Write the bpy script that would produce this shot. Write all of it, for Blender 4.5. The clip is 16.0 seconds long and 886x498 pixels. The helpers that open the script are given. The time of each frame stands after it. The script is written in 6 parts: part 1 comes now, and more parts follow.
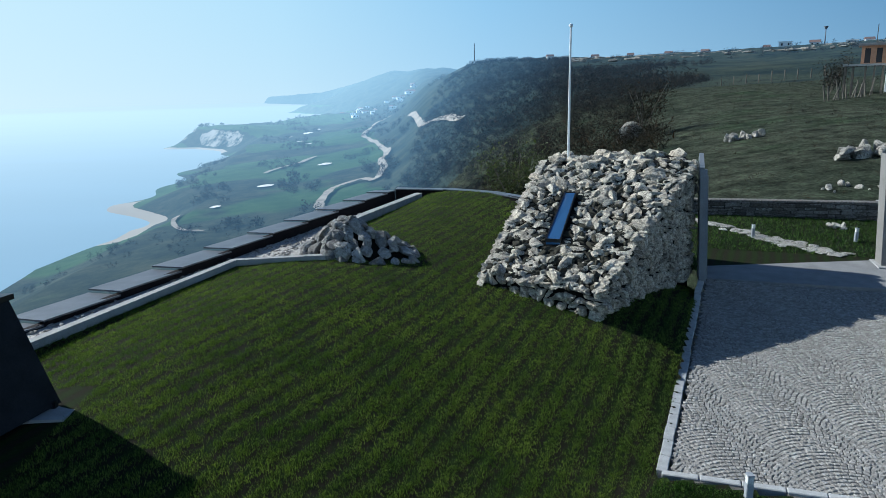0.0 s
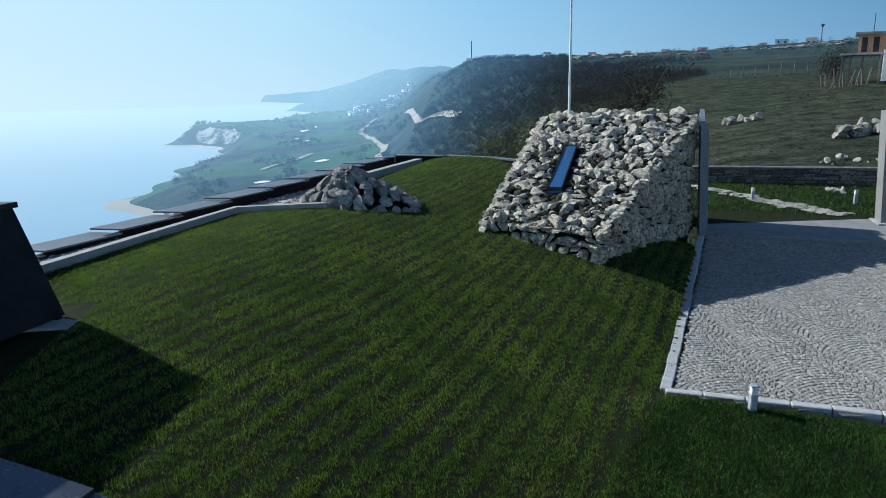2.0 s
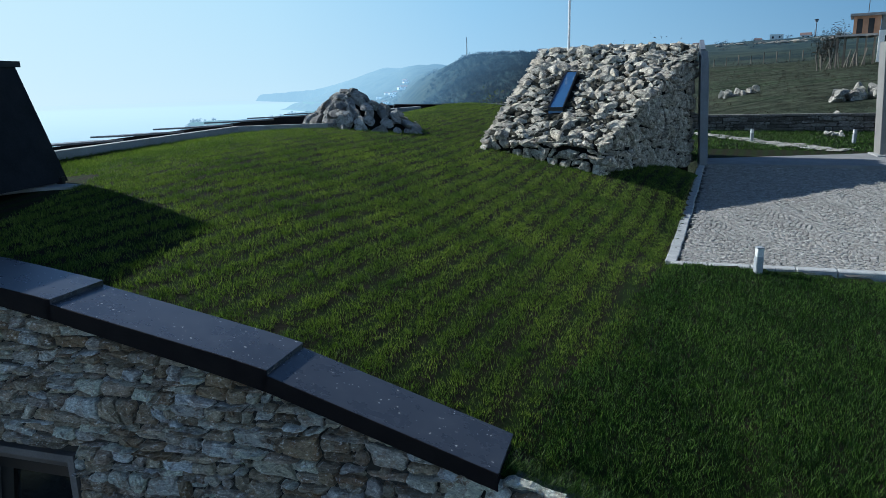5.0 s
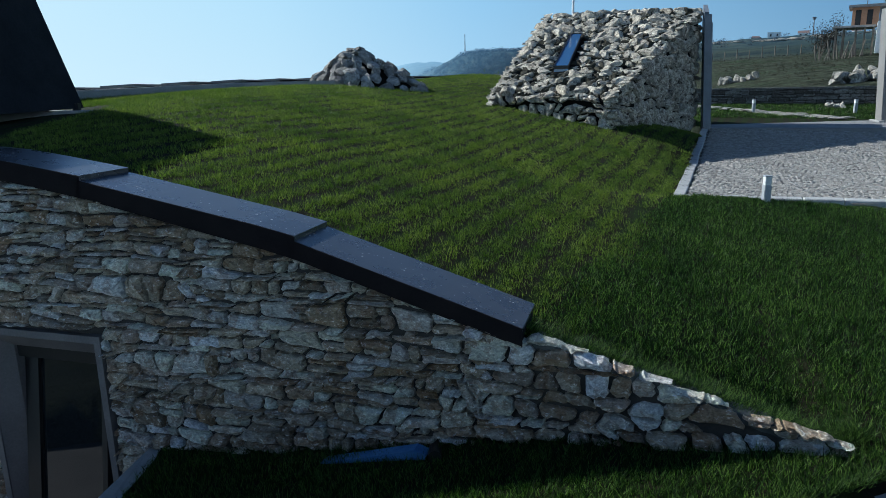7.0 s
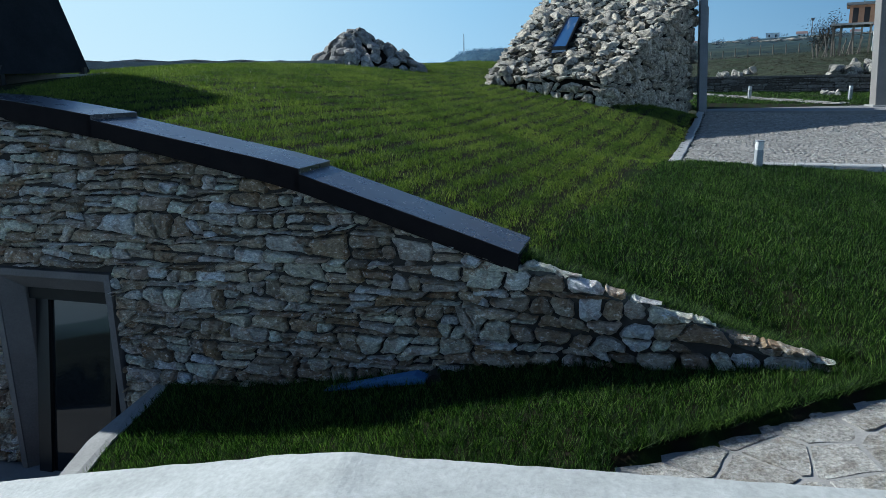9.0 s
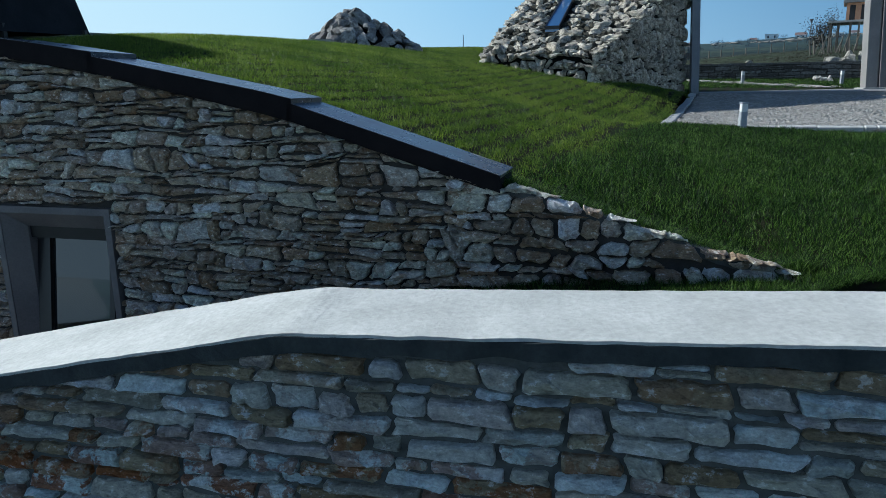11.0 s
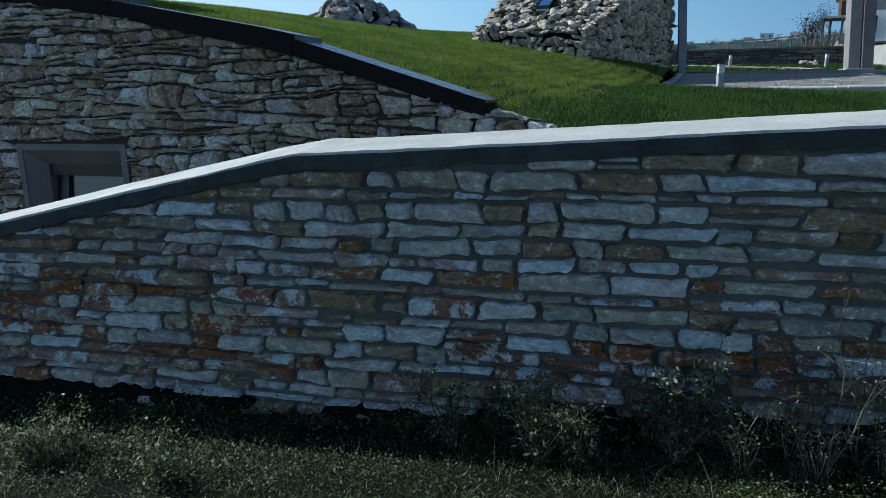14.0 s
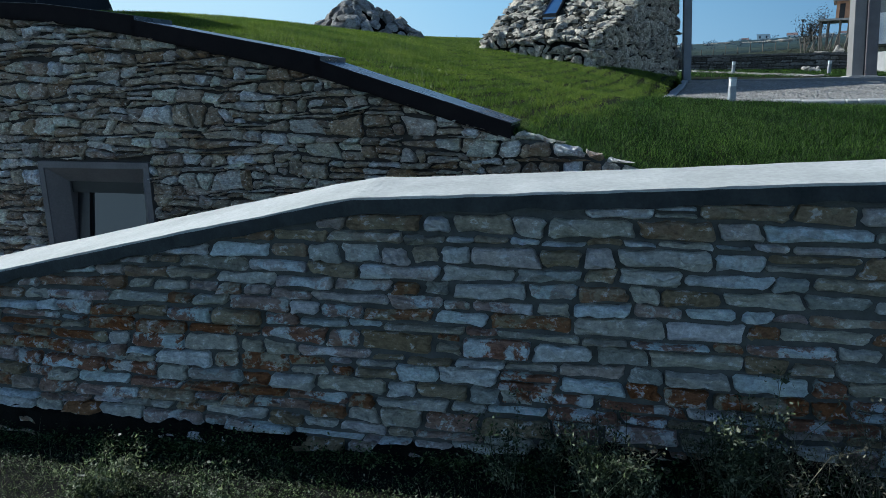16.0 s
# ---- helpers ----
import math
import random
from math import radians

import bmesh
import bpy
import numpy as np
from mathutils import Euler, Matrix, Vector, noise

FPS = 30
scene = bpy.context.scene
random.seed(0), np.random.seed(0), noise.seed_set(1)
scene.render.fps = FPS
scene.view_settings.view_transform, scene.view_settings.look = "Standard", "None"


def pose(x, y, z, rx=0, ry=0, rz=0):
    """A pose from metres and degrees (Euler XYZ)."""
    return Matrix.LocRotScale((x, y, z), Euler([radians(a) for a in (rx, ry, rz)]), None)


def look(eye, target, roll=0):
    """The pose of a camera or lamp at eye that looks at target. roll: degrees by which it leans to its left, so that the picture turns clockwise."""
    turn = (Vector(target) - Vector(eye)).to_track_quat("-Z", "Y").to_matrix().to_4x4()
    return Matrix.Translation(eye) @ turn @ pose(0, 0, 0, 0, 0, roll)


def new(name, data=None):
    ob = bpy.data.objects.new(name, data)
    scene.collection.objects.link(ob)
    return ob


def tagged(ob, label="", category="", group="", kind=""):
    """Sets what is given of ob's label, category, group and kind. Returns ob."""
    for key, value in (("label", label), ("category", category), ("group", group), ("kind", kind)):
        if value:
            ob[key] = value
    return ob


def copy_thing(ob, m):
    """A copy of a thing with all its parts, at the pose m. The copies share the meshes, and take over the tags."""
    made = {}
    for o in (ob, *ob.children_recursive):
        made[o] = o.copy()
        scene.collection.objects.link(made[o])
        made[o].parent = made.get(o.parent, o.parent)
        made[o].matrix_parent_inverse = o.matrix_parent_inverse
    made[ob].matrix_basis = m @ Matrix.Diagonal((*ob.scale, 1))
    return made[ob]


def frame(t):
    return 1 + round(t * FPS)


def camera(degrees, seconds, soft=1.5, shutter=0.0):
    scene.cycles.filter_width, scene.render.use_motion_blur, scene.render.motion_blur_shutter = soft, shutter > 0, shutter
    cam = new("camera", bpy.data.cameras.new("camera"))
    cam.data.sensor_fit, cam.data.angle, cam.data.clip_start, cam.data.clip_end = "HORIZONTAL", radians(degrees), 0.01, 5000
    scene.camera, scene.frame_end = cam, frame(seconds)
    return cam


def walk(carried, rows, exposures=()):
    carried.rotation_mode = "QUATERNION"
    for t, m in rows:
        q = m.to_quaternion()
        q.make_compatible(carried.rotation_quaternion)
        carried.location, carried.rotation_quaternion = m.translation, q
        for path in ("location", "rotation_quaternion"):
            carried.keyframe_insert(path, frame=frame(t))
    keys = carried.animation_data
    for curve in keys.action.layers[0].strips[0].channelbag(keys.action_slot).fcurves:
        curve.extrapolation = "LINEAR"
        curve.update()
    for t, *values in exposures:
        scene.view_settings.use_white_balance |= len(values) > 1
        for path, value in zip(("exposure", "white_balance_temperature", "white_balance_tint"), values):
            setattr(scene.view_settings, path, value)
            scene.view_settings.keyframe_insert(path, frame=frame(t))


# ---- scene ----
cam = camera(65.5, 16.0, 0.5)
EXPOSURES = [(0.0, 0.44, 5700, 5), (16.0, 0.44, 5700, 5)]
PATH = [
    (0, (0.022, -0.031, 7.291), (-0.027, 1.917, 6.841), -1.2),
    (0.5, (0.001, -0.072, 6.988), (-0.046, 1.877, 6.541), -1.2),
    (1, (-0.006, -0.148, 6.675), (-0.05, 1.8, 6.226), -1.1),
    (1.5, (-0.041, -0.247, 6.395), (-0.082, 1.701, 5.941), -1.0),
    (2, (-0.112, -0.315, 6.066), (-0.152, 1.632, 5.613), -1.1),
    (2.5, (-0.123, -0.34, 5.786), (-0.161, 1.608, 5.334), -1.0),
    (3, (-0.166, -0.409, 5.472), (-0.201, 1.538, 5.017), -1.0),
    (3.5, (-0.185, -0.479, 5.155), (-0.219, 1.468, 4.7), -1.1),
    (3.7, (-0.179, -0.526, 5.03), (-0.214, 1.42, 4.574), -1.2),
    (6, (-0.407, -0.861, 3.587), (-0.431, 1.086, 3.131), -1.2),
    (6.5, (-0.459, -0.956, 3.371), (-0.482, 0.991, 2.914), -1.1),
    (7, (-0.509, -1.085, 3.195), (-0.53, 0.861, 2.734), -1.1),
    (7.5, (-0.532, -1.17, 3.048), (-0.551, 0.776, 2.586), -1.1),
    (8, (-0.542, -1.261, 2.915), (-0.561, 0.685, 2.454), -1.1),
    (8.2, (-0.546, -1.298, 2.867), (-0.563, 0.647, 2.405), -1.0),
    (10.5, (-0.425, -1.669, 2.321), (-0.441, 0.278, 1.866), -0.9),
    (11, (-0.411, -1.806, 2.129), (-0.426, 0.141, 1.673), -0.9),
    (11.5, (-0.422, -1.95, 1.922), (-0.438, -0.002, 1.468), -0.9),
    (12, (-0.427, -2.136, 1.697), (-0.44, -0.188, 1.241), -0.8),
    (12.5, (-0.426, -2.271, 1.578), (-0.438, -0.324, 1.124), -0.9),
    (13, (-0.413, -2.37, 1.522), (-0.425, -0.422, 1.07), -1.0),
    (13.5, (-0.395, -2.434, 1.514), (-0.407, -0.486, 1.062), -1.1),
    (14, (-0.363, -2.521, 1.541), (-0.369, -0.573, 1.086), -1.0),
    (14.5, (-0.336, -2.562, 1.579), (-0.341, -0.614, 1.127), -1.1),
    (15, (-0.4, -2.552, 1.622), (-0.402, -0.604, 1.169), -1.1),
    (15.5, (-0.497, -2.534, 1.677), (-0.496, -0.586, 1.225), -1.0),
    (16, (-0.622, -2.513, 1.743), (-0.619, -0.565, 1.288), -0.9),
]
walk(cam, [(t, look(eye, target, roll)) for t, eye, target, roll in PATH], EXPOSURES)

# ---------------------------------------------------------------- light
SUN_FROM = Vector((-0.90, 0.436, 0.0)).normalized()
SUN_EL = radians(32)
world = bpy.data.worlds.new("sky")
scene.world = world
world.use_nodes = True
wn = world.node_tree
sky = wn.nodes.new("ShaderNodeTexSky")
sky.sky_type, sky.sun_disc = "NISHITA", False
sky.sun_elevation, sky.sun_rotation = SUN_EL, radians(296)
sky.air_density, sky.dust_density, sky.ozone_density = 0.8, 0.0, 3.2
wn.links.new(sky.outputs[0], wn.nodes["Background"].inputs[0])
wn.nodes["Background"].inputs[1].default_value = 0.076
sun = new("sun", bpy.data.lights.new("sun", "SUN"))
sun.data.energy, sun.data.angle, sun.data.color = 5.0, radians(0.5), (1.0, 0.95, 0.87)
sun_to = Vector((-SUN_FROM.x * math.cos(SUN_EL), -SUN_FROM.y * math.cos(SUN_EL), -math.sin(SUN_EL)))
sun.matrix_world = look((-30, 20, 40), Vector((-30, 20, 40)) + sun_to)

# ---------------------------------------------------------------- materials


def material(name, build, rough=0.8, metal=0.0, spec=0.5):
    m = bpy.data.materials.new(name)
    m.use_nodes = True
    b = m.node_tree.nodes["Principled BSDF"]
    b.inputs["Roughness"].default_value = rough
    b.inputs["Metallic"].default_value = metal
    b.inputs["Specular IOR Level"].default_value = spec
    build(m.node_tree, b)
    return m


def noise_node(t, scale, detail=6.0, rough=0.6, dim=None, world_space=True):
    n = t.nodes.new("ShaderNodeTexNoise")
    n.inputs["Scale"].default_value, n.inputs["Detail"].default_value, n.inputs["Roughness"].default_value = scale, detail, rough
    if world_space:
        g = t.nodes.new("ShaderNodeNewGeometry")
        if dim:
            mp = t.nodes.new("ShaderNodeMapping")
            mp.inputs["Scale"].default_value = dim
            t.links.new(g.outputs["Position"], mp.inputs[0])
            t.links.new(mp.outputs[0], n.inputs["Vector"])
        else:
            t.links.new(g.outputs["Position"], n.inputs["Vector"])
    return n.outputs[0]


def ramp(t, fac, stops):
    r = t.nodes.new("ShaderNodeValToRGB")
    e = r.color_ramp.elements
    while len(e) < len(stops):
        e.new(0.5)
    for el, (p, c) in zip(e, stops):
        el.position, el.color = p, (*c, 1)
    if fac is not None:
        t.links.new(fac, r.inputs[0])
    return r.outputs[0]


def mix(t, fac, a, b, kind="MIX"):
    n = t.nodes.new("ShaderNodeMix")
    n.data_type, n.blend_type = "RGBA", kind
    for sock, v in ((n.inputs[0], fac), (n.inputs[6], a), (n.inputs[7], b)):
        if isinstance(v, (int, float)):
            sock.default_value = v
        elif isinstance(v, tuple):
            sock.default_value = (*v, 1)
        else:
            t.links.new(v, sock)
    return n.outputs[2]


def calc(t, op, a, b=0.0, clamp=False):
    n = t.nodes.new("ShaderNodeMath")
    n.operation, n.use_clamp = op, clamp
    for sock, v in ((n.inputs[0], a), (n.inputs[1], b)):
        if isinstance(v, (int, float)):
            sock.default_value = v
        else:
            t.links.new(v, sock)
    return n.outputs[0]


def relief(t, b, height, strength=0.5, dist=0.02):
    n = t.nodes.new("ShaderNodeBump")
    n.inputs["Strength"].default_value, n.inputs["Distance"].default_value = strength, dist
    t.links.new(height, n.inputs["Height"])
    t.links.new(n.outputs[0], b.inputs["Normal"])


def rand_piece(t):
    """One random number a piece: by object, and by island in joined meshes."""
    o, g = t.nodes.new("ShaderNodeObjectInfo"), t.nodes.new("ShaderNodeNewGeometry")
    s = calc(t, "ADD", o.outputs["Random"], g.outputs["Random Per Island"])
    return calc(t, "FRACT", s)


def stone_mat(name, stops, stain, stain_amount, grain=(0.5, 1.35), bump=0.8, rough=0.9, fine=45.0, chip=(0.4, 0.42, 0.44), chips=0.35, dark=1.0, tint=(1.0, 1.0, 1.0), band=None, strata=1.0):
    """Stone: a colour a piece, stains and chipped lighter patches, coarse and fine grain, relief."""
    stops = [(p, tuple(min(v * dark * k, 0.76) for v, k in zip(c, tint))) for p, c in stops]

    def build(t, b):
        r = rand_piece(t)
        col = ramp(t, r, stops)
        dim = (1, 1, strata) if strata > 1 else None
        big, mid = noise_node(t, 8.0, 6, 0.7), noise_node(t, 19.0, 6, 0.7, dim)
        fn = noise_node(t, fine, 8, 0.75, dim)
        where = ramp(t, big, [(0.46, (0, 0, 0)), (0.5, (1, 1, 1))] if band else [(0.5, (0, 0, 0)), (0.58, (1, 1, 1))])
        if band:
            g, sep = t.nodes.new("ShaderNodeNewGeometry"), t.nodes.new("ShaderNodeSeparateXYZ")
            t.links.new(g.outputs["Position"], sep.inputs[0])
            off = calc(t, "ABSOLUTE", calc(t, "SUBTRACT", sep.outputs[2], band[0]))
            rust = calc(t, "SUBTRACT", 1.0, calc(t, "DIVIDE", off, band[1]), True)
            rust = calc(t, "MULTIPLY", calc(t, "ADD", rust, 0.25), ramp(t, calc(t, "FRACT", calc(t, "MULTIPLY", r, 7.31)), [(0.42, (0, 0, 0)), (0.5, (1, 1, 1))]), True)
            where = calc(t, "MULTIPLY", where, rust)
        col = mix(t, where, col, mix(t, stain_amount, col, stain))
        col = mix(t, ramp(t, mid, [(0.57, (0, 0, 0)), (0.62, (chips,) * 3)]), col, tuple(v * dark for v in chip))
        col = mix(t, 1.0, col, ramp(t, mid, [(0.3, (0.66,) * 3), (0.6, (1.22,) * 3)]), "MULTIPLY")
        v = ramp(t, fn, [(0.3, (grain[0] * 0.5,) * 3), (0.38, (grain[0],) * 3), (0.7, (grain[1],) * 3)])
        t.links.new(mix(t, 1.0, col, v, "MULTIPLY"), b.inputs["Base Color"])
        relief(t, b, calc(t, "ADD", calc(t, "MULTIPLY", fn, 0.6), calc(t, "ADD", mid, big)), bump, 0.04)
    return material(name, build, rough, 0, 0.2)


def plain_mat(name, c0, c1, scale=6.0, fine=60.0, rough=0.7, metal=0.0, bump=0.2, spec=0.4, dim=None):
    def build(t, b):
        n, f = noise_node(t, scale, 5, 0.6, dim), noise_node(t, fine, 5, 0.6)
        col = ramp(t, n, [(0.3, c0), (0.7, c1)])
        col = mix(t, 1.0, col, ramp(t, f, [(0.3, (0.85,) * 3), (0.7, (1.12,) * 3)]), "MULTIPLY")
        t.links.new(col, b.inputs["Base Color"])
        relief(t, b, f, bump, 0.01)
    return material(name, build, rough, metal, spec)


M_garden = stone_mat("bluish_limestone", [(0.0, (0.26, 0.24, 0.2)), (0.12, (0.58, 0.65, 0.68)), (0.26, (0.64, 0.72, 0.76)), (0.34, (0.36, 0.31, 0.23)), (0.42, (0.25, 0.19, 0.12)), (0.52, (0.4, 0.35, 0.26)), (0.62, (0.64, 0.71, 0.75)), (0.7, (0.44, 0.42, 0.36)), (0.8, (0.27, 0.18, 0.1)), (0.88, (0.7, 0.73, 0.73)), (1.0, (0.46, 0.45, 0.41))], (0.25, 0.085, 0.022), 0.9, (0.84, 1.3), 1.0, chip=(0.74, 0.77, 0.78), chips=0.5, dark=1.12, tint=(1.0, 1.03, 0.98), band=(0.45, 0.55), strata=1.5)
M_house = stone_mat("grey_brown_fieldstone", [(0.0, (0.12, 0.1, 0.08)), (0.12, (0.36, 0.33, 0.28)), (0.24, (0.2, 0.15, 0.1)), (0.36, (0.5, 0.48, 0.44)), (0.46, (0.3, 0.29, 0.27)), (0.56, (0.24, 0.18, 0.12)), (0.66, (0.6, 0.63, 0.66)), (0.72, (0.44, 0.42, 0.38)), (0.8, (0.16, 0.13, 0.1)), (0.9, (0.56, 0.54, 0.5)), (1.0, (0.2, 0.14, 0.09))], (0.26, 0.13, 0.055), 0.45, (0.78, 1.45), 1.0, chip=(0.62, 0.61, 0.58), chips=0.5, dark=1.6, tint=(1.06, 1.0, 0.9), strata=1.8)
M_rubble = stone_mat("pale_rubble_limestone", [(0.0, (0.4, 0.375, 0.33)), (0.5, (0.5, 0.475, 0.42)), (1.0, (0.58, 0.56, 0.51))], (0.17, 0.15, 0.12), 0.75, (0.6, 1.2), 0.9, chip=(0.74, 0.69, 0.6), dark=1.12, tint=(1.05, 1.0, 0.9))
M_setts = stone_mat("grey_granite_setts", [(0.0, (0.24, 0.228, 0.205)), (0.5, (0.3, 0.286, 0.258)), (1.0, (0.36, 0.345, 0.314))], (0.19, 0.175, 0.16), 0.4, (0.75, 1.2), 0.5)
M_white = stone_mat("white_limestone", [(0.0, (0.4, 0.38, 0.34)), (1.0, (0.52, 0.5, 0.45))], (0.26, 0.23, 0.18), 0.6)
M_mortar = plain_mat("grey_mortar", (0.06, 0.066, 0.063), (0.105, 0.11, 0.104), 9, 70, 0.95, 0, 0.6)
# Near black: shade at the wall's foot and between stones put into colour.
M_nearblack = plain_mat("near_black_fill", (0.005, 0.0055, 0.005), (0.013, 0.013, 0.011), 7, 60, 1.0, 0, 0.9, 0.05)
M_rock = stone_mat("field_limestone", [(0.0, (0.34, 0.32, 0.27)), (1.0, (0.5, 0.47, 0.41))], (0.12, 0.11, 0.09), 0.7, (0.5, 1.2), 1.0, fine=14.0, chip=(0.6, 0.57, 0.5))
M_grout = plain_mat("pale_grey_grout", (0.24, 0.235, 0.22), (0.32, 0.31, 0.29), 9, 60, 0.95, 0, 0.5)
M_earth = plain_mat("dark_soil_and_moss", (0.022, 0.022, 0.014), (0.05, 0.045, 0.03), 5, 50, 1.0, 0, 0.8)
M_gap = plain_mat("dark_wall_gap", (0.035, 0.032, 0.028), (0.06, 0.055, 0.05), 9, 70, 1.0, 0, 0.6)
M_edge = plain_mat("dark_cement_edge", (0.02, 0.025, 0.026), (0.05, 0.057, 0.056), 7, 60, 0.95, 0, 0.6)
M_joint = plain_mat("sand_joint", (0.08, 0.076, 0.068), (0.12, 0.114, 0.102), 5, 80, 1.0, 0, 0.5)
M_cap = plain_mat("white_cement_render", (0.335, 0.346, 0.328), (0.465, 0.478, 0.455), 3.0, 38, 0.9, 0, 0.5)
M_concrete = plain_mat("grey_concrete", (0.25, 0.25, 0.24), (0.34, 0.34, 0.33), 3, 60, 0.85, 0, 0.3)
M_slab = plain_mat("dark_concrete_slab", (0.17, 0.17, 0.168), (0.24, 0.24, 0.235), 2, 50, 0.8, 0, 0.2)
M_kerb = plain_mat("white_kerb_stone", (0.33, 0.33, 0.32), (0.48, 0.48, 0.46), 6, 60, 0.8, 0, 0.4)
M_steel = plain_mat("blue_grey_steel", (0.13, 0.15, 0.17), (0.19, 0.21, 0.235), 2, 40, 0.45, 0.0, 0.05)
M_pillar = plain_mat("pale_grey_panel", (0.17, 0.163, 0.152), (0.22, 0.21, 0.198), 1.5, 30, 0.6, 0, 0.05)
M_fascia = plain_mat("dark_brown_fascia", (0.009, 0.007, 0.008), (0.016, 0.013, 0.013), 4, 60, 0.8, 0, 0.1, 0.1)
M_frame = plain_mat("brown_grey_window_surround", (0.1, 0.095, 0.095), (0.14, 0.13, 0.13), 3, 50, 0.6, 0, 0.1)
M_black = plain_mat("black_aluminium", (0.008, 0.008, 0.009), (0.014, 0.014, 0.015), 3, 50, 0.35, 0, 0.02)
M_roof = plain_mat("charcoal_slate_cladding", (0.011, 0.012, 0.014), (0.022, 0.024, 0.027), 2.5, 40, 0.75, 0, 0.2, 0.15)
M_polewhite = plain_mat("white_painted_pole", (0.72, 0.72, 0.7), (0.8, 0.8, 0.78), 4, 40, 0.4, 0, 0.0)
M_gravel = stone_mat("pale_gravel", [(0.0, (0.3, 0.28, 0.25)), (1.0, (0.6, 0.57, 0.52))], (0.3, 0.27, 0.22), 0.4)
M_brick = plain_mat("raw_orange_brick", (0.4, 0.2, 0.11), (0.5, 0.28, 0.17), 1.5, 20, 0.9)
M_wall_white = plain_mat("white_house_wall", (0.62, 0.62, 0.6), (0.74, 0.74, 0.72), 0.5, 8, 0.9)
M_tile = plain_mat("red_brown_roof", (0.2, 0.1, 0.07), (0.3, 0.15, 0.1), 0.5, 8, 0.9)
# Near black sheets stand for the unlit depth behind openings.
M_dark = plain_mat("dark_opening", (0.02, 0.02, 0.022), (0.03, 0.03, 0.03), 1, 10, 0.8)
M_wood = plain_mat("weathered_wood", (0.1, 0.085, 0.07), (0.17, 0.15, 0.12), 8, 60, 0.9)
M_lens = plain_mat("frosted_lamp_lens", (0.6, 0.6, 0.58), (0.7, 0.7, 0.68), 8, 60, 0.35)
M_bolgrey = plain_mat("grey_painted_metal", (0.26, 0.28, 0.3), (0.33, 0.35, 0.37), 5, 60, 0.45)
M_slabtop = plain_mat("weathered_metal_slab", (0.07, 0.075, 0.082), (0.12, 0.127, 0.135), 2.5, 40, 0.4, 0, 0.05, 0.6)
M_blue = plain_mat("blue_membrane", (0.05, 0.14, 0.3), (0.09, 0.22, 0.42), 6, 50, 0.5)


def metal_top(t, b):
    n, f = noise_node(t, 2.2, 5, 0.65), noise_node(t, 26, 3, 0.5)
    col = ramp(t, n, [(0.3, (0.03, 0.033, 0.04)), (0.7, (0.055, 0.06, 0.07))])
    spots = ramp(t, f, [(0.69, (0, 0, 0)), (0.72, (1, 1, 1))])
    t.links.new(mix(t, spots, col, (0.45, 0.45, 0.44)), b.inputs["Base Color"])
    t.links.new(calc(t, "ADD", calc(t, "MULTIPLY", n, 0.25), 0.16), b.inputs["Roughness"])


M_metal = material("grey_metal_coping", metal_top, 0.3, 0.0, 0.65)


def glass_dark(t, b):
    b.inputs["Base Color"].default_value = (0.012, 0.014, 0.016, 1)
    b.inputs["IOR"].default_value = 1.55


M_glass = material("dark_reflecting_glass", glass_dark, 0.03, 0.0, 0.5)


def sky_glass(t, b):
    b.inputs["Base Color"].default_value = (0.035, 0.1, 0.22, 1)


M_skyglass = material("blue_roof_glass", sky_glass, 0.06, 0.0, 1.0)


def grass_blade(c0, c1, c2, name):
    def build(t, b):
        g = t.nodes.new("ShaderNodeNewGeometry")
        col = ramp(t, g.outputs["Random Per Island"], [(0.0, c0), (0.6, c1), (1.0, c2)])
        n = noise_node(t, 0.9, 3)
        col = mix(t, 1.0, col, ramp(t, n, [(0.35, (0.6, 0.7, 0.6)), (0.65, (1.3, 1.2, 1.1))]), "MULTIPLY")
        t.links.new(col, b.inputs["Base Color"])
        thin, both = t.nodes.new("ShaderNodeBsdfTranslucent"), t.nodes.new("ShaderNodeMixShader")
        t.links.new(mix(t, 1.0, col, (1.15, 1.35, 0.8), "MULTIPLY"), thin.inputs["Color"])
        both.inputs[0].default_value = 0.36
        t.links.new(b.outputs[0], both.inputs[1])
        t.links.new(thin.outputs[0], both.inputs[2])
        t.links.new(both.outputs[0], t.nodes["Material Output"].inputs["Surface"])
    return material(name, build, 0.52, 0, 0.2)


M_blade = grass_blade((0.042, 0.074, 0.01), (0.1, 0.152, 0.02), (0.21, 0.255, 0.06), "sown_lawn_grass")
M_blade2 = grass_blade((0.003, 0.012, 0.002), (0.015, 0.046, 0.006), (0.15, 0.245, 0.06), "lush_lawn_grass")
M_weed = grass_blade((0.008, 0.018, 0.005), (0.035, 0.058, 0.02), (0.24, 0.29, 0.18), "rough_meadow_grass")
M_under = grass_blade((0.006, 0.015, 0.004), (0.027, 0.055, 0.014), (0.19, 0.26, 0.13), "low_verge_leaves")
M_dry = grass_blade((0.06, 0.056, 0.042), (0.13, 0.122, 0.095), (0.32, 0.3, 0.25), "dry_weed_stems")
M_leaf = grass_blade((0.02, 0.032, 0.018), (0.07, 0.085, 0.055), (0.34, 0.36, 0.29), "grey_green_weed_leaves")


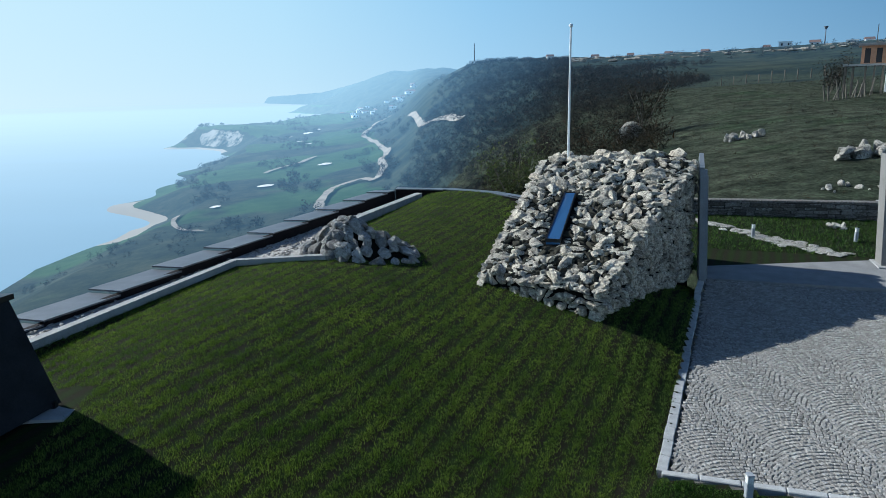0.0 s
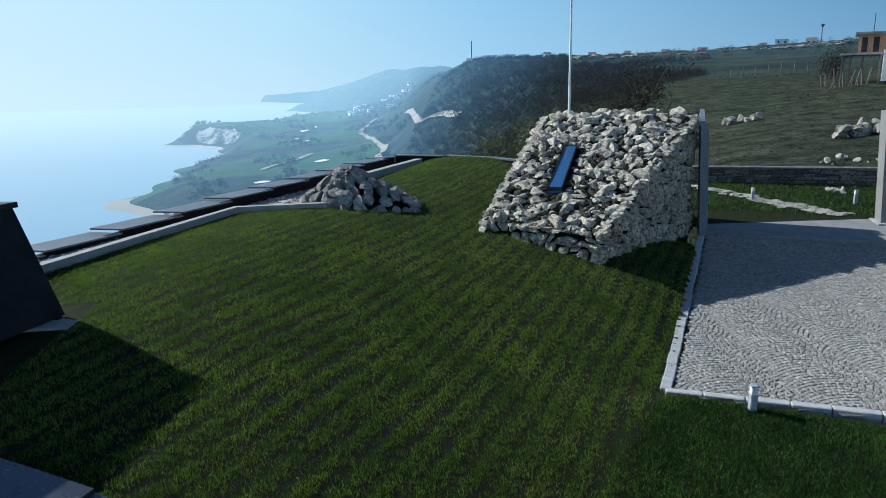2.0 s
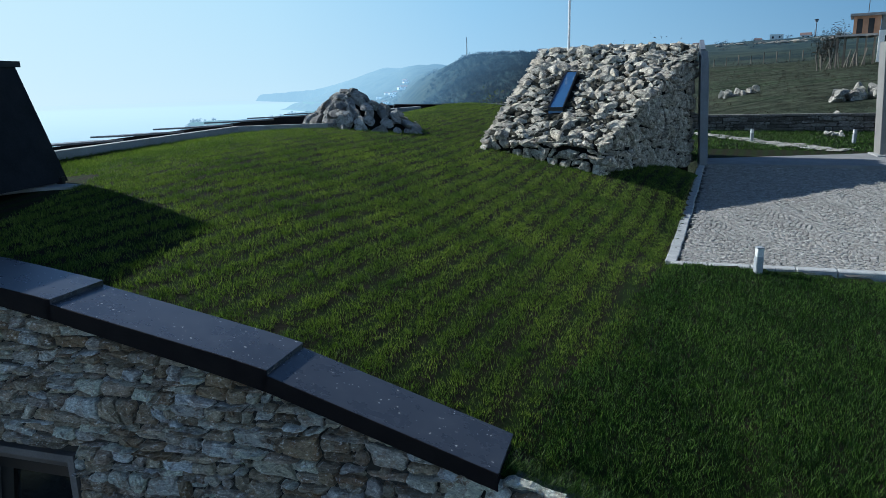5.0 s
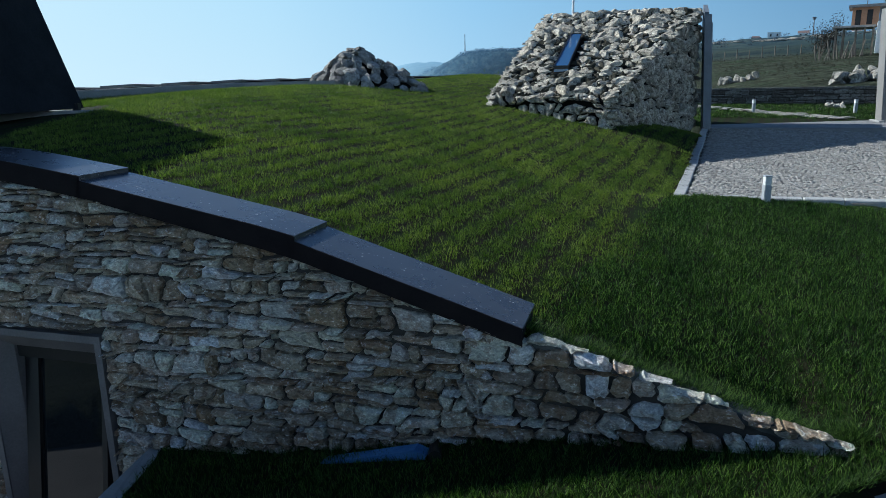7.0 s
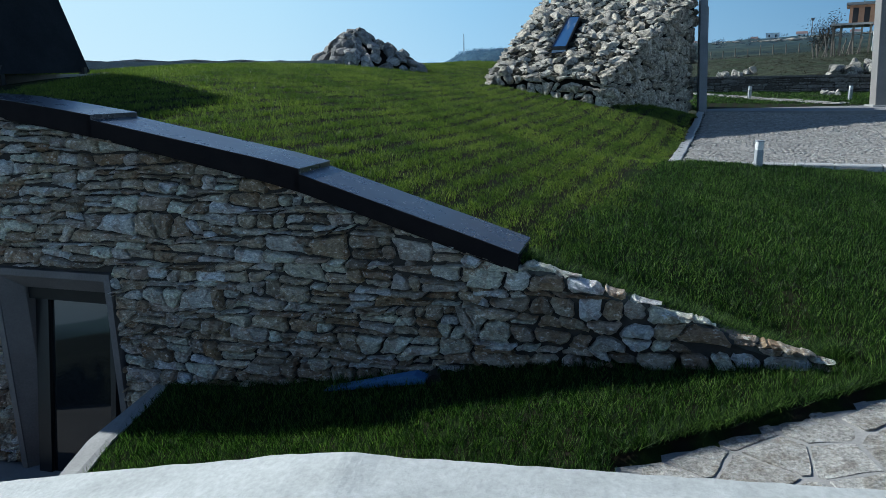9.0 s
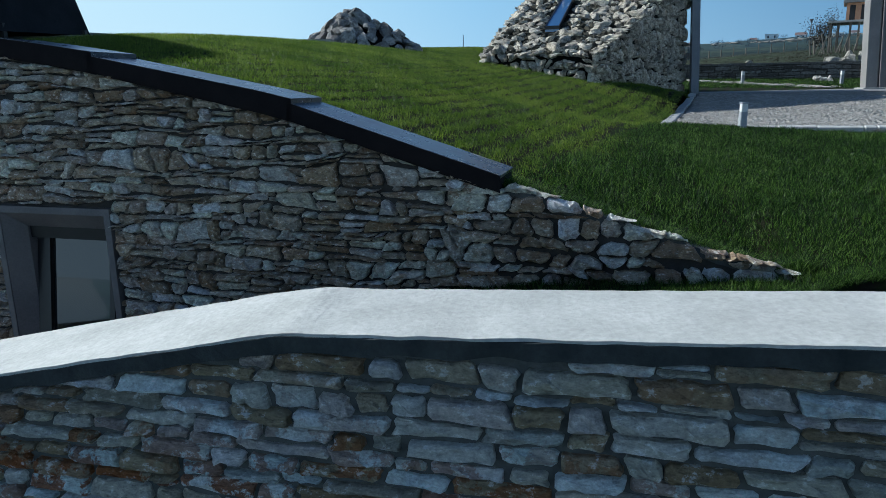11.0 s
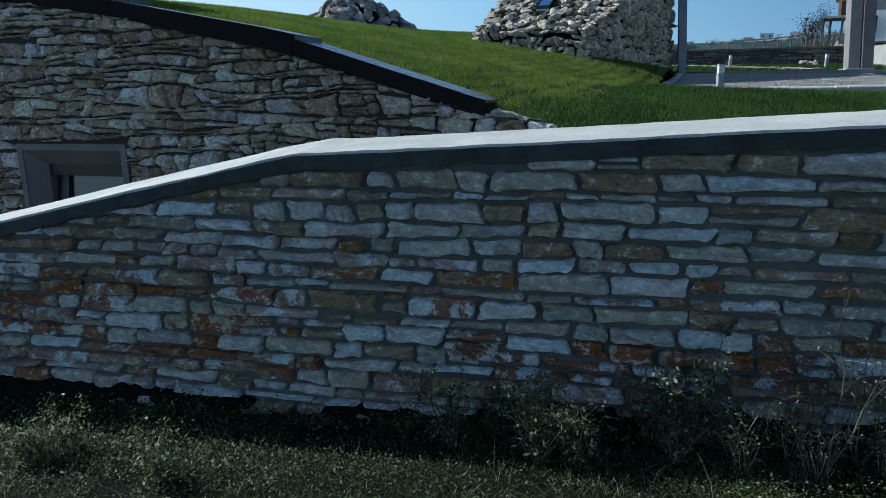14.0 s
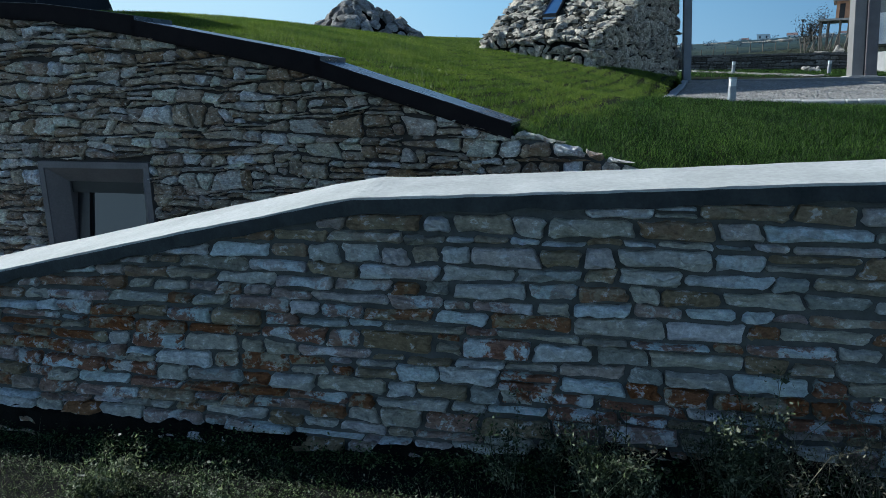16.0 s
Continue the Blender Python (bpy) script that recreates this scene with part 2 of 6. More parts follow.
def lawn_soil(t, b):
    g = t.nodes.new("ShaderNodeNewGeometry")
    d = t.nodes.new("ShaderNodeVectorMath")
    d.operation = "DOT_PRODUCT"
    d.inputs[1].default_value = (0.917, -0.4, 0)
    t.links.new(g.outputs["Position"], d.inputs[0])
    wob = calc(t, "MULTIPLY", noise_node(t, 1.2, 3), 0.12)
    s = calc(t, "SINE", calc(t, "MULTIPLY", calc(t, "ADD", d.outputs["Value"], wob), 2 * math.pi / 0.34))
    n = noise_node(t, 14, 6, 0.7)
    k = calc(t, "ADD", calc(t, "MULTIPLY", s, 0.22), n)
    col = ramp(t, k, [(0.3, (0.016, 0.014, 0.008)), (0.5, (0.012, 0.018, 0.005)), (0.75, (0.014, 0.026, 0.005))])
    t.links.new(col, b.inputs["Base Color"])
    relief(t, b, n, 0.8, 0.03)


M_soil = material("sown_lawn_soil", lawn_soil, 1.0, 0, 0.1)


def field_mat(t, b):
    n, f, h = noise_node(t, 0.05, 6, 0.65), noise_node(t, 0.6, 8, 0.7), noise_node(t, 5.0, 6, 0.7)
    col = ramp(t, n, [(0.35, (0.024, 0.034, 0.02)), (0.55, (0.044, 0.05, 0.033)), (0.7, (0.025, 0.041, 0.02))])
    col = mix(t, 1.0, col, ramp(t, f, [(0.36, (0.35,) * 3), (0.64, (1.6,) * 3)]), "MULTIPLY")
    col = mix(t, 1.0, col, ramp(t, h, [(0.35, (0.45,) * 3), (0.65, (1.6,) * 3)]), "MULTIPLY")
    t.links.new(col, b.inputs["Base Color"])
    relief(t, b, calc(t, "ADD", f, calc(t, "MULTIPLY", h, 0.4)), 1.0, 0.3)


M_field = material("dry_grassland", field_mat, 1.0, 0, 0.05)


def toward_sea(t):
    """A number from the sea side, 0, to the land side, 1, by the bearing from the terrace; and the way from it."""
    g, sep, length = t.nodes.new("ShaderNodeNewGeometry"), t.nodes.new("ShaderNodeSeparateXYZ"), t.nodes.new("ShaderNodeVectorMath")
    length.operation = "LENGTH"
    t.links.new(g.outputs["Position"], sep.inputs[0])
    t.links.new(g.outputs["Position"], length.inputs[0])
    away = length.outputs["Value"]
    bearing = calc(t, "DIVIDE", sep.outputs[0], calc(t, "MAXIMUM", away, 1.0))
    return bearing, away, sep.outputs[2]


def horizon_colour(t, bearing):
    """Haze colour by bearing: bright over the sea towards the sun, deeper blue over the land."""
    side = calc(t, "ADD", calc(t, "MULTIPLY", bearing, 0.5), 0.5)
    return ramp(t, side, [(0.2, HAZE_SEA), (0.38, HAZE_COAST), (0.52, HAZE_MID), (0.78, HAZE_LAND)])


# Haze colours of the sky, also painted onto sea and land as glow.
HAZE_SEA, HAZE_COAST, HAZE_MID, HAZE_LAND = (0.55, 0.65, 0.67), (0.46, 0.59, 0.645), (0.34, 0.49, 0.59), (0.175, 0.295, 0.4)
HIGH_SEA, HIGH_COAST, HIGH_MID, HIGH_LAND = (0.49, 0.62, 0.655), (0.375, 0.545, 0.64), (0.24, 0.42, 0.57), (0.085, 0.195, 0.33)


def haze_glow(t, b, start=70.0, strength=1.0):
    """Haze painted on distant land as emission, stronger with the way from the terrace and towards the sun."""
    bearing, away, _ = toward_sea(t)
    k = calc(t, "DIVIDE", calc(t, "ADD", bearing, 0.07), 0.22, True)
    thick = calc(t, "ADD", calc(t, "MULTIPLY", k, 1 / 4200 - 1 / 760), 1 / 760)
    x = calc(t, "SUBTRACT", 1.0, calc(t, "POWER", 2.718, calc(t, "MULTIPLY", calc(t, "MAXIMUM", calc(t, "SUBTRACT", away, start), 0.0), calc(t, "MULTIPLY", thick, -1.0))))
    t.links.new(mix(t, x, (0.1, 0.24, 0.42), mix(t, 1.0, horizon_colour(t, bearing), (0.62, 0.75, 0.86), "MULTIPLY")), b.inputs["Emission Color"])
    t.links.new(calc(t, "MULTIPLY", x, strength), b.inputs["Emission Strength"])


def far_sky(t, b):
    """The lowest band of the sky in sea haze; it clears upwards. Its unseen back is brightened to light the walls."""
    bearing, away, z = toward_sea(t)
    side = calc(t, "ADD", calc(t, "MULTIPLY", bearing, 0.5), 0.5)
    high = ramp(t, side, [(0.2, HIGH_SEA), (0.38, HIGH_COAST), (0.52, HIGH_MID), (0.78, HIGH_LAND)])
    up = calc(t, "POWER", calc(t, "DIVIDE", calc(t, "MAXIMUM", z, 0.0), 700.0, True), 0.8)
    glow, clear, both = t.nodes.new("ShaderNodeEmission"), t.nodes.new("ShaderNodeBsdfTransparent"), t.nodes.new("ShaderNodeMixShader")
    g, sep = t.nodes.new("ShaderNodeNewGeometry"), t.nodes.new("ShaderNodeSeparateXYZ")
    t.links.new(g.outputs["Position"], sep.inputs[0])
    # Extra glow on the unseen side behind the camera lifts the wall faces.
    south_fill = calc(t, "DIVIDE", calc(t, "MULTIPLY", sep.outputs[1], -1.0), 2600.0, True)
    t.links.new(mix(t, south_fill, mix(t, up, horizon_colour(t, bearing), high), (0.56, 0.75, 0.89)), glow.inputs["Color"])
    t.links.new(calc(t, "DIVIDE", calc(t, "SUBTRACT", z, 820.0), 420.0, True), both.inputs[0])
    t.links.new(glow.outputs[0], both.inputs[1])
    t.links.new(clear.outputs[0], both.inputs[2])
    t.links.new(both.outputs[0], t.nodes["Material Output"].inputs["Surface"])


M_farsky = material("hazy_low_sky", far_sky)
M_farsky.cycles.emission_sampling = "NONE"


def far_land(t, b):
    """Distant coast: fairways, scrub, bare cliffs and beaches, with haze painted over them as glow."""
    f, h = noise_node(t, 0.045, 10, 0.8), noise_node(t, 0.009, 3, 0.5)
    col = ramp(t, f, [(0.4, (0.012, 0.02, 0.018)), (0.5, (0.026, 0.036, 0.024)), (0.62, (0.05, 0.056, 0.036))])
    green = ramp(t, h, [(0.46, (0, 0, 0)), (0.49, (1, 1, 1))])
    g = t.nodes.new("ShaderNodeNewGeometry")
    sep, slope = t.nodes.new("ShaderNodeSeparateXYZ"), t.nodes.new("ShaderNodeSeparateXYZ")
    t.links.new(g.outputs["Position"], sep.inputs[0])
    t.links.new(g.outputs["Normal"], slope.inputs[0])
    low = calc(t, "MULTIPLY", calc(t, "LESS_THAN", sep.outputs[2], -27.0), calc(t, "GREATER_THAN", slope.outputs[2], 0.93))
    col = mix(t, calc(t, "MULTIPLY", green, low), col, mix(t, ramp(t, f, [(0.4, (0, 0, 0)), (0.6, (1, 1, 1))]), (0.024, 0.056, 0.02), (0.045, 0.085, 0.032)))
    bare = calc(t, "MULTIPLY", calc(t, "LESS_THAN", slope.outputs[2], 0.84), calc(t, "MULTIPLY", calc(t, "LESS_THAN", sep.outputs[2], -24.0), calc(t, "MULTIPLY", calc(t, "LESS_THAN", sep.outputs[0], -150.0), calc(t, "LESS_THAN", sep.outputs[1], 1000.0))))
    patchy = ramp(t, f, [(0.44, (0, 0, 0)), (0.52, (1, 1, 1))])
    col = mix(t, calc(t, "MULTIPLY", bare, patchy), col, (0.26, 0.245, 0.215))
    shore = calc(t, "LESS_THAN", calc(t, "ADD", sep.outputs[2], calc(t, "MULTIPLY", f, 1.2)), -47.9)
    for y0, y1 in ((262.0, 372.0), (690.0, 765.0)):
        cove = calc(t, "MULTIPLY", calc(t, "GREATER_THAN", sep.outputs[1], y0), calc(t, "LESS_THAN", sep.outputs[1], y1))
        col = mix(t, calc(t, "MULTIPLY", shore, cove), col, (0.3, 0.27, 0.22))
    t.links.new(col, b.inputs["Base Color"])
    haze_glow(t, b)


M_far = material("haze_glow_coast", far_land, 1.0, 0, 0.05)


def sea_mat(t, b):
    """Calm water with bright haze painted on as glow, stronger with the way from the terrace."""
    n = noise_node(t, 0.004, 4, 0.6, (1, 3, 1))
    t.links.new(ramp(t, n, [(0.35, (0.02, 0.055, 0.1)), (0.65, (0.026, 0.065, 0.115))]), b.inputs["Base Color"])
    relief(t, b, noise_node(t, 0.05, 4, 0.6), 0.1, 1.0)
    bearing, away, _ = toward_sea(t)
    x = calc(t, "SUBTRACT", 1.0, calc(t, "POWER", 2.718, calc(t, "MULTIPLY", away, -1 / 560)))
    # Emission paints the haze; even the near water glows a little.
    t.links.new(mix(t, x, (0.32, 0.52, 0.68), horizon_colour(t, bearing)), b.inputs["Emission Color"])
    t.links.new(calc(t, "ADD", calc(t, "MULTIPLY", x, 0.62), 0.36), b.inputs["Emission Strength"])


M_sea = material("calm_sea_haze_glow", sea_mat, 0.6, 0, 0.0)


def scrub_mat(t, b):
    g = t.nodes.new("ShaderNodeNewGeometry")
    col = ramp(t, g.outputs["Random Per Island"], [(0.0, (0.016, 0.017, 0.011)), (0.5, (0.03, 0.026, 0.018)), (0.85, (0.045, 0.036, 0.023)), (1.0, (0.075, 0.045, 0.024))])
    t.links.new(col, b.inputs["Base Color"])
    # Distance haze painted over the scrub as emission.
    haze_glow(t, b)


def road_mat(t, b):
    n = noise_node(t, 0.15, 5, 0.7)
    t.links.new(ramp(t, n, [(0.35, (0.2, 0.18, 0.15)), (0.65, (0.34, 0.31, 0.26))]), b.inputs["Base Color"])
    # Emission on the dirt is painted haze.
    haze_glow(t, b)


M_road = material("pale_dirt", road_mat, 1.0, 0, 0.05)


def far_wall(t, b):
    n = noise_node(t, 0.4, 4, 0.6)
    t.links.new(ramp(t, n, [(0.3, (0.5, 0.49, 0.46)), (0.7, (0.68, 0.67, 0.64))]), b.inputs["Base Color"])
    # Far walls get their haze as glow too.
    haze_glow(t, b)


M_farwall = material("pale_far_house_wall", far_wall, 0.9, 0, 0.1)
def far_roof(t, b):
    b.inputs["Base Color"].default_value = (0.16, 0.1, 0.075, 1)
    # Haze put on the roofs as emission.
    haze_glow(t, b)


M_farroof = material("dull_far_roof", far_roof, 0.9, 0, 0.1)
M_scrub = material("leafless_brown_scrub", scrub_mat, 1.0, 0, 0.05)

# ---------------------------------------------------------------- mesh helpers


def mesh_of(name, verts, faces, mats=(), smooth=False):
    me = bpy.data.meshes.new(name)
    me.from_pydata([tuple(map(float, v)) for v in verts], [], [tuple(int(i) for i in f) for f in faces])
    for m in mats:
        me.materials.append(m)
    if smooth:
        me.polygons.foreach_set("use_smooth", [True] * len(me.polygons))
    me.update()
    return me


def fast_mesh(name, verts, tris, mat):
    me = bpy.data.meshes.new(name)
    n, k = len(verts), len(tris)
    me.vertices.add(n)
    me.vertices.foreach_set("co", np.ascontiguousarray(verts, np.float32).ravel())
    me.loops.add(3 * k)
    me.loops.foreach_set("vertex_index", np.ascontiguousarray(tris, np.int32).ravel())
    me.polygons.add(k)
    me.polygons.foreach_set("loop_start", np.arange(k, dtype=np.int32) * 3)
    me.materials.append(mat)
    me.polygons.foreach_set("use_smooth", np.zeros(k, bool))
    me.update(calc_edges=True)
    return me


def part(name, bm, mat, parent=None, label=""):
    """Links a bmesh (or a mesh) as one object under a thing or a part."""
    if isinstance(bm, bmesh.types.BMesh):
        me = bpy.data.meshes.new(name)
        bmesh.ops.recalc_face_normals(bm, faces=bm.faces)
        bm.to_mesh(me)
        bm.free()
        me.materials.append(mat)
    else:
        me = bm
    ob = new(name, me)
    if parent is not None:
        ob.parent = parent
    if label:
        ob["label"] = label
    return ob


def thing(name, label, category, kind="", group="", at=(0, 0, 0)):
    ob = new(name)
    ob.location = at
    ob.empty_display_size = 0.1
    return tagged(ob, label, category, group, kind)


def prism(bm, ring, down):
    """A solid from a ring of points and the vector to its other end."""
    a = [bm.verts.new(p) for p in ring]
    b = [bm.verts.new(Vector(p) + Vector(down)) for p in ring]
    bm.faces.new(a)
    bm.faces.new(b[::-1])
    for i in range(len(ring)):
        j = (i + 1) % len(ring)
        bm.faces.new((a[i], b[i], b[j], a[j]))
    return bm


def block(x0, y0, z0, x1, y1, z1, bev=0.0, bm=None):
    bm = bm or bmesh.new()
    r = bmesh.ops.create_cube(bm, size=1.0, matrix=Matrix.LocRotScale(((x0 + x1) / 2, (y0 + y1) / 2, (z0 + z1) / 2), None, (abs(x1 - x0), abs(y1 - y0), abs(z1 - z0))))
    if bev:
        es = list({e for v in r["verts"] for e in v.link_edges})
        bmesh.ops.bevel(bm, geom=es, offset=bev, segments=2, affect="EDGES")
    return bm


def bar(bm, p, q, w, h):
    """A square bar from p to q."""
    p, q = Vector(p), Vector(q)
    d = (q - p).normalized()
    s = d.cross(Vector((0, 0, 1)))
    s = s.normalized() if s.length > 1e-4 else Vector((1, 0, 0))
    u = s.cross(d)
    ring = [p + s * w / 2 + u * h / 2, p - s * w / 2 + u * h / 2, p - s * w / 2 - u * h / 2, p + s * w / 2 - u * h / 2]
    return prism(bm, ring, q - p)


def smooth01(x):
    x = np.clip(x, 0, 1)
    return x * x * (3 - 2 * x)


# stone templates: a rough face with a rounded rim, and a lump
rs = np.random.RandomState(7)


def face_stone(ragged=0.05, cut=0.1, face=0.1, long_side=3):
    """A split stone: squarish outline with chipped corners and wavering edges, a broken rim and an uneven face."""
    out = []
    for k, (cx, cz) in enumerate(((-0.5, -0.5), (0.5, -0.5), (0.5, 0.5), (-0.5, 0.5))):
        nx, nz = ((0.5, -0.5), (0.5, 0.5), (-0.5, 0.5), (-0.5, -0.5))[k]
        c = rs.uniform(0, cut)
        out.append((cx + np.sign(-cx) * c * 0.5, cz + np.sign(-cz) * c))
        n = long_side if k % 2 == 0 else 1
        for i in range(1, n + 1):
            f = (i + rs.uniform(-0.25, 0.25)) / (n + 1)
            out.append((cx + (nx - cx) * f, cz + (nz - cz) * f))
    o = np.array(out) + rs.uniform(-ragged, ragged, (len(out), 2)) * (0.6, 1.2)
    o[:, 0] += rs.uniform(-0.1, 0.1) * o[:, 1]
    sides = len(o)
    rings = []
    for depth, size, wob in ((0.0, 1.0, 0.0), (0.8, 1.0, 0.1), (1.0, 0.93, 0.1)):
        k = size + (rs.uniform(-0.05, 0.02, sides) if depth == 1.0 else 0.0)
        rings.append(np.stack([o[:, 0] * k, -depth - rs.uniform(-wob, wob, sides), o[:, 1] * k], 1))
    q = 5
    core = np.array([[(i - 2) * 0.17 + rs.uniform(-0.05, 0.05), -1.05 - rs.uniform(-face, face * 1.3), rs.uniform(-0.22, 0.22)] for i in range(q)])
    v = np.concatenate(rings + [core])
    f = []
    for k2 in range(2):
        for i in range(sides):
            j = (i + 1) % sides
            f += [(k2 * sides + i, k2 * sides + j, (k2 + 1) * sides + j), (k2 * sides + i, (k2 + 1) * sides + j, (k2 + 1) * sides + i)]
    b, m = 2 * sides, 3 * sides
    near = [int(np.argmin([abs(v[b + i, 0] - cx[0]) for cx in core])) for i in range(sides)]
    for i in range(sides):
        j = (i + 1) % sides
        f.append((b + i, b + j, m + near[i]))
        lo, hi = near[i], near[j]
        step = 1 if hi > lo else -1
        for kk in range(lo, hi, step):
            f.append((b + j, m + kk + step, m + kk))
    return v, np.array(f)


def lump_stone():
    """A broken lump: a ball cut by many planes and roughened."""
    bm = bmesh.new()
    bmesh.ops.create_icosphere(bm, subdivisions=2, radius=0.5)
    o = Vector(rs.uniform(-50, 50, 3))
    cuts = [(Vector(rs.normal(size=3)).normalized(), rs.uniform(0.24, 0.4)) for _ in range(11)]
    for v in bm.verts:
        d = v.co.normalized()
        p = d * 0.62
        for cdir, far in cuts:
            over = p.dot(cdir) - far
            if over > 0:
                p -= cdir * over
        p *= 1 + 0.12 * noise.noise(d * 2.2 + o) + 0.1 * noise.noise(d * 5 + o)
        v.co = p * 1.25
    v = np.array([v.co for v in bm.verts])
    f = np.array([[w.index for w in g.verts] for g in bm.faces])
    bm.free()
    return v, f


FACES = [face_stone(0.045, 0.12, 0.1) for _ in range(20)]
LUMPS = [lump_stone() for _ in range(18)]
POOLS = {"face": FACES, "lump": LUMPS}
template_meshes = {}


def template(kind, i, mat):
    key = (kind, i, mat.name)
    if key not in template_meshes:
        v, f = POOLS[kind][i]
        me = fast_mesh("stone", v, f, mat)
        template_meshes[key] = me
    return template_meshes[key]


def pieces(name, kind, mats4, mat, parent, limit=300, rest="small_stones", key=None):
    """Pieces at the given matrices: the first 'limit' by key as objects, the others joined."""
    if key:
        mats4 = sorted(mats4, key=key)
    pool = POOLS[kind]
    picks = [random.randrange(len(pool)) for _ in mats4]
    for m, i in list(zip(mats4, picks))[:limit]:
        ob = new(name, template(kind, i, mat))
        ob.parent = parent
        ob.matrix_local = m
    vs, fs, base = [], [], 0
    for m, i in list(zip(mats4, picks))[limit:]:
        v, f = pool[i]
        a = np.array(m)
        vs.append(v @ a[:3, :3].T + a[:3, 3])
        fs.append(f + base)
        base += len(v)
    if vs:
        ob = new(rest, fast_mesh(rest, np.concatenate(vs), np.concatenate(fs), mat))
        ob.parent = parent
        tagged(ob, kind="stuff")


def wall_matrix(o, d, u, z, w, h, depth, out=0.0, spin=0.0, nod=0.0, turn=0.0):
    """A face stone in the upright plane through o along d, its back at the plane."""
    d3 = Vector((d[0], d[1], 0))
    n3 = Vector((-d[1], d[0], 0))  # away from the viewer's side
    p = Vector((o[0], o[1], 0)) + d3 * u + Vector((0, 0, z)) - n3 * out
    rot = Matrix((d3, n3, Vector((0, 0, 1)))).transposed().to_4x4()
    return Matrix.Translation(p) @ rot @ Matrix.Rotation(spin, 4, "Y") @ Matrix.Rotation(nod, 4, "X") @ Matrix.Rotation(turn, 4, "Z") @ Matrix.Diagonal((w, depth, h, 1))


def courses(u0, u1, z0, top, low, rnd, hrange, lrange, gap, skip=lambda u, z: False, wave=0.02, jit=0.006):
    """Stones in wavering courses between the foot low(u) and the top top(u): u, z, width, height."""
    out, z = [], z0
    zmax = max(top(u0 + (u1 - u0) * i / 40) for i in range(41))
    k = 0
    while z < zmax:
        h = rnd.uniform(*hrange)
        u = u0 + rnd.uniform(0, lrange[0])
        ph = z * 1.8
        while u < u1:
            w = rnd.uniform(*lrange) * (1.0 if rnd.random() < 0.85 else 1.4)
            um = u + w / 2
            zm = z + h / 2 + wave * math.sin(um * 1.7 + ph)
            t = min(top(u), top(um), top(u + w))
            hh = h
            if zm + h / 2 > t:
                hh = t - (zm - h / 2)
                zm = t - hh / 2
            if hh > 0.035 and zm + hh / 2 > low(um) and not skip(um, zm):
                if hh > 0.11 and rnd.random() < 0.22:
                    a = rnd.uniform(0.4, 0.6)
                    out.append((um, zm - hh / 2 + hh * a / 2, w - gap, hh * a - gap))
                    out.append((um, zm + hh / 2 - hh * (1 - a) / 2, w - gap, hh * (1 - a) - gap))
                else:
                    out.append((um, zm + rnd.uniform(-jit, jit), w - gap, hh * rnd.uniform(0.95, 1.06 + 6 * jit) - gap))
            u += w
        z += h
        k += 1
    return out


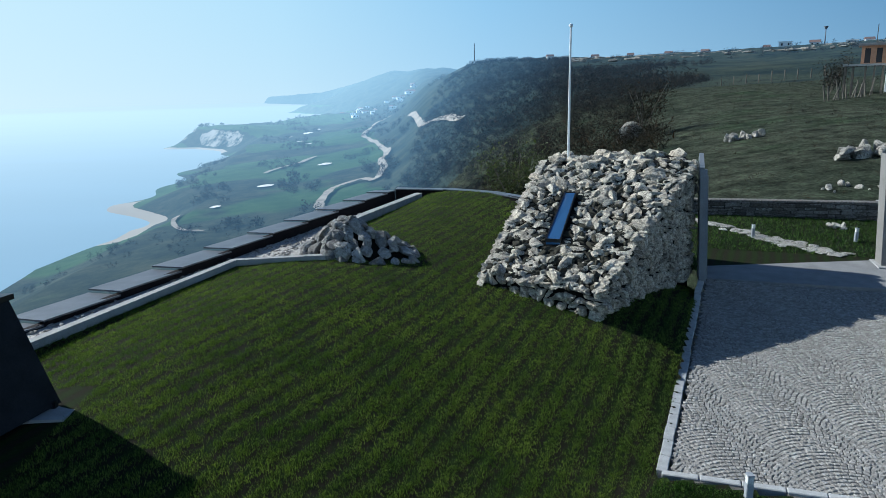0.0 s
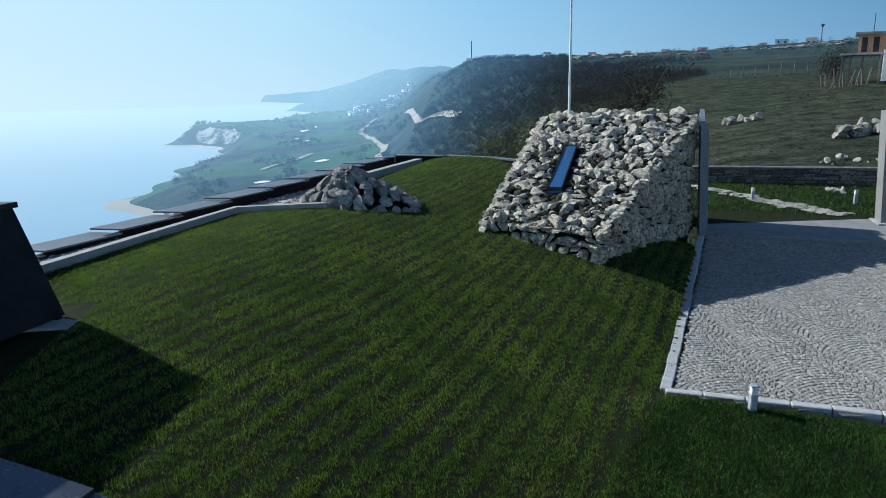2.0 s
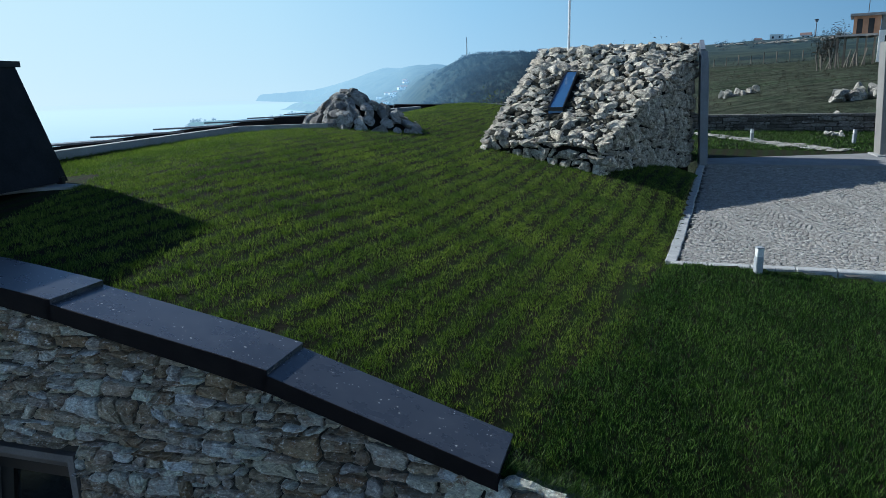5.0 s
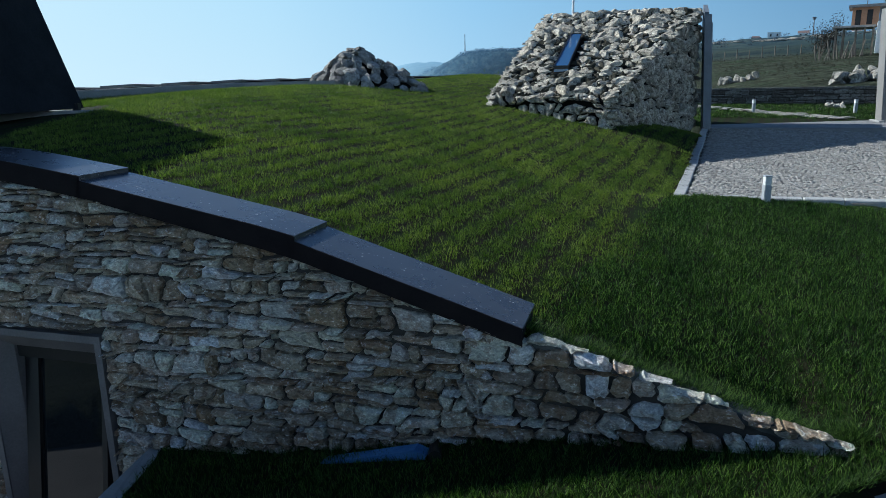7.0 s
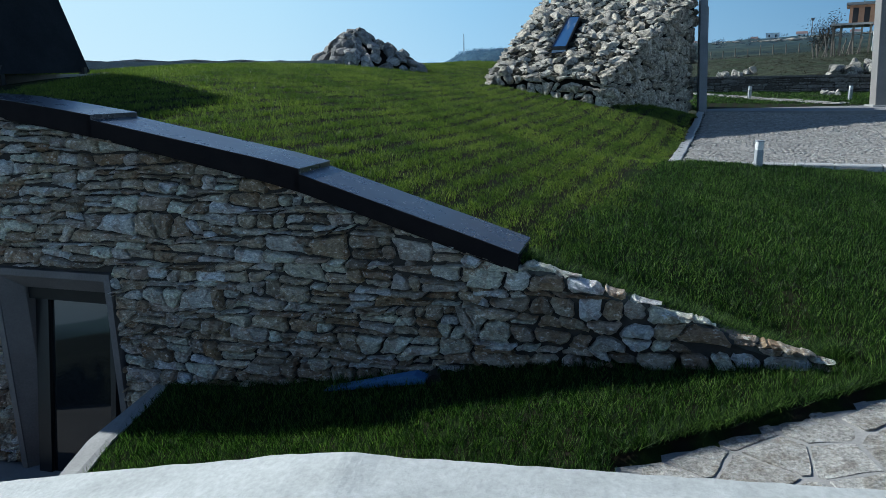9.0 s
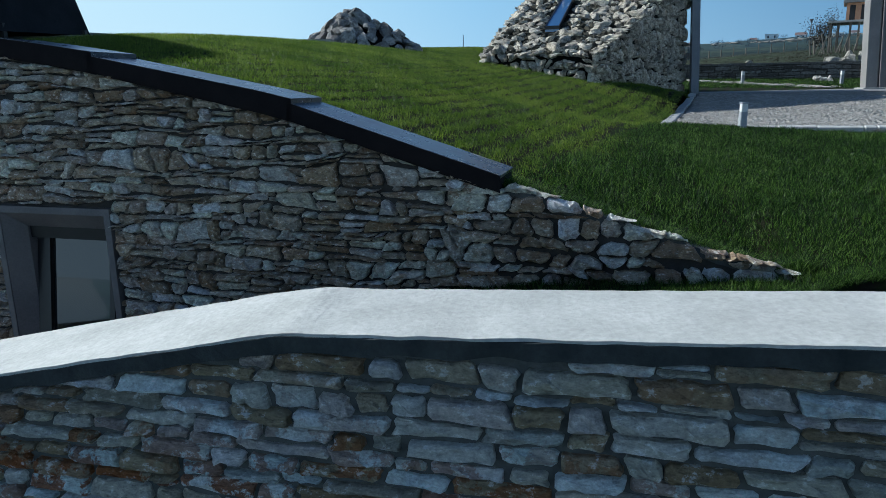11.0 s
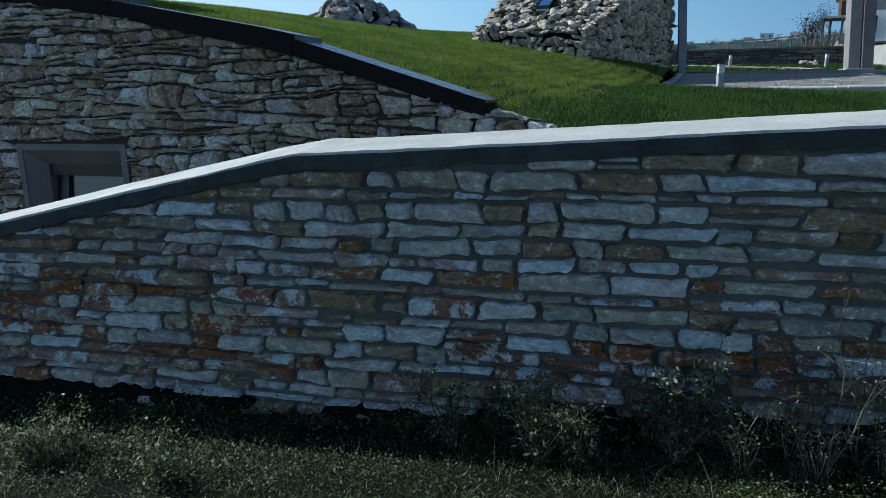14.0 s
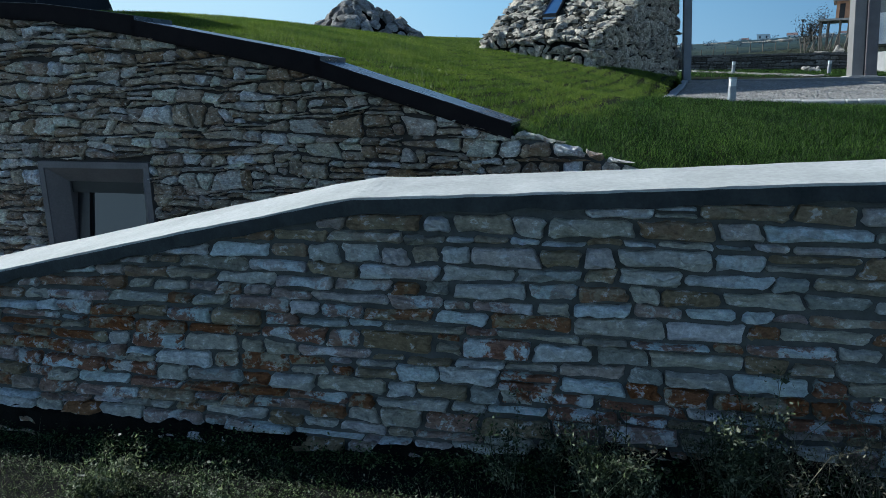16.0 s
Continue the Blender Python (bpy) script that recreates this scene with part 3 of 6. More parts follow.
def rubble(u0, u1, z0, top, low, rnd, hrange, lrange, gap, hole=(0, 0, -99), wave=0.02, slant=0.18, split=0.25, rough=0.006, chip=0.02, jit=0.0):
    """Stones fitted to one another in wavering courses: outlines of points (u, z), with an even joint between neighbours."""
    out, levels, z = [], [], z0
    zmax = max(top(u0 + (u1 - u0) * i / 40) for i in range(41))
    while z < zmax + hrange[1]:
        levels.append((z, rnd.uniform(0, 6.3), rnd.uniform(1.2, 2.6), rnd.uniform(0, 50)))
        z += rnd.uniform(*hrange)

    def level(k, u):
        b, ph, fr, sd = levels[k]
        return b + wave * (0.6 * math.sin(u * fr + ph) + 0.9 * noise.noise(Vector((u * 2.7, sd, 0))))

    def add(ring):
        cu, cz = sum(p[0] for p in ring) / 4, sum(p[1] for p in ring) / 4
        w, h = max(p[0] for p in ring) - min(p[0] for p in ring), max(p[1] for p in ring) - min(p[1] for p in ring)
        if w < 0.04 or h < 0.028:
            return
        pts = []
        for i in range(4):
            p, q, b = Vector(ring[i]), Vector(ring[(i + 1) % 4]), Vector(ring[i - 1])
            c = min(rnd.uniform(0.2, 1.0) * chip, 0.3 * min((q - p).length, (b - p).length))
            pts += [p + (b - p).normalized() * c * 0.8, p + (q - p).normalized() * c]
            n = max(0, min(4, int((q - p).length / 0.07)))
            for k in range(1, n + 1):
                m = p.lerp(q, (k + rnd.uniform(-0.25, 0.25)) / (n + 1))
                side = Vector((-(q - p).y, (q - p).x)).normalized()
                pts.append(m + side * rnd.uniform(-rough * 0.4, rough))
        su, sz = max(0.4, 1 - gap / w), max(0.4, 1 - gap / h)
        out.append((cu, cz, np.array([((p.x - cu) * su, (p.y - cz) * sz) for p in pts])))

    for k in range(len(levels) - 1):
        mid = (levels[k + 1][0] - levels[k][0])
        u, lean0 = u0 - rnd.uniform(0, lrange[0]), 0.0
        while u < u1:
            w = lrange[0] + (lrange[1] - lrange[0]) * rnd.random() ** 1.4
            lean1 = rnd.uniform(-slant, slant) * mid
            a, b = u, u + w
            if level(k, (a + b) / 2) < hole[2] - 0.015 and b > hole[0] and a < hole[1]:
                a, b = (a, hole[0]) if a < hole[0] else (hole[1], b)
            ring = [(a - lean0, level(k, a)), (b - lean1, level(k, b)), (b + lean1, level(k + 1, b)), (a + lean0, level(k + 1, a))]
            ring = [(p + rnd.uniform(-jit, jit), q + rnd.uniform(-jit, jit)) for p, q in ring]
            ring = [(p, min(q, top(p))) for p, q in ring]
            if ring[2][1] - ring[1][1] + ring[3][1] - ring[0][1] > 0.05 and ring[2][1] > low(b) and b - a > 0.03:
                if mid > hrange[0] * 1.5 and rnd.random() < split:
                    f, g = rnd.uniform(0.38, 0.62), rnd.uniform(0.38, 0.62)
                    m0 = (ring[0][0] * (1 - f) + ring[3][0] * f, ring[0][1] * (1 - f) + ring[3][1] * f)
                    m1 = (ring[1][0] * (1 - g) + ring[2][0] * g, ring[1][1] * (1 - g) + ring[2][1] * g)
                    add([ring[0], ring[1], m1, m0]), add([m0, m1, ring[2], ring[3]])
                else:
                    add(ring)
            u, lean0 = u + w, lean1
    return out


def fitted_stone(o, rnd, depth, bulge, bevel):
    """A stone with the outline o: a broken rim and an uneven, faceted face."""
    n = len(o)
    half = np.abs(o).max(0)
    tu, tz = rnd.uniform(-0.3, 0.3) * bulge / half[0], rnd.uniform(-0.6, 0.35) * bulge / half[1]

    def out(p, wob):
        return -depth - tu * p[:, 0] - tz * p[:, 1] - np.array([rnd.uniform(-wob, wob) for _ in range(len(p))])

    k1 = np.clip(1 - bevel * np.array([[rnd.uniform(0.1, 0.5)] * 2 for _ in range(n)]) / half, 0.6, 1)
    k2 = np.clip(1 - bevel * np.array([[rnd.uniform(0.8, 1.9)] * 2 for _ in range(n)]) / half, 0.45, 1)
    a, b = o * k1, o * k2
    m = 4 if half[0] > 1.6 * half[1] else 3
    core = np.array([((i - (m - 1) / 2) * 1.1 * half[0] / m + rnd.uniform(-0.1, 0.1) * half[0], rnd.uniform(-0.4, 0.4) * half[1]) for i in range(m)])
    v = np.concatenate([np.stack([o[:, 0], np.zeros(n), o[:, 1]], 1), np.stack([a[:, 0], out(a, bulge * 0.25) * 0.78, a[:, 1]], 1), np.stack([b[:, 0], out(b, bulge * 0.4), b[:, 1]], 1), np.stack([core[:, 0], out(core, bulge * 0.8) - bulge * 0.3, core[:, 1]], 1)])
    f = []
    for k in range(2):
        for i in range(n):
            j = (i + 1) % n
            f += [(k * n + i, k * n + j, (k + 1) * n + j), (k * n + i, (k + 1) * n + j, (k + 1) * n + i)]
    near = [int(np.argmin(np.abs(core[:, 0] - b[i, 0]))) for i in range(n)]
    for i in range(n):
        j = (i + 1) % n
        f.append((2 * n + i, 2 * n + j, 3 * n + near[i]))
        step = 1 if near[j] > near[i] else -1
        for kk in range(near[i], near[j], step):
            f.append((2 * n + j, 3 * n + kk + step, 3 * n + kk))
    return v, np.array(f)


def fitted_wall(name, o, d, outlines, mat, parent, seed, depth, bulge, bevel, back=-0.03, limit=300, key=None, rest="small_stones"):
    """Fitted stones on the upright plane through o along d; the first ones by key as pieces of their own."""
    r = random.Random(seed)
    made = [(cu, cz, fitted_stone(ring, r, depth * r.uniform(0.7, 1.35), bulge, bevel)) for cu, cz, ring in outlines]
    if key:
        made.sort(key=lambda q: key(q[0], q[1]))
    vs, fs, base = [], [], 0
    for n, (cu, cz, (v, f)) in enumerate(made):
        m = wall_matrix(o, d, cu, cz, 1, 1, 1, back)
        if n < limit:
            ob = new(name, fast_mesh(name, v, f, mat))
            ob.parent = parent
            ob.matrix_local = m
        else:
            a = np.array(m)
            vs.append(v @ a[:3, :3].T + a[:3, 3])
            fs.append(f + base)
            base += len(v)
    if vs:
        ob = new(rest, fast_mesh(rest, np.concatenate(vs), np.concatenate(fs), mat))
        ob.parent = parent
        tagged(ob, kind="stuff")


# ---------------------------------------------------------------- heights
def inside(poly, x, y):
    x, y = np.asarray(x), np.asarray(y)
    res = np.zeros(x.shape, bool)
    for (x0, y0), (x1, y1) in zip(poly, poly[1:] + poly[:1]):
        hit = (y0 > y) != (y1 > y)
        with np.errstate(divide="ignore", invalid="ignore"):
            res ^= hit & (x < (x1 - x0) * (y - y0) / (y1 - y0) + x0)
    return res


HW_O, HW_D = Vector((0.006, 3.83)), Vector((1, -0.275)).normalized()  # house wall
GW_O, GW_D = Vector((0.0, 0.34)), Vector((1, -0.24)).normalized()  # garden wall
LAWN = (2.092, 0.968, 0.031, -0.057, -0.007, -1.026, 0.227, 0.051, 0.102, 0.367, -0.266, -0.308, 0.285, -0.156, -0.172)


def hw_y(x):
    return HW_O.y - 0.275 * (x - HW_O.x)


def gw_y(x):
    return GW_O.y - 0.24 * x


def wall_top(x):
    """Top of the house wall's coping, then of the bare tail of the wall."""
    return np.interp(x, (-9, -6.5, -4.7, -3.72, -1.84, 0.0, 0.25, 2.3), (2.86, 2.8, 2.63, 2.46, 2.04, 1.43, 1.33, 0.7))


def swell(x, y):
    u, v = x / 5, (y - 10) / 8
    k, z = 0, 0 * u
    for i in range(5):
        for j in range(5 - i):
            z = z + LAWN[k] * u**i * v**j
            k += 1
    return z


def pave_z(y):
    return 1.42 + 0.0045 * np.maximum(0, y - 9.5) ** 2


FLAG = [(0.35, 1.9), (0.45, 2.4), (0.87, 2.53), (1.25, 2.62), (1.58, 2.74), (2.0, 2.84), (2.3, 2.94), (3.2, 3.05), (5.0, 3.1), (5.0, 1.6), (2.5, 1.2), (1.0, 1.3)]


def lower_z(x, y):
    edge = np.interp(x, (0.25, 0.45, 0.87, 1.25, 1.58, 2.0, 2.3, 3.2, 5.0), (1.8, 2.4, 2.53, 2.62, 2.74, 2.84, 2.94, 3.05, 3.1))
    return -0.12 * smooth01((edge - y) / 0.06) * smooth01((x - 0.3) / 0.1) + np.interp(x, (-3.3, -2.0, -0.9, 0.35, 1.5, 2.8, 6), (-0.12, 0.05, 0.28, 0.5, 0.6, 0.72, 0.85)) + 0.03 * (y - 3)


def lawn_z(x, y):
    x, y = np.asarray(x, float), np.asarray(y, float)
    z = swell(np.clip(x, -7.5, 7.0), np.clip(y, 3.2, 27))
    edge = hw_y(x) + 0.55
    pull = np.exp(-np.maximum(0, y - edge) / 0.9) * smooth01((2.6 - x) / 0.5)
    z = z + (wall_top(x) - 0.05 - swell(np.clip(x, -7.5, 7), edge)) * pull
    ux = np.interp(y, (7.2, 11.0, 16.1), (-9.0, -7.33, -5.42))
    bank = np.exp(-np.maximum(0, x - ux) / 1.1) * smooth01((y - 6.5) / 2.5) * smooth01((17.2 - y) / 1.0)
    z = z + (np.interp(y, (8, 11, 16, 17), (3.1, 3.22, 3.36, 3.4)) - 0.15 - z) * bank
    kx = 3.0 + (y - 9.6) * 0.4
    near = np.exp(-np.abs(x - kx) / 0.8) * smooth01((y - 8.6) / 1.0)
    z = z + (pave_z(y) + 0.02 - z) * near * smooth01((15.5 - y) / 3)
    s = smooth01((y - 2.3) / 2.4)
    right = smooth01((x - 1.9) / 0.5)
    z = z * (1 - right * (1 - s)) + lower_z(x, y) * right * (1 - s)
    flat = smooth01((x - 4.2) / 3) * smooth01((9.6 - y) / 1.0) * s
    return z * (1 - flat) + (1.36 + 0.03 * (y - 9)) * flat


AZ = (-180, -120, -70, -36.7, -31.8, -26.5, -22.6, -18.5, -13.4, -10.5, -7.5, -5.3, -2.5, 1.6, 8.4, 17.0, 24.8, 33.0, 60, 120, 180)
RAD = (0, 28, 60, 120, 250, 450, 560, 800, 1100, 1600, 2400, 3600, 4400)
PROFILE = (
    (0, 0, 0, 1, 2, 4, 4, 5, 6, 8, 10, 10, 10),
    (0, -1, -2, -8, -25, -40, -55, -60, -60, -60, -60, -60, -60),
    (0, -8, -20, -36, -44, -44, -44, -44, -44, -44, -44, -44, -44),
    (0, -8, -22, -37, -44, -44, -44, -44, -44, -44, -44, -44, -44),
    (0, -8, -20, -35, -43, -43, -43, -43, -43, -43, -43, -43, -43),
    (0, -8, -20, -34, -40, -42, -42, -42, -40, -42, -42, -42, -30),
    (0, -6, -20, -33, -38, -42, -43, -30, -38, -42, -42, -42, -30),
    (0, -5, -18, -33, -38, -40, -40, -23, -33, -42, -40, -34, -28),
    (0, -4, -16, -32, -37, -38, -37, -34, -31, -42, -34, -8, -6),
    (0, -4, -15, -30, -36, -35, -34, -32, -32, -38, -18, 6, 6),
    (0, -3, -14, -28, -35, -31, -29, -27, -24, -20, 46, 62, 60),
    (0, -2, -12, -25, -32, -25, -23, -22, -18, 8, 82, 70, 60),
    (0, -1, -9, -18, -20, -5, 6, 14, 25, 66, 70, 60, 55),
    (0, 0, -4, -8, -3, 18, 30, 36, 37, 37, 37, 37, 37),
    (0, 0, -1, 1, 8, 21, 28, 37, 38, 38, 38, 38, 38),
    (0, 1, 2, 5, 11, 23, 29, 38, 40, 40, 40, 40, 40),
    (0, 1.6, 3.4, 6, 12, 24, 31, 40, 42, 42, 42, 42, 42),
    (0, 1.6, 4.2, 7, 14, 27, 34, 44, 46, 46, 46, 46, 46),
    (0, 0.5, 2, 4, 9, 18, 22, 30, 32, 32, 32, 32, 32),
    (0, 0, 0, 1, 3, 6, 7, 9, 10, 12, 14, 14, 14),
    (0, 0, 0, 1, 2, 4, 4, 5, 6, 8, 10, 10, 10),
)
# the waterline, from the near slope past the cape to the far headlands; the land lies to the east of it
SHORE = [(-128, 60), (-139, 150), (-139, 197), (-146, 226), (-144, 244), (-140, 274), (-148, 307), (-178, 343), (-190, 366), (-186, 403), (-198, 470), (-210, 542), (-218, 636), (-230, 690), (-249, 716), (-287, 752), (-318, 748), (-334, 772), (-338, 830), (-315, 900), (-285, 960), (-286, 1040), (-290, 1110), (-262, 1180), (-240, 1290), (-225, 1450), (-260, 1700), (-345, 1850), (-507, 2090), (-525, 2250), (-420, 2500), (-430, 3000), (-872, 3665), (-1229, 4353), (-1280, 4600)]


def inland(x, y):
    """Metres from the waterline, more than 0 on the land."""
    best, side = np.full(x.shape, 1e9), np.ones(x.shape)
    for (x0, y0), (x1, y1) in zip(SHORE, SHORE[1:]):
        dx, dy = x1 - x0, y1 - y0
        f = np.clip(((x - x0) * dx + (y - y0) * dy) / (dx * dx + dy * dy), 0, 1)
        d = np.hypot(x - x0 - f * dx, y - y0 - f * dy)
        near = d < best
        best = np.where(near, d, best)
    edge = [(-9000, 60), *SHORE, (-9000, 4600)]
    return np.where(inside(edge, x, y), -best, best)


def smooth_table():
    """The profiles on a finer grid, rounded off between their knots."""
    p, k = np.array(PROFILE, float), 8
    na, nr = (len(AZ) - 1) * k + 1, (len(RAD) - 1) * k + 1
    p = np.stack([np.interp(np.arange(nr) / k, np.arange(len(RAD)), row) for row in p])
    p = np.stack([np.interp(np.arange(na) / k, np.arange(len(AZ)), col) for col in p.T], 1)
    for _ in range(1):
        for n in (2, 2):
            q = np.pad(p, n, mode="edge")
            p = sum(q[i : i + na, j : j + nr] for i in range(2 * n + 1) for j in range(2 * n + 1)) / (2 * n + 1) ** 2
    return p, k


TABLE, FINE = smooth_table()


def ground_z(x, y):
    """The land all round: wall foot level by the camera, the field, the scrub hill, the coast plain and the capes."""
    x, y = np.atleast_1d(np.asarray(x, float)), np.atleast_1d(np.asarray(y, float))
    r, a = np.hypot(x, y), np.degrees(np.arctan2(x, y))
    rr = np.interp(r, RAD, np.arange(len(RAD)) * FINE)
    aa = np.interp(a, AZ, np.arange(len(AZ)) * FINE)
    i, j = np.minimum(aa.astype(int), TABLE.shape[0] - 2), np.minimum(rr.astype(int), TABLE.shape[1] - 2)
    fa, fr = aa - i, rr - j
    z = (TABLE[i, j] * (1 - fr) + TABLE[i, j + 1] * fr) * (1 - fa) + (TABLE[i + 1, j] * (1 - fr) + TABLE[i + 1, j + 1] * fr) * fa
    site = smooth01((y - gw_y(x) - 0.1) / 0.3) * smooth01((29.5 - y) / 1.0) * smooth01((x + 8.5) / 1.0) * smooth01((17.5 - x) / 0.8)
    near = 0.03 + 0.05 * x.clip(-3, 3)
    far = (x < -60) & (y > 20)
    if far.any():
        d = inland(x[far], y[far])
        wild = 5 * np.sin(x[far] / 23 + np.sin(y[far] / 31)) + 4 * np.sin(y[far] / 13)
        rise = np.interp(d + np.where(r[far] > 330, wild, 0.3 * wild), (-40, 0, 9, 13, 32, 60), (-0.6, 0.0, 0.14, 0.25, 0.9, 1.0))
        z[far] = -50 + (z[far] + 50) * rise
    z = np.where(r < 28, z * smooth01(r / 28) + near * (1 - smooth01(r / 12)), z)
    return z * (1 - site) - 1.6 * site


# ---------------------------------------------------------------- ground, coast, sea
def polar_sheet(name, r0, r1, nr, na, mat, rough):
    rad = np.geomspace(max(r0, 0.1), r1, nr)
    if r0 == 0:
        rad = np.concatenate([[0.0], rad])
    fine = np.linspace(-40, 42, int(na * 0.8))
    ang = np.radians(np.concatenate([fine, np.linspace(44, 318, na - len(fine))]))
    A, R = np.meshgrid(ang, rad)
    X, Y = R * np.sin(A), R * np.cos(A)
    Z = ground_z(X.ravel(), Y.ravel())
    bump = np.array([noise.fractal(Vector((px, py, 0)) * (1 / 90), 0.9, 2.1, 6) for px, py in zip(X.ravel(), Y.ravel())])
    far = smooth01((np.hypot(X.ravel(), Y.ravel()) - 40) / 250)
    Z = Z + bump * far * rough * np.clip(np.hypot(X.ravel(), Y.ravel()) / 700, 0.3, 1.6) * smooth01((Z + 48) / 14)
    n = len(ang)
    vs = np.stack([X.ravel(), Y.ravel(), Z], 1)
    i, j = np.meshgrid(np.arange(len(rad) - 1), np.arange(n), indexing="ij")
    a, b = (i * n + j).ravel(), (i * n + (j + 1) % n).ravel()
    c, d = a + n, b + n
    ob = new(name, fast_mesh(name, vs, np.concatenate([np.stack([a, c, b], 1), np.stack([b, c, d], 1)]), mat))
    ob.data.polygons.foreach_set("use_smooth", [True] * len(ob.data.polygons))
    return ob


tagged(polar_sheet("ground", 0, 152.0, 140, 420, M_field, 4.0), "dry brownish green grassland and rough verge round the terrace", "ground", kind="structure")
tagged(polar_sheet("backdrop_coast", 150.0, 4450.0, 210, 560, M_far, 4.0), "blue green coast with golf greens, cliffs and capes, haze painted on as glow", "coast", kind="structure")
SEA_Z = -50.0
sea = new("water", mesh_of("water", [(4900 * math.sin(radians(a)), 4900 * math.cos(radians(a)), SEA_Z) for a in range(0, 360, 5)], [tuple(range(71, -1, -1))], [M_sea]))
bm = bmesh.new()
bmesh.ops.create_cone(bm, cap_ends=False, segments=96, radius1=4700, radius2=4700, depth=1400, matrix=Matrix.Translation((0, 0, 620)))
tagged(part("backdrop_sky", bm, M_farsky), "pale blue hazy sky low over sea and land, brightened unseen behind the camera to light the walls", "sky", kind="structure")
tagged(sea, "calm pale blue sea with bright haze painted on as glow", "sea", kind="structure")


# ---------------------------------------------------------------- lawns
PAVE = [(3.1, 9.56), (5.9, 8.72), (14.5, 6.8), (15.5, 17.0), (12.9, 17.55), (7.0, 19.2)]
LAWN_EDGE = [(-9.0, hw_y(-9) + 0.35), (2.3, hw_y(2.3) + 0.12), (2.3, 0.3), (9.5, -1.2), (14.5, 6.65), (5.9, 8.62), (2.95, 9.46), (6.95, 19.3), (7.0, 21), (3, 25.4), (1.0, 25.2), (-1.1, 26.3), (-3.3, 20.2), (-3.45, 16.5), (-5.5, 16.2), (-7.3, 11.1), (-9.0, 9.5)]


def height_sheet(name, poly, zf, step, mat):
    xs, ys = [p[0] for p in poly], [p[1] for p in poly]
    gx, gy = np.arange(min(xs), max(xs) + step, step), np.arange(min(ys), max(ys) + step, step)
    X, Y = np.meshgrid(gx, gy)
    Z = zf(X, Y)
    keep = inside(poly, X[:-1, :-1] + step / 2, Y[:-1, :-1] + step / 2)
    n = len(gx)
    i, j = np.nonzero(keep)
    a = i * n + j
    tris = np.concatenate([np.stack([a, a + 1, a + n], 1), np.stack([a + 1, a + n + 1, a + n], 1)])
    vs = np.stack([X.ravel(), Y.ravel(), Z.ravel()], 1)
    used, inv = np.unique(tris, return_inverse=True)
    ob = new(name, fast_mesh(name, vs[used], inv.reshape(-1, 3), mat))
    ob.data.polygons.foreach_set("use_smooth", [True] * len(ob.data.polygons))
    return ob


lawn = tagged(height_sheet("lawn", LAWN_EDGE, lawn_z, 0.12, M_soil), "green roof lawn sown in rows over dark soil", "lawn", kind="structure")
LOWER = [(-3.25, 4.75), (-3.3, gw_y(-3.3) + 0.4), (2.42, gw_y(2.4) + 0.4), (2.42, hw_y(2.4) + 0.05)]
lower = tagged(height_sheet("lower_lawn", LOWER, lower_z, 0.1, M_soil), "strip of lush lawn between the two stone walls", "lawn", kind="structure")
YARD = [(7.2, 19.4), (15.5, 17.0), (17.2, 27.3), (9.0, 28.4), (6.5, 24)]
yard = tagged(height_sheet("yard_lawn", YARD, lambda x, y: 1.84 + 0.065 * (y - 20), 0.4, M_soil), "flat green lawn behind the gate", "lawn", kind="structure")

# ---------------------------------------------------------------- garden wall
def gw_top(u):
    """Underside of the garden wall's coping along the wall."""
    return float(np.interp(u, (-6, -2.64, -2.15, -1.69, -1.33, -1.06, -0.64, 0.17, 0.82, 1.34, 6), (0.15, 0.869, 0.976, 1.074, 1.151, 1.206, 1.224, 1.265, 1.30, 1.325, 1.5)))


def wall_point(o, d, u, out, z):
    """A point u along a wall, out metres towards its face, at height z."""
    return Vector((o.x + d.x * u + d.y * out, o.y + d.y * u - d.x * out, z))


def strip_solid(o, d, us, top, bottom, out0, out1, bm=None):
    """A solid along a wall between two offsets from its face, with a top and a bottom that follow functions of u."""
    bm = bm or bmesh.new()
    rows = []
    for u in us:
        rows.append([bm.verts.new(wall_point(o, d, u, a, z)) for a, z in ((out0, top(u)), (out1, top(u)), (out1, bottom(u)), (out0, bottom(u)))])
    for a, b in zip(rows, rows[1:]):
        for i in range(4):
            j = (i + 1) % 4
            bm.faces.new((a[i], a[j], b[j], b[i]))
    bm.faces.new(rows[0][::-1])
    bm.faces.new(rows[-1])
    return bm


garden_wall = thing("wall_garden", "low garden wall of squared bluish and rusty stones in mortar", "stone wall", "structure")
gus = [-5 + 0.25 * i for i in range(37)]
part("mortar_core", strip_solid(GW_O, GW_D, gus, lambda u: gw_top(u) + 0.005, lambda u: -0.6, -0.42, -0.016), M_mortar, garden_wall)


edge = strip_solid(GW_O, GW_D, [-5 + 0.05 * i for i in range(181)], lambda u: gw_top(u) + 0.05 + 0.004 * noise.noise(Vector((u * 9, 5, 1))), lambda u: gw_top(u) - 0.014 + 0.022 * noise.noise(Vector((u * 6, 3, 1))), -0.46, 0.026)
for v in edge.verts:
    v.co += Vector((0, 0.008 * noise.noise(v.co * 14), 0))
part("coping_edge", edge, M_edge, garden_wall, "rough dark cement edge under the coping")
cap = strip_solid(GW_O, GW_D, [-5 + 0.04 * i for i in range(226)], lambda u: gw_top(u) + 0.063 + 0.006 * noise.noise(Vector((u * 2.3, 8, 1))), lambda u: gw_top(u) + 0.051, -0.47, 0.022)
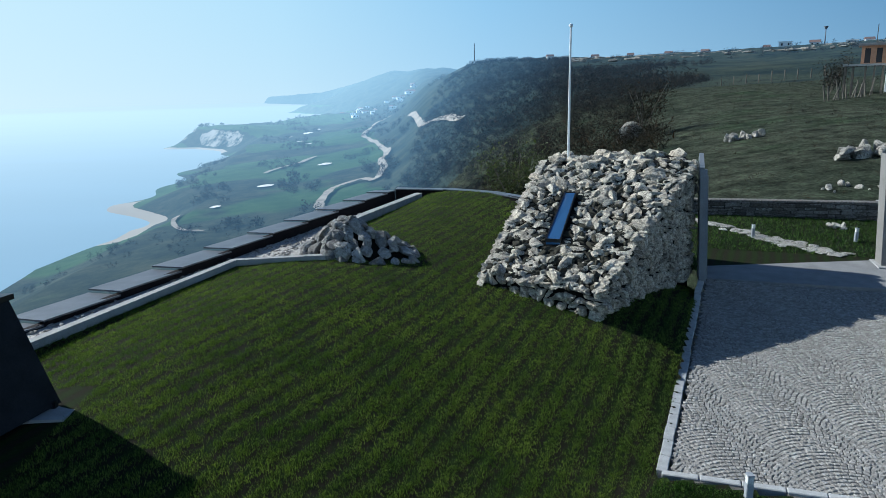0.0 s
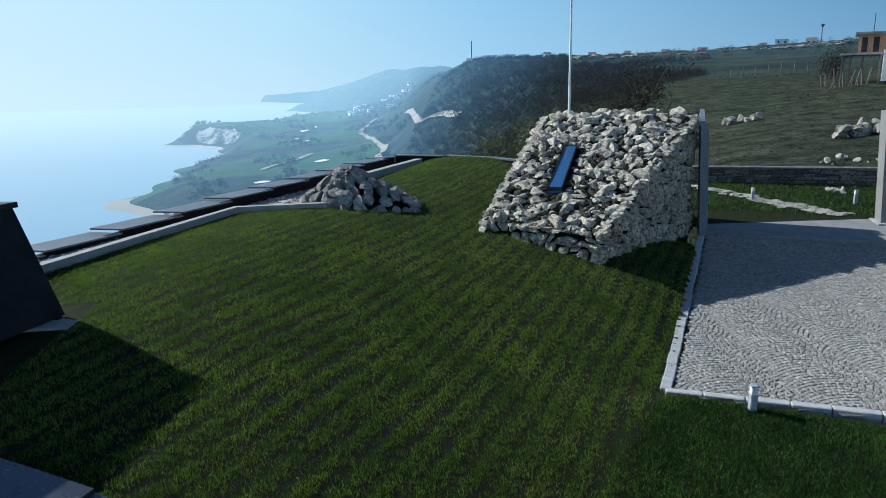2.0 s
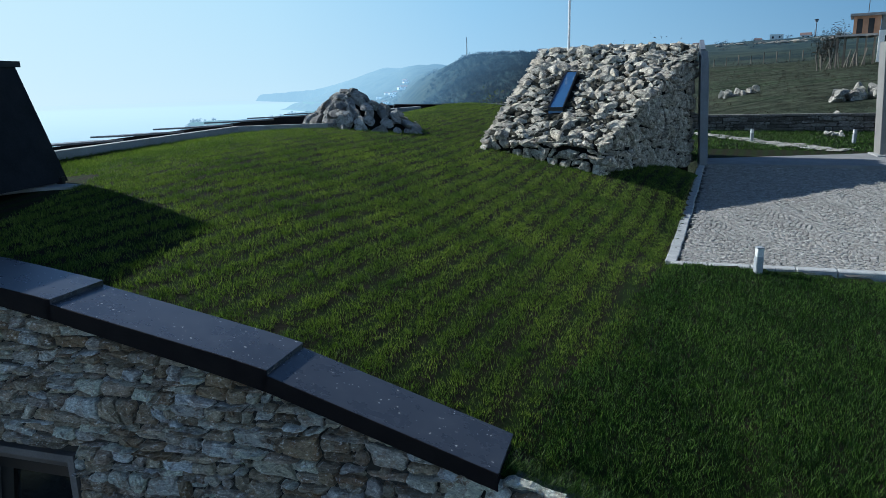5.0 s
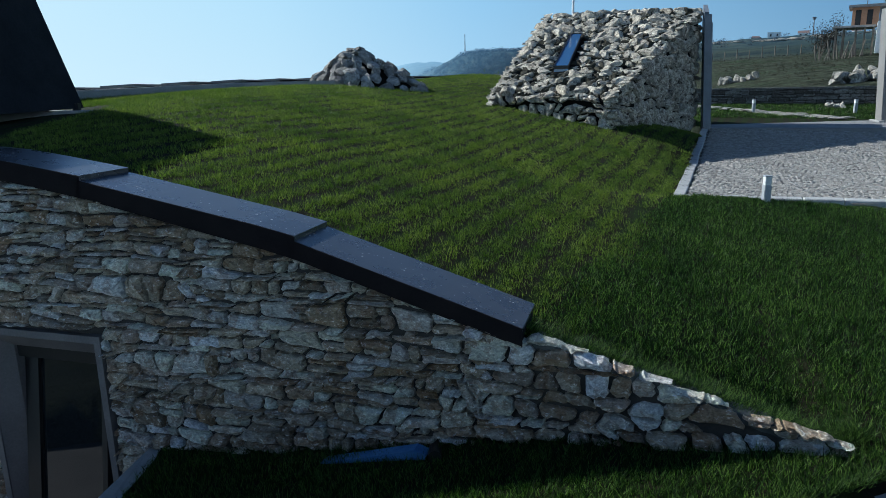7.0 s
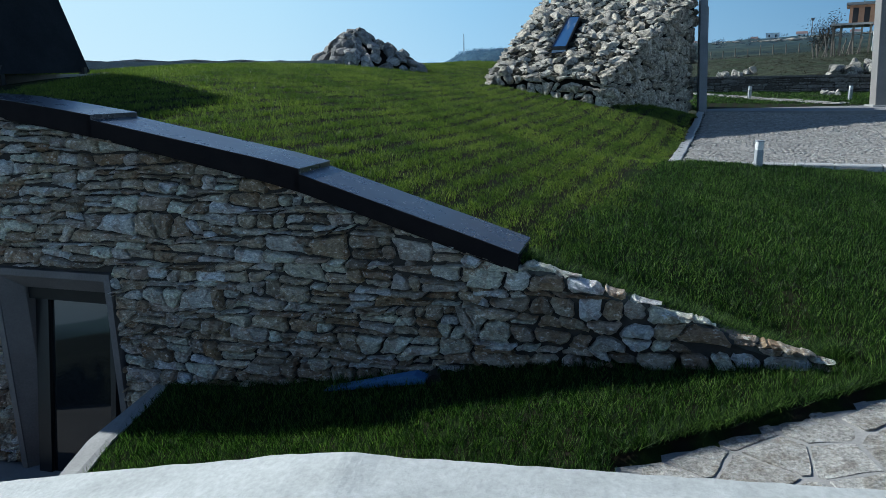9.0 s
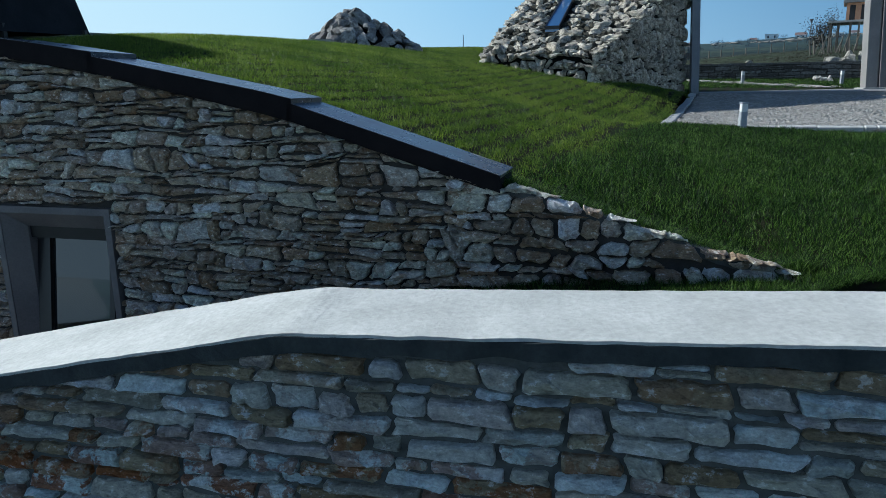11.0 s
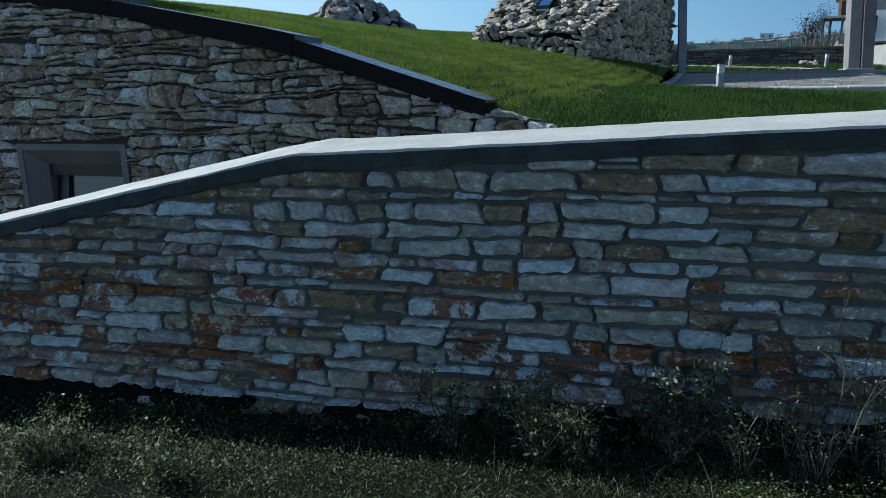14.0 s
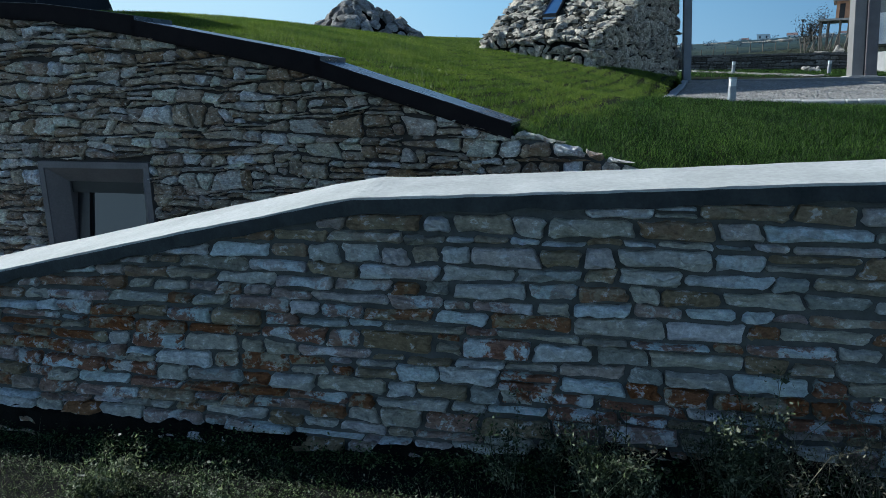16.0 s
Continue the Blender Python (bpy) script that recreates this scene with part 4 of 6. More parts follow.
for v in cap.verts:
    back = (v.co.xy - GW_O).dot(Vector((-GW_D.y, GW_D.x)))
    v.co.z += 0.035 * back * float(smooth01((-0.8 - (v.co.xy - GW_O).dot(GW_D)) / 0.6)) + 0.055 * back
    v.co += Vector((0, 0.012 * noise.noise(v.co * 11), 0.003 * noise.noise(v.co * 7)))
part("coping", cap, M_cap, garden_wall, "thick white cement coping")
stones = rubble(-4.3, 3.7, -0.12, lambda u: gw_top(u) - 0.012, lambda u: -0.15, random.Random(11), (0.056, 0.102), (0.13, 0.4), 0.0135, wave=0.02, slant=0.2, split=0.1, rough=0.012, chip=0.026, jit=0.01)
fitted_wall("stone", GW_O, GW_D, stones, M_garden, garden_wall, 12, 0.055, 0.02, 0.008, -0.04, 520, lambda u, z: abs(u + 0.2))
inner = rubble(-3.6, 4.3, -0.2, lambda u: gw_top(-u) - 0.012, lambda u: -0.15, random.Random(13), (0.07, 0.13), (0.14, 0.4), 0.019, wave=0.014)
fitted_wall("stone", wall_point(GW_O, GW_D, 0, -0.42, 0).xy, -GW_D, inner, M_garden, garden_wall, 14, 0.05, 0.012, 0.006, -0.04, 0)
# Dark bank along the wall, its near black colour standing for the foot's shade.
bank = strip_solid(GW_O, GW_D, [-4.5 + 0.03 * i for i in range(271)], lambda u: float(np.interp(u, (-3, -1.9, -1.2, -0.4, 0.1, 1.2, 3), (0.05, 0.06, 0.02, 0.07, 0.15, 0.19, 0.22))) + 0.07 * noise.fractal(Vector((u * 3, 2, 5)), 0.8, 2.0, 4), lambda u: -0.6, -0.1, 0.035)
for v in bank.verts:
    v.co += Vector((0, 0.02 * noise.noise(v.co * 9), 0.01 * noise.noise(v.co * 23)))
tagged(part("soil_bank", bank, M_nearblack), "near black soil bank at the garden wall's foot, shade put into its colour", "soil", kind="structure")

# ---------------------------------------------------------------- house wall with its window and coping
house_wall = thing("wall_house", "grey brown dry stone wall under the grass roof", "stone wall", "structure")


def hw_under(u):
    p = HW_O + HW_D * u
    return float(wall_top(p.x)) - (0.13 if p.x < 0.1 else 0.03)


U_END = 2.38
hus = [-9 + 0.2 * i for i in range(56)] + [2.2, U_END]
WIN = (-5.3, -3.86, 1.02)  # left, right along the wall, top
us_l, us_m, us_r = [u for u in hus if u < WIN[0]] + [WIN[0]], [WIN[0], -4.8, -4.3, WIN[1]], [WIN[1]] + [u for u in hus if u > WIN[1]]
us_t = [0.0] + [u for u in hus if u > 0.05]
us_r = [u for u in us_r if u < -0.05] + [0.0]
for us, foot, top, deep in ((us_l, -1.3, -0.01, -0.45), (us_m, None, -0.01, -0.45), (us_r, -1.3, -0.01, -0.45), (us_t, -1.3, -0.06, -0.18)):
    part("backing", strip_solid(HW_O, HW_D, us, lambda u: hw_under(u) + top, (lambda u: WIN[2]) if foot is None else (lambda u: foot), deep, -0.04), M_gap, house_wall)


stones = rubble(-8.6, -0.3, -1.2, lambda u: hw_under(u) + (0.03 if u > 0.0 else 0.0), lambda u: max(-1.2, float(lower_z(HW_O.x + HW_D.x * u, 3.8)) - 0.12) if u > -3.35 else -1.2, random.Random(21), (0.055, 0.13), (0.09, 0.38), 0.01, (WIN[0], WIN[1], WIN[2]), 0.06, 0.5, 0.34, 0.014, 0.05, 0.016)
stones += rubble(-0.3, 2.36, -0.1, lambda u: hw_under(u) + 0.03, lambda u: float(lower_z(HW_O.x + HW_D.x * u, 3.8)) - 0.12, random.Random(27), (0.085, 0.15), (0.14, 0.34), 0.014, (0, 0, -99), 0.05, 0.5, 0.22, 0.016, 0.085, 0.02)
fitted_wall("stone", HW_O, HW_D, stones, M_house, house_wall, 22, 0.095, 0.036, 0.016, -0.075, 640, lambda u, z: abs(u + 0.8) + 0.6 * abs(z - 1.2))
tail = strip_solid(HW_O, HW_D, [0.03 + 0.05 * i for i in range(45)], lambda u: hw_under(u) - 0.022 + 0.012 * noise.noise(Vector((u * 5, 1, 4))), lambda u: hw_under(u) - 0.1, -0.2, -0.03)
for v in tail.verts:
    v.co += Vector((0, 0.025 * noise.noise(v.co * 7), 0.012 * noise.noise(v.co * 12)))
part("tail_mortar", tail, M_mortar, house_wall, "rough cement strip along the wall's tail")

# metal coping slabs, each lapped over the next lower one
coping = thing("roof_coping", "grey metal coping slabs on a dark brown fascia following the roof's curve", "coping", "structure")
joints = [-8.7, -6.05, -3.86, -1.85, 0.03]
for k, (u0, u1) in enumerate(zip(joints, joints[1:])):
    n = 6
    uu = [u0 + (u1 - u0 + (0.05 if k < 3 else 0)) * i / n for i in range(n + 1)]

    def ztop(u, lift=0.0):
        return float(wall_top((HW_O + HW_D * u).x)) + lift
    slab = strip_solid(HW_O, HW_D, uu, lambda u: ztop(u, 0.012 + (0.042 if k < 3 else 0.0) * (u - u0) / (u1 - u0)), lambda u: ztop(u, -0.012 + (0.02 if k < 3 else 0.0) * (u - u0) / (u1 - u0)), -0.55, 0.06)
    part("slab", slab, M_metal, coping, "spotted grey metal slab")
    lip = strip_solid(HW_O, HW_D, uu, lambda u: ztop(u, 0.009 + (0.042 if k < 3 else 0.0) * (u - u0) / (u1 - u0)), lambda u: ztop(u, -0.13), 0.061, 0.068)
    part("lip", lip, M_fascia, coping, "dark folded front edge")
part("fascia", strip_solid(HW_O, HW_D, [-8.7 + 0.3 * i for i in range(30)] + [0.02], lambda u: float(wall_top((HW_O + HW_D * u).x)) - 0.014, lambda u: float(wall_top((HW_O + HW_D * u).x)) - 0.15, -0.53, 0.045), M_fascia, coping, "dark brown fascia")

# window: surround, inner reveal, black frame, glass
window = tagged(thing("window_1", "tall dark window in a brown grey surround set into the stone wall", "window", "structure"))


def frame_bar(name, u0, u1, z0, z1, out0, out1, mat):
    return part(name, strip_solid(HW_O, HW_D, [u0, u1], lambda u: z1, lambda u: z0, out0, out1), mat, window)


W0, W1, WT = WIN
frame_bar("lintel", W0, W1, WT - 0.07, WT, -0.3, 0.035, M_frame)
frame_bar("jamb", W0, W0 + 0.07, -1.2, WT - 0.07, -0.3, 0.035, M_frame)
frame_bar("jamb", W1 - 0.07, W1, -1.2, WT - 0.07, -0.3, 0.035, M_frame)
for nm, ring in (("reveal", [(W0 + 0.07, WT - 0.07), (W1 - 0.07, WT - 0.07), (W1 - 0.23, WT - 0.24), (W0 + 0.23, WT - 0.24)]), ("reveal", [(W0 + 0.07, -1.2), (W0 + 0.07, WT - 0.07), (W0 + 0.23, WT - 0.24), (W0 + 0.23, -1.2)]), ("reveal", [(W1 - 0.07, WT - 0.07), (W1 - 0.07, -1.2), (W1 - 0.23, -1.2), (W1 - 0.23, WT - 0.24)])):
    bm = bmesh.new()
    inner = (2, 3) if ring[0][1] == ring[1][1] else ((2, 3) if ring[0][1] < 0 else (2, 3))
    pts = [wall_point(HW_O, HW_D, u, (-0.14 if i in inner else 0.02), z) for i, (u, z) in enumerate(ring)]
    prism(bm, pts, wall_point(HW_O, HW_D, 0, -0.1, 0) - wall_point(HW_O, HW_D, 0, 0, 0))
    part(nm, bm, M_frame, window)
fr = (W0 + 0.23, W1 - 0.23, WT - 0.24)
frame_bar("black_frame", fr[0], fr[1], fr[2] - 0.13, fr[2], -0.24, -0.17, M_black)


def leaning(name, u0, u1, front, thick, mat, label=""):
    """An upright part of the sash, which leans out at its foot."""
    bm = bmesh.new()
    ring = [(u0, front, -1.2), (u1, front, -1.2), (u1, front - 0.29, fr[2] - 0.1), (u0, front - 0.29, fr[2] - 0.1)]
    prism(bm, [wall_point(HW_O, HW_D, u, out, z) for u, out, z in ring], wall_point(HW_O, HW_D, 0, -thick, 0) - wall_point(HW_O, HW_D, 0, 0, 0))
    part(name, bm, mat, window, label)


leaning("black_frame", fr[0], fr[0] + 0.16, 0.04, 0.08, M_black)
leaning("black_frame", fr[1] - 0.06, fr[1], 0.04, 0.08, M_black)
leaning("pane", fr[0] + 0.162, fr[1] - 0.062, 0.0, 0.02, M_glass, "glass pane tilted open at its foot")
# Added dark sheet behind the sash stands in for the unlit room.
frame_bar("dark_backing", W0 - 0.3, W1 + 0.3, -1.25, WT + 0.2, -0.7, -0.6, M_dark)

# sunk patio before the window, and the concrete edge of the lower lawn
patio = tagged(part("patio", block(-9, 1.4, -1.3, -3.3, 7.2, -1.2), M_slab), "sunk grey concrete patio before the window", "patio", kind="structure")
bm = bmesh.new()
prism(bm, [(-3.2, 4.78, -0.06), (-3.36, 4.78, -0.06), (-3.5, 3.7, -0.08), (-3.3, 1.2, -0.1), (-3.12, 1.2, -0.1), (-3.3, 3.7, -0.08)], (0, 0, -1.2))
tagged(part("lawn_edging", bm, M_concrete), "grey concrete edge of the lower lawn", "edging", kind="structure")
bm = bmesh.new()
prism(bm, [wall_point(HW_O, HW_D, -1.62, 0.1, 0.17), wall_point(HW_O, HW_D, -0.8, 0.1, 0.4), wall_point(HW_O, HW_D, -0.7, 0.1, 0.37), wall_point(HW_O, HW_D, -0.73, 0.1, 0.27)], wall_point(HW_O, HW_D, 0, 0.22, 0) - wall_point(HW_O, HW_D, 0, 0.1, 0))
tagged(part("membrane_sheet", bm, M_blue), "folded blue membrane sheet at the wall's foot", "membrane")

bm = bmesh.new()
bmesh.ops.create_cone(bm, cap_ends=True, segments=14, radius1=0.055, radius2=0.055, depth=0.3, matrix=Matrix.Translation(wall_point(HW_O, HW_D, -0.66, 0.1, 0.35)) @ Matrix.Rotation(radians(80), 4, "X"))
tagged(part("drain_pipe", bm, M_black), "short black drain pipe end at the stone wall's foot", "pipe")

# ---------------------------------------------------------------- dark clad roof hood on short legs
hood = thing("roof_hood", "dark slate clad hood with slanted sides on short steel legs", "roof hood")
bm = bmesh.new()
b = [(-5.8, 9.1, 2.98), (-6.75, 5.85, 2.9), (-10.1, 6.85, 2.9), (-10.1, 9.1, 2.98)]
tp = [(-6.26, 9.0, 4.6), (-7.08, 6.2, 4.6), (-9.8, 7.05, 4.6), (-9.8, 9.0, 4.6)]
vb, vt = [bm.verts.new(p) for p in b], [bm.verts.new(p) for p in tp]
bm.faces.new(vb), bm.faces.new(vt[::-1])
for i in range(4):
    bm.faces.new((vb[i], vt[i], vt[(i + 1) % 4], vb[(i + 1) % 4]))
part("cladding", bm, M_roof, hood)
part("cap", prism(bmesh.new(), [(-6.21, 9.06, 4.65), (-7.03, 6.14, 4.65), (-9.85, 7.0, 4.65), (-9.85, 9.06, 4.65)], (0, 0, -0.08)), M_black, hood, "black metal cap")
for x, y in ((-5.85, 9.0), (-6.27, 7.7), (-6.8, 6.05), (-9.5, 9.0), (-9.5, 6.9)):
    part("leg", block(x - 0.04, y - 0.04, 2.6, x + 0.04, y + 0.04, 3.05), M_black, hood)
tagged(part("hood_pad", block(-9.8, 8.6, 2.6, -5.5, 9.4, 2.95, 0.01), M_concrete), "pale concrete pad under the dark hood", "concrete pad")

# ---------------------------------------------------------------- sea side edge: upstand, gravel, fascia, parapet slabs
def ribbon(bm, pts, w, z0, z1):
    """A low wall along a plan line; w: width to the left of the way."""
    pts = [Vector(p) for p in pts]
    rows = []
    for i, p in enumerate(pts):
        d = ((pts[min(i + 1, len(pts) - 1)] - p).normalized() + (p - pts[max(i - 1, 0)]).normalized()).normalized()
        n = Vector((-d.y, d.x)) * w
        rows.append([bm.verts.new((*q, z)) for q, z in ((p.xy, z1(p)), (p.xy + n, z1(p)), (p.xy + n, z0(p)), (p.xy, z0(p)))])
    for a, c in zip(rows, rows[1:]):
        for i in range(4):
            bm.faces.new((a[i], a[(i + 1) % 4], c[(i + 1) % 4], c[i]))
    bm.faces.new(rows[0]), bm.faces.new(rows[-1])
    return bm


tagged(part("lawn_upstand", ribbon(bmesh.new(), [(-10.5, 3.6), (-9.0, 7.2), (-7.33, 11.0), (-5.42, 16.1), (-3.3, 16.42)], 0.2, lambda p: 2.4, lambda p: float(np.interp(p.y, (8, 11, 16, 17), (3.1, 3.22, 3.36, 3.4)))), M_concrete), "low pale concrete upstand between lawn and gravel", "upstand", kind="structure")
tagged(part("lawn_upstand", ribbon(bmesh.new(), [(-3.5, 19.4), (-3.0, 21.2), (-1.38, 25.9)], 0.26, lambda p: 2.6, lambda p: 3.5), M_concrete), "low pale concrete upstand beyond the stone mound", "upstand", kind="structure")
gravel_poly = [(-10.6, 3.6), (-9.0, 7.2), (-7.4, 11.1), (-5.5, 16.2), (-3.4, 16.6), (-3.4, 19.5), (-1.5, 26.0), (-2.2, 26.4), (-6.2, 17.2), (-8.2, 11.5), (-11.5, 3.6)]
tagged(height_sheet("gravel_bed", gravel_poly, lambda x, y: 3.16 + 0 * x, 0.2, M_gravel), "strip of pale gravel along the roof edge", "gravel", kind="structure")
rnd = random.Random(9)
peb = []
while len(peb) < 900:
    x, y = rnd.uniform(-9.5, -2), rnd.uniform(9, 26)
    if inside(gravel_poly, np.array([x]), np.array([y]))[0]:
        s = rnd.uniform(0.05, 0.1)
        peb.append(Matrix.Translation((x, y, 3.165)) @ Matrix.Rotation(rnd.uniform(0, 6), 4, "Z") @ Matrix.Diagonal((s * 1.3, s, s * 0.7, 1)))
gravel = thing("gravel", "loose pale gravel in the roof edge channel", "gravel", "stuff")
pieces("pebble", "lump", peb, M_gravel, gravel, 0, "pebbles")
parapet = thing("parapet", "dark parapet topped with grey overlapping metal slabs along the terrace edge", "parapet", "structure")


def parapet_z(y):
    """Top of the parapet, which rises with the terrace."""
    return float(np.interp(y, (3.6, 12.5, 18.2, 26.4), (3.0, 3.255, 3.42, 3.56)))


PAR = [Vector((-11.6, 3.6)), Vector((-7.75, 11.75)), Vector((-5.45, 18.2)), Vector((-2.45, 26.3))]
part("fascia", ribbon(bmesh.new(), PAR, 0.12, lambda p: 2.6, lambda p: parapet_z(p.y)), M_fascia, parapet, "dark inner face")
PAR2 = [Vector((-2.45, 26.45)), Vector((-0.9, 26.35)), Vector((1.1, 25.3)), Vector((2.6, 23.4))]
part("fascia", ribbon(bmesh.new(), PAR2, 0.12, lambda p: 2.6, lambda p: 3.55), M_fascia, parapet, "dark inner face")


def along(path, s):
    for a, c in zip(path, path[1:]):
        L = (c - a).length
        if s <= L or c is path[-1]:
            return a + (c - a) * (s / L), (c - a).normalized()
        s -= L


def slabs(path, step, total, w=0.86, tilt=0.03):
    s = 0.0
    while s < total - 0.2:
        e = min(s + step, total)
        (p, d), (q, d2) = along(path, s + 0.01), along(path, e)
        z = parapet_z((p.y + q.y) / 2) + 0.012
        n, n2 = Vector((-d.y, d.x)), Vector((-d2.y, d2.x))
        bm = bmesh.new()
        prism(bm, [(*(p - n * 0.04), z + 0.03), (*(q - n2 * 0.04), z), (*(q + n2 * w), z - tilt), (*(p + n * w), z + 0.03 - tilt)], (0, 0, -0.035))
        part("slab", bm, M_slabtop, parapet)
        s = e


slabs(PAR, 1.83, sum((c - a).length for a, c in zip(PAR, PAR[1:])))
slabs(PAR2, 1.9, sum((c - a).length for a, c in zip(PAR2, PAR2[1:])), 0.6)

# ---------------------------------------------------------------- shed of rubble with its skylight
shed = thing("stone_shed", "sloping shed clad in pale rubble stones with mossy gaps", "shed")
A, B, C, D = (Vector(p) for p in ((3.1, 14.75, 2.86), (0.62, 16.15, 2.98), (2.48, 20.25, 5.1), (6.68, 19.6, 5.18)))
C2, D2 = Vector((2.9, 22.2, 5.2)), Vector((7.0, 21.7, 5.25))


def roof_at(s, t):
    """s from the right edge to the left one, t up the slope."""
    return (A.lerp(B, s)).lerp(D.lerp(C, s), t)


bm = bmesh.new()
top = [A, B, C, C2, D2, D]
vt = [bm.verts.new(p - Vector((0, 0, 0.08))) for p in top]
vb = [bm.verts.new((p.x, p.y, 1.3)) for p in top]
for i in range(6):
    j = (i + 1) % 6
    bm.faces.new((vt[i], vt[j], vb[j], vb[i]))
bm.faces.new((vt[0], vt[1], vt[2], vt[5])), bm.faces.new((vt[5], vt[2], vt[3], vt[4])), bm.faces.new(vb)
# Core colour carries the deep shade of the gaps between the stones.
part("core", bm, M_nearblack, shed, "near black core, the shade of the gaps put into its colour")
rnd = random.Random(17)
SKY = [Vector(p) for p in ((2.17, 16.8, 3.52), (2.51, 16.69, 3.52), (3.19, 18.58, 4.41), (2.9, 18.62, 4.41))]
roof_m = []
nrm = (B - A).cross(D - A).normalized() * -1
nrm = nrm if nrm.z > 0 else -nrm
NT = 27
for it in range(NT):
    ns = int(11 + 7 * it / NT)
    for k in range(ns):
        s, t = (k + 0.5 + rnd.uniform(-0.36, 0.36)) / ns, (it + 0.5 + rnd.uniform(-0.45, 0.45)) / NT
        p = roof_at(s, t)
        e = SKY[3] - SKY[0]
        q = p - SKY[0]
        along_t = q.dot(e) / e.length_squared
        acr = (q - e * along_t).dot((SKY[1] - SKY[0]).normalized())
        if -0.07 < along_t < 1.06 and -0.17 < acr < 0.5:
            continue
        if rnd.random() < (0.42 if 0.08 < t < 0.34 else 0.14):
            continue
        z = rnd.uniform(0.17, 0.36)
        rot = nrm.to_track_quat("Z", "Y").to_matrix().to_4x4() @ Matrix.Rotation(rnd.uniform(0, 6.3), 4, "Z") @ Matrix.Rotation(rnd.uniform(-0.5, 0.5), 4, "X")
        roof_m.append(Matrix.Translation(p + nrm * rnd.uniform(-0.06, 0.03)) @ rot @ Matrix.Diagonal((z * rnd.uniform(1.0, 1.5), z * rnd.uniform(0.7, 1), z * rnd.uniform(0.36, 0.62), 1)))
for k in range(60):
    p = D.lerp(C, rnd.random()).lerp(D2.lerp(C2, rnd.random()), rnd.random())
    z = rnd.uniform(0.25, 0.42)
    roof_m.append(Matrix.Translation(p) @ Matrix.Rotation(rnd.uniform(0, 6.3), 4, "Z") @ Matrix.Diagonal((z * 1.2, z, z * 0.6, 1)))
pieces("roof_stone", "lump", roof_m, M_rubble, shed, 300, "roof_rubble", key=lambda m: m.translation.y)
fill, moss = [], []
for k in range(1300):
    s_, t_ = rnd.random(), rnd.random()
    p = roof_at(s_, t_)
    q = p - SKY[0]
    along_t = q.dot(e) / e.length_squared
    acr = (q - e * along_t).dot((SKY[1] - SKY[0]).normalized())
    if -0.05 < along_t < 1.04 and -0.08 < acr < 0.42:
        continue
    z = rnd.uniform(0.07, 0.17)
    m = Matrix.Translation(p - nrm * 0.03) @ nrm.to_track_quat("Z", "Y").to_matrix().to_4x4() @ Matrix.Rotation(rnd.uniform(0, 6.3), 4, "Z") @ Matrix.Diagonal((z * 1.5, z, z * 0.8, 1))
    (moss if k % 4 else fill).append(m)
pieces("roof_stone", "lump", fill, M_rubble, shed, 0, "roof_rubble")
pieces("moss", "lump", moss, M_earth, shed, 0, "roof_moss")


def clad(name, p, q, zp, zq, low, hr, lr, seed, limit, rest):
    """Upright rubble stones on a face from p to q under the line from zp to zq."""
    L = (q.xy - p.xy).length
    st = rubble(-0.02, L + 0.02, low, lambda u: zp + (zq - zp) * u / L + 0.03, lambda u: low, random.Random(seed), hr, lr, 0.034, wave=0.16, slant=0.4, split=0.2, rough=0.025, chip=0.09, jit=0.06)
    fitted_wall(name, p.xy, (q.xy - p.xy) / L, st, M_rubble, shed, seed, 0.17, 0.06, 0.035, -0.08, limit, lambda u, z: u, rest)


clad("wall_stone", A, D, A.z, D.z, 1.75, (0.22, 0.42), (0.12, 0.3), 31, 200, "wall_rubble")
clad("wall_stone", B, A, B.z - 0.05, A.z, 2.1, (0.2, 0.34), (0.18, 0.36), 32, 100, "wall_rubble")
clad("wall_stone", C, B, C.z, B.z - 0.05, 2.5, (0.2, 0.34), (0.2, 0.36), 33, 0, "wall_rubble")
skyl = part("skylight", prism(bmesh.new(), [p + Vector((0, 0, 0.1)) for p in SKY], (0, 0, -0.2)), M_skyglass, shed, "narrow blue reflecting roof window")
e = SKY[3] - SKY[0]
bm = bmesh.new()
up = Vector((0, 0, 0.07))
for p, q in ((SKY[0], SKY[1]), (SKY[1], SKY[2]), (SKY[2], SKY[3]), (SKY[3], SKY[0])):
    bar(bm, p + up, q + up, 0.03, 0.09)
part("skylight_frame", bm, M_black, skyl)

# ---------------------------------------------------------------- stone mound
mound = thing("stone_mound", "low heap of grey stones laid over an outlet in the lawn", "stone heap")
MO, PEAK = Vector((-2.5, 17.3)), Vector((-3.0, 17.3, 4.08))
rnd = random.Random(23)
mm = []
bm = bmesh.new()
def mound_at(a, t):
    """A place on the heap: t from the top to the foot, full and rounded in its upper half."""
    fx, fy = MO.x + 1.56 * math.cos(a), MO.y + 0.95 * math.sin(a)
    fz = float(lawn_z(fx, fy)) - 0.04
    return Vector((PEAK.x + (fx - PEAK.x) * t, PEAK.y + (fy - PEAK.y) * t, fz + (PEAK.z - fz) * (1 - max(t, 0.0) ** 1.3)))


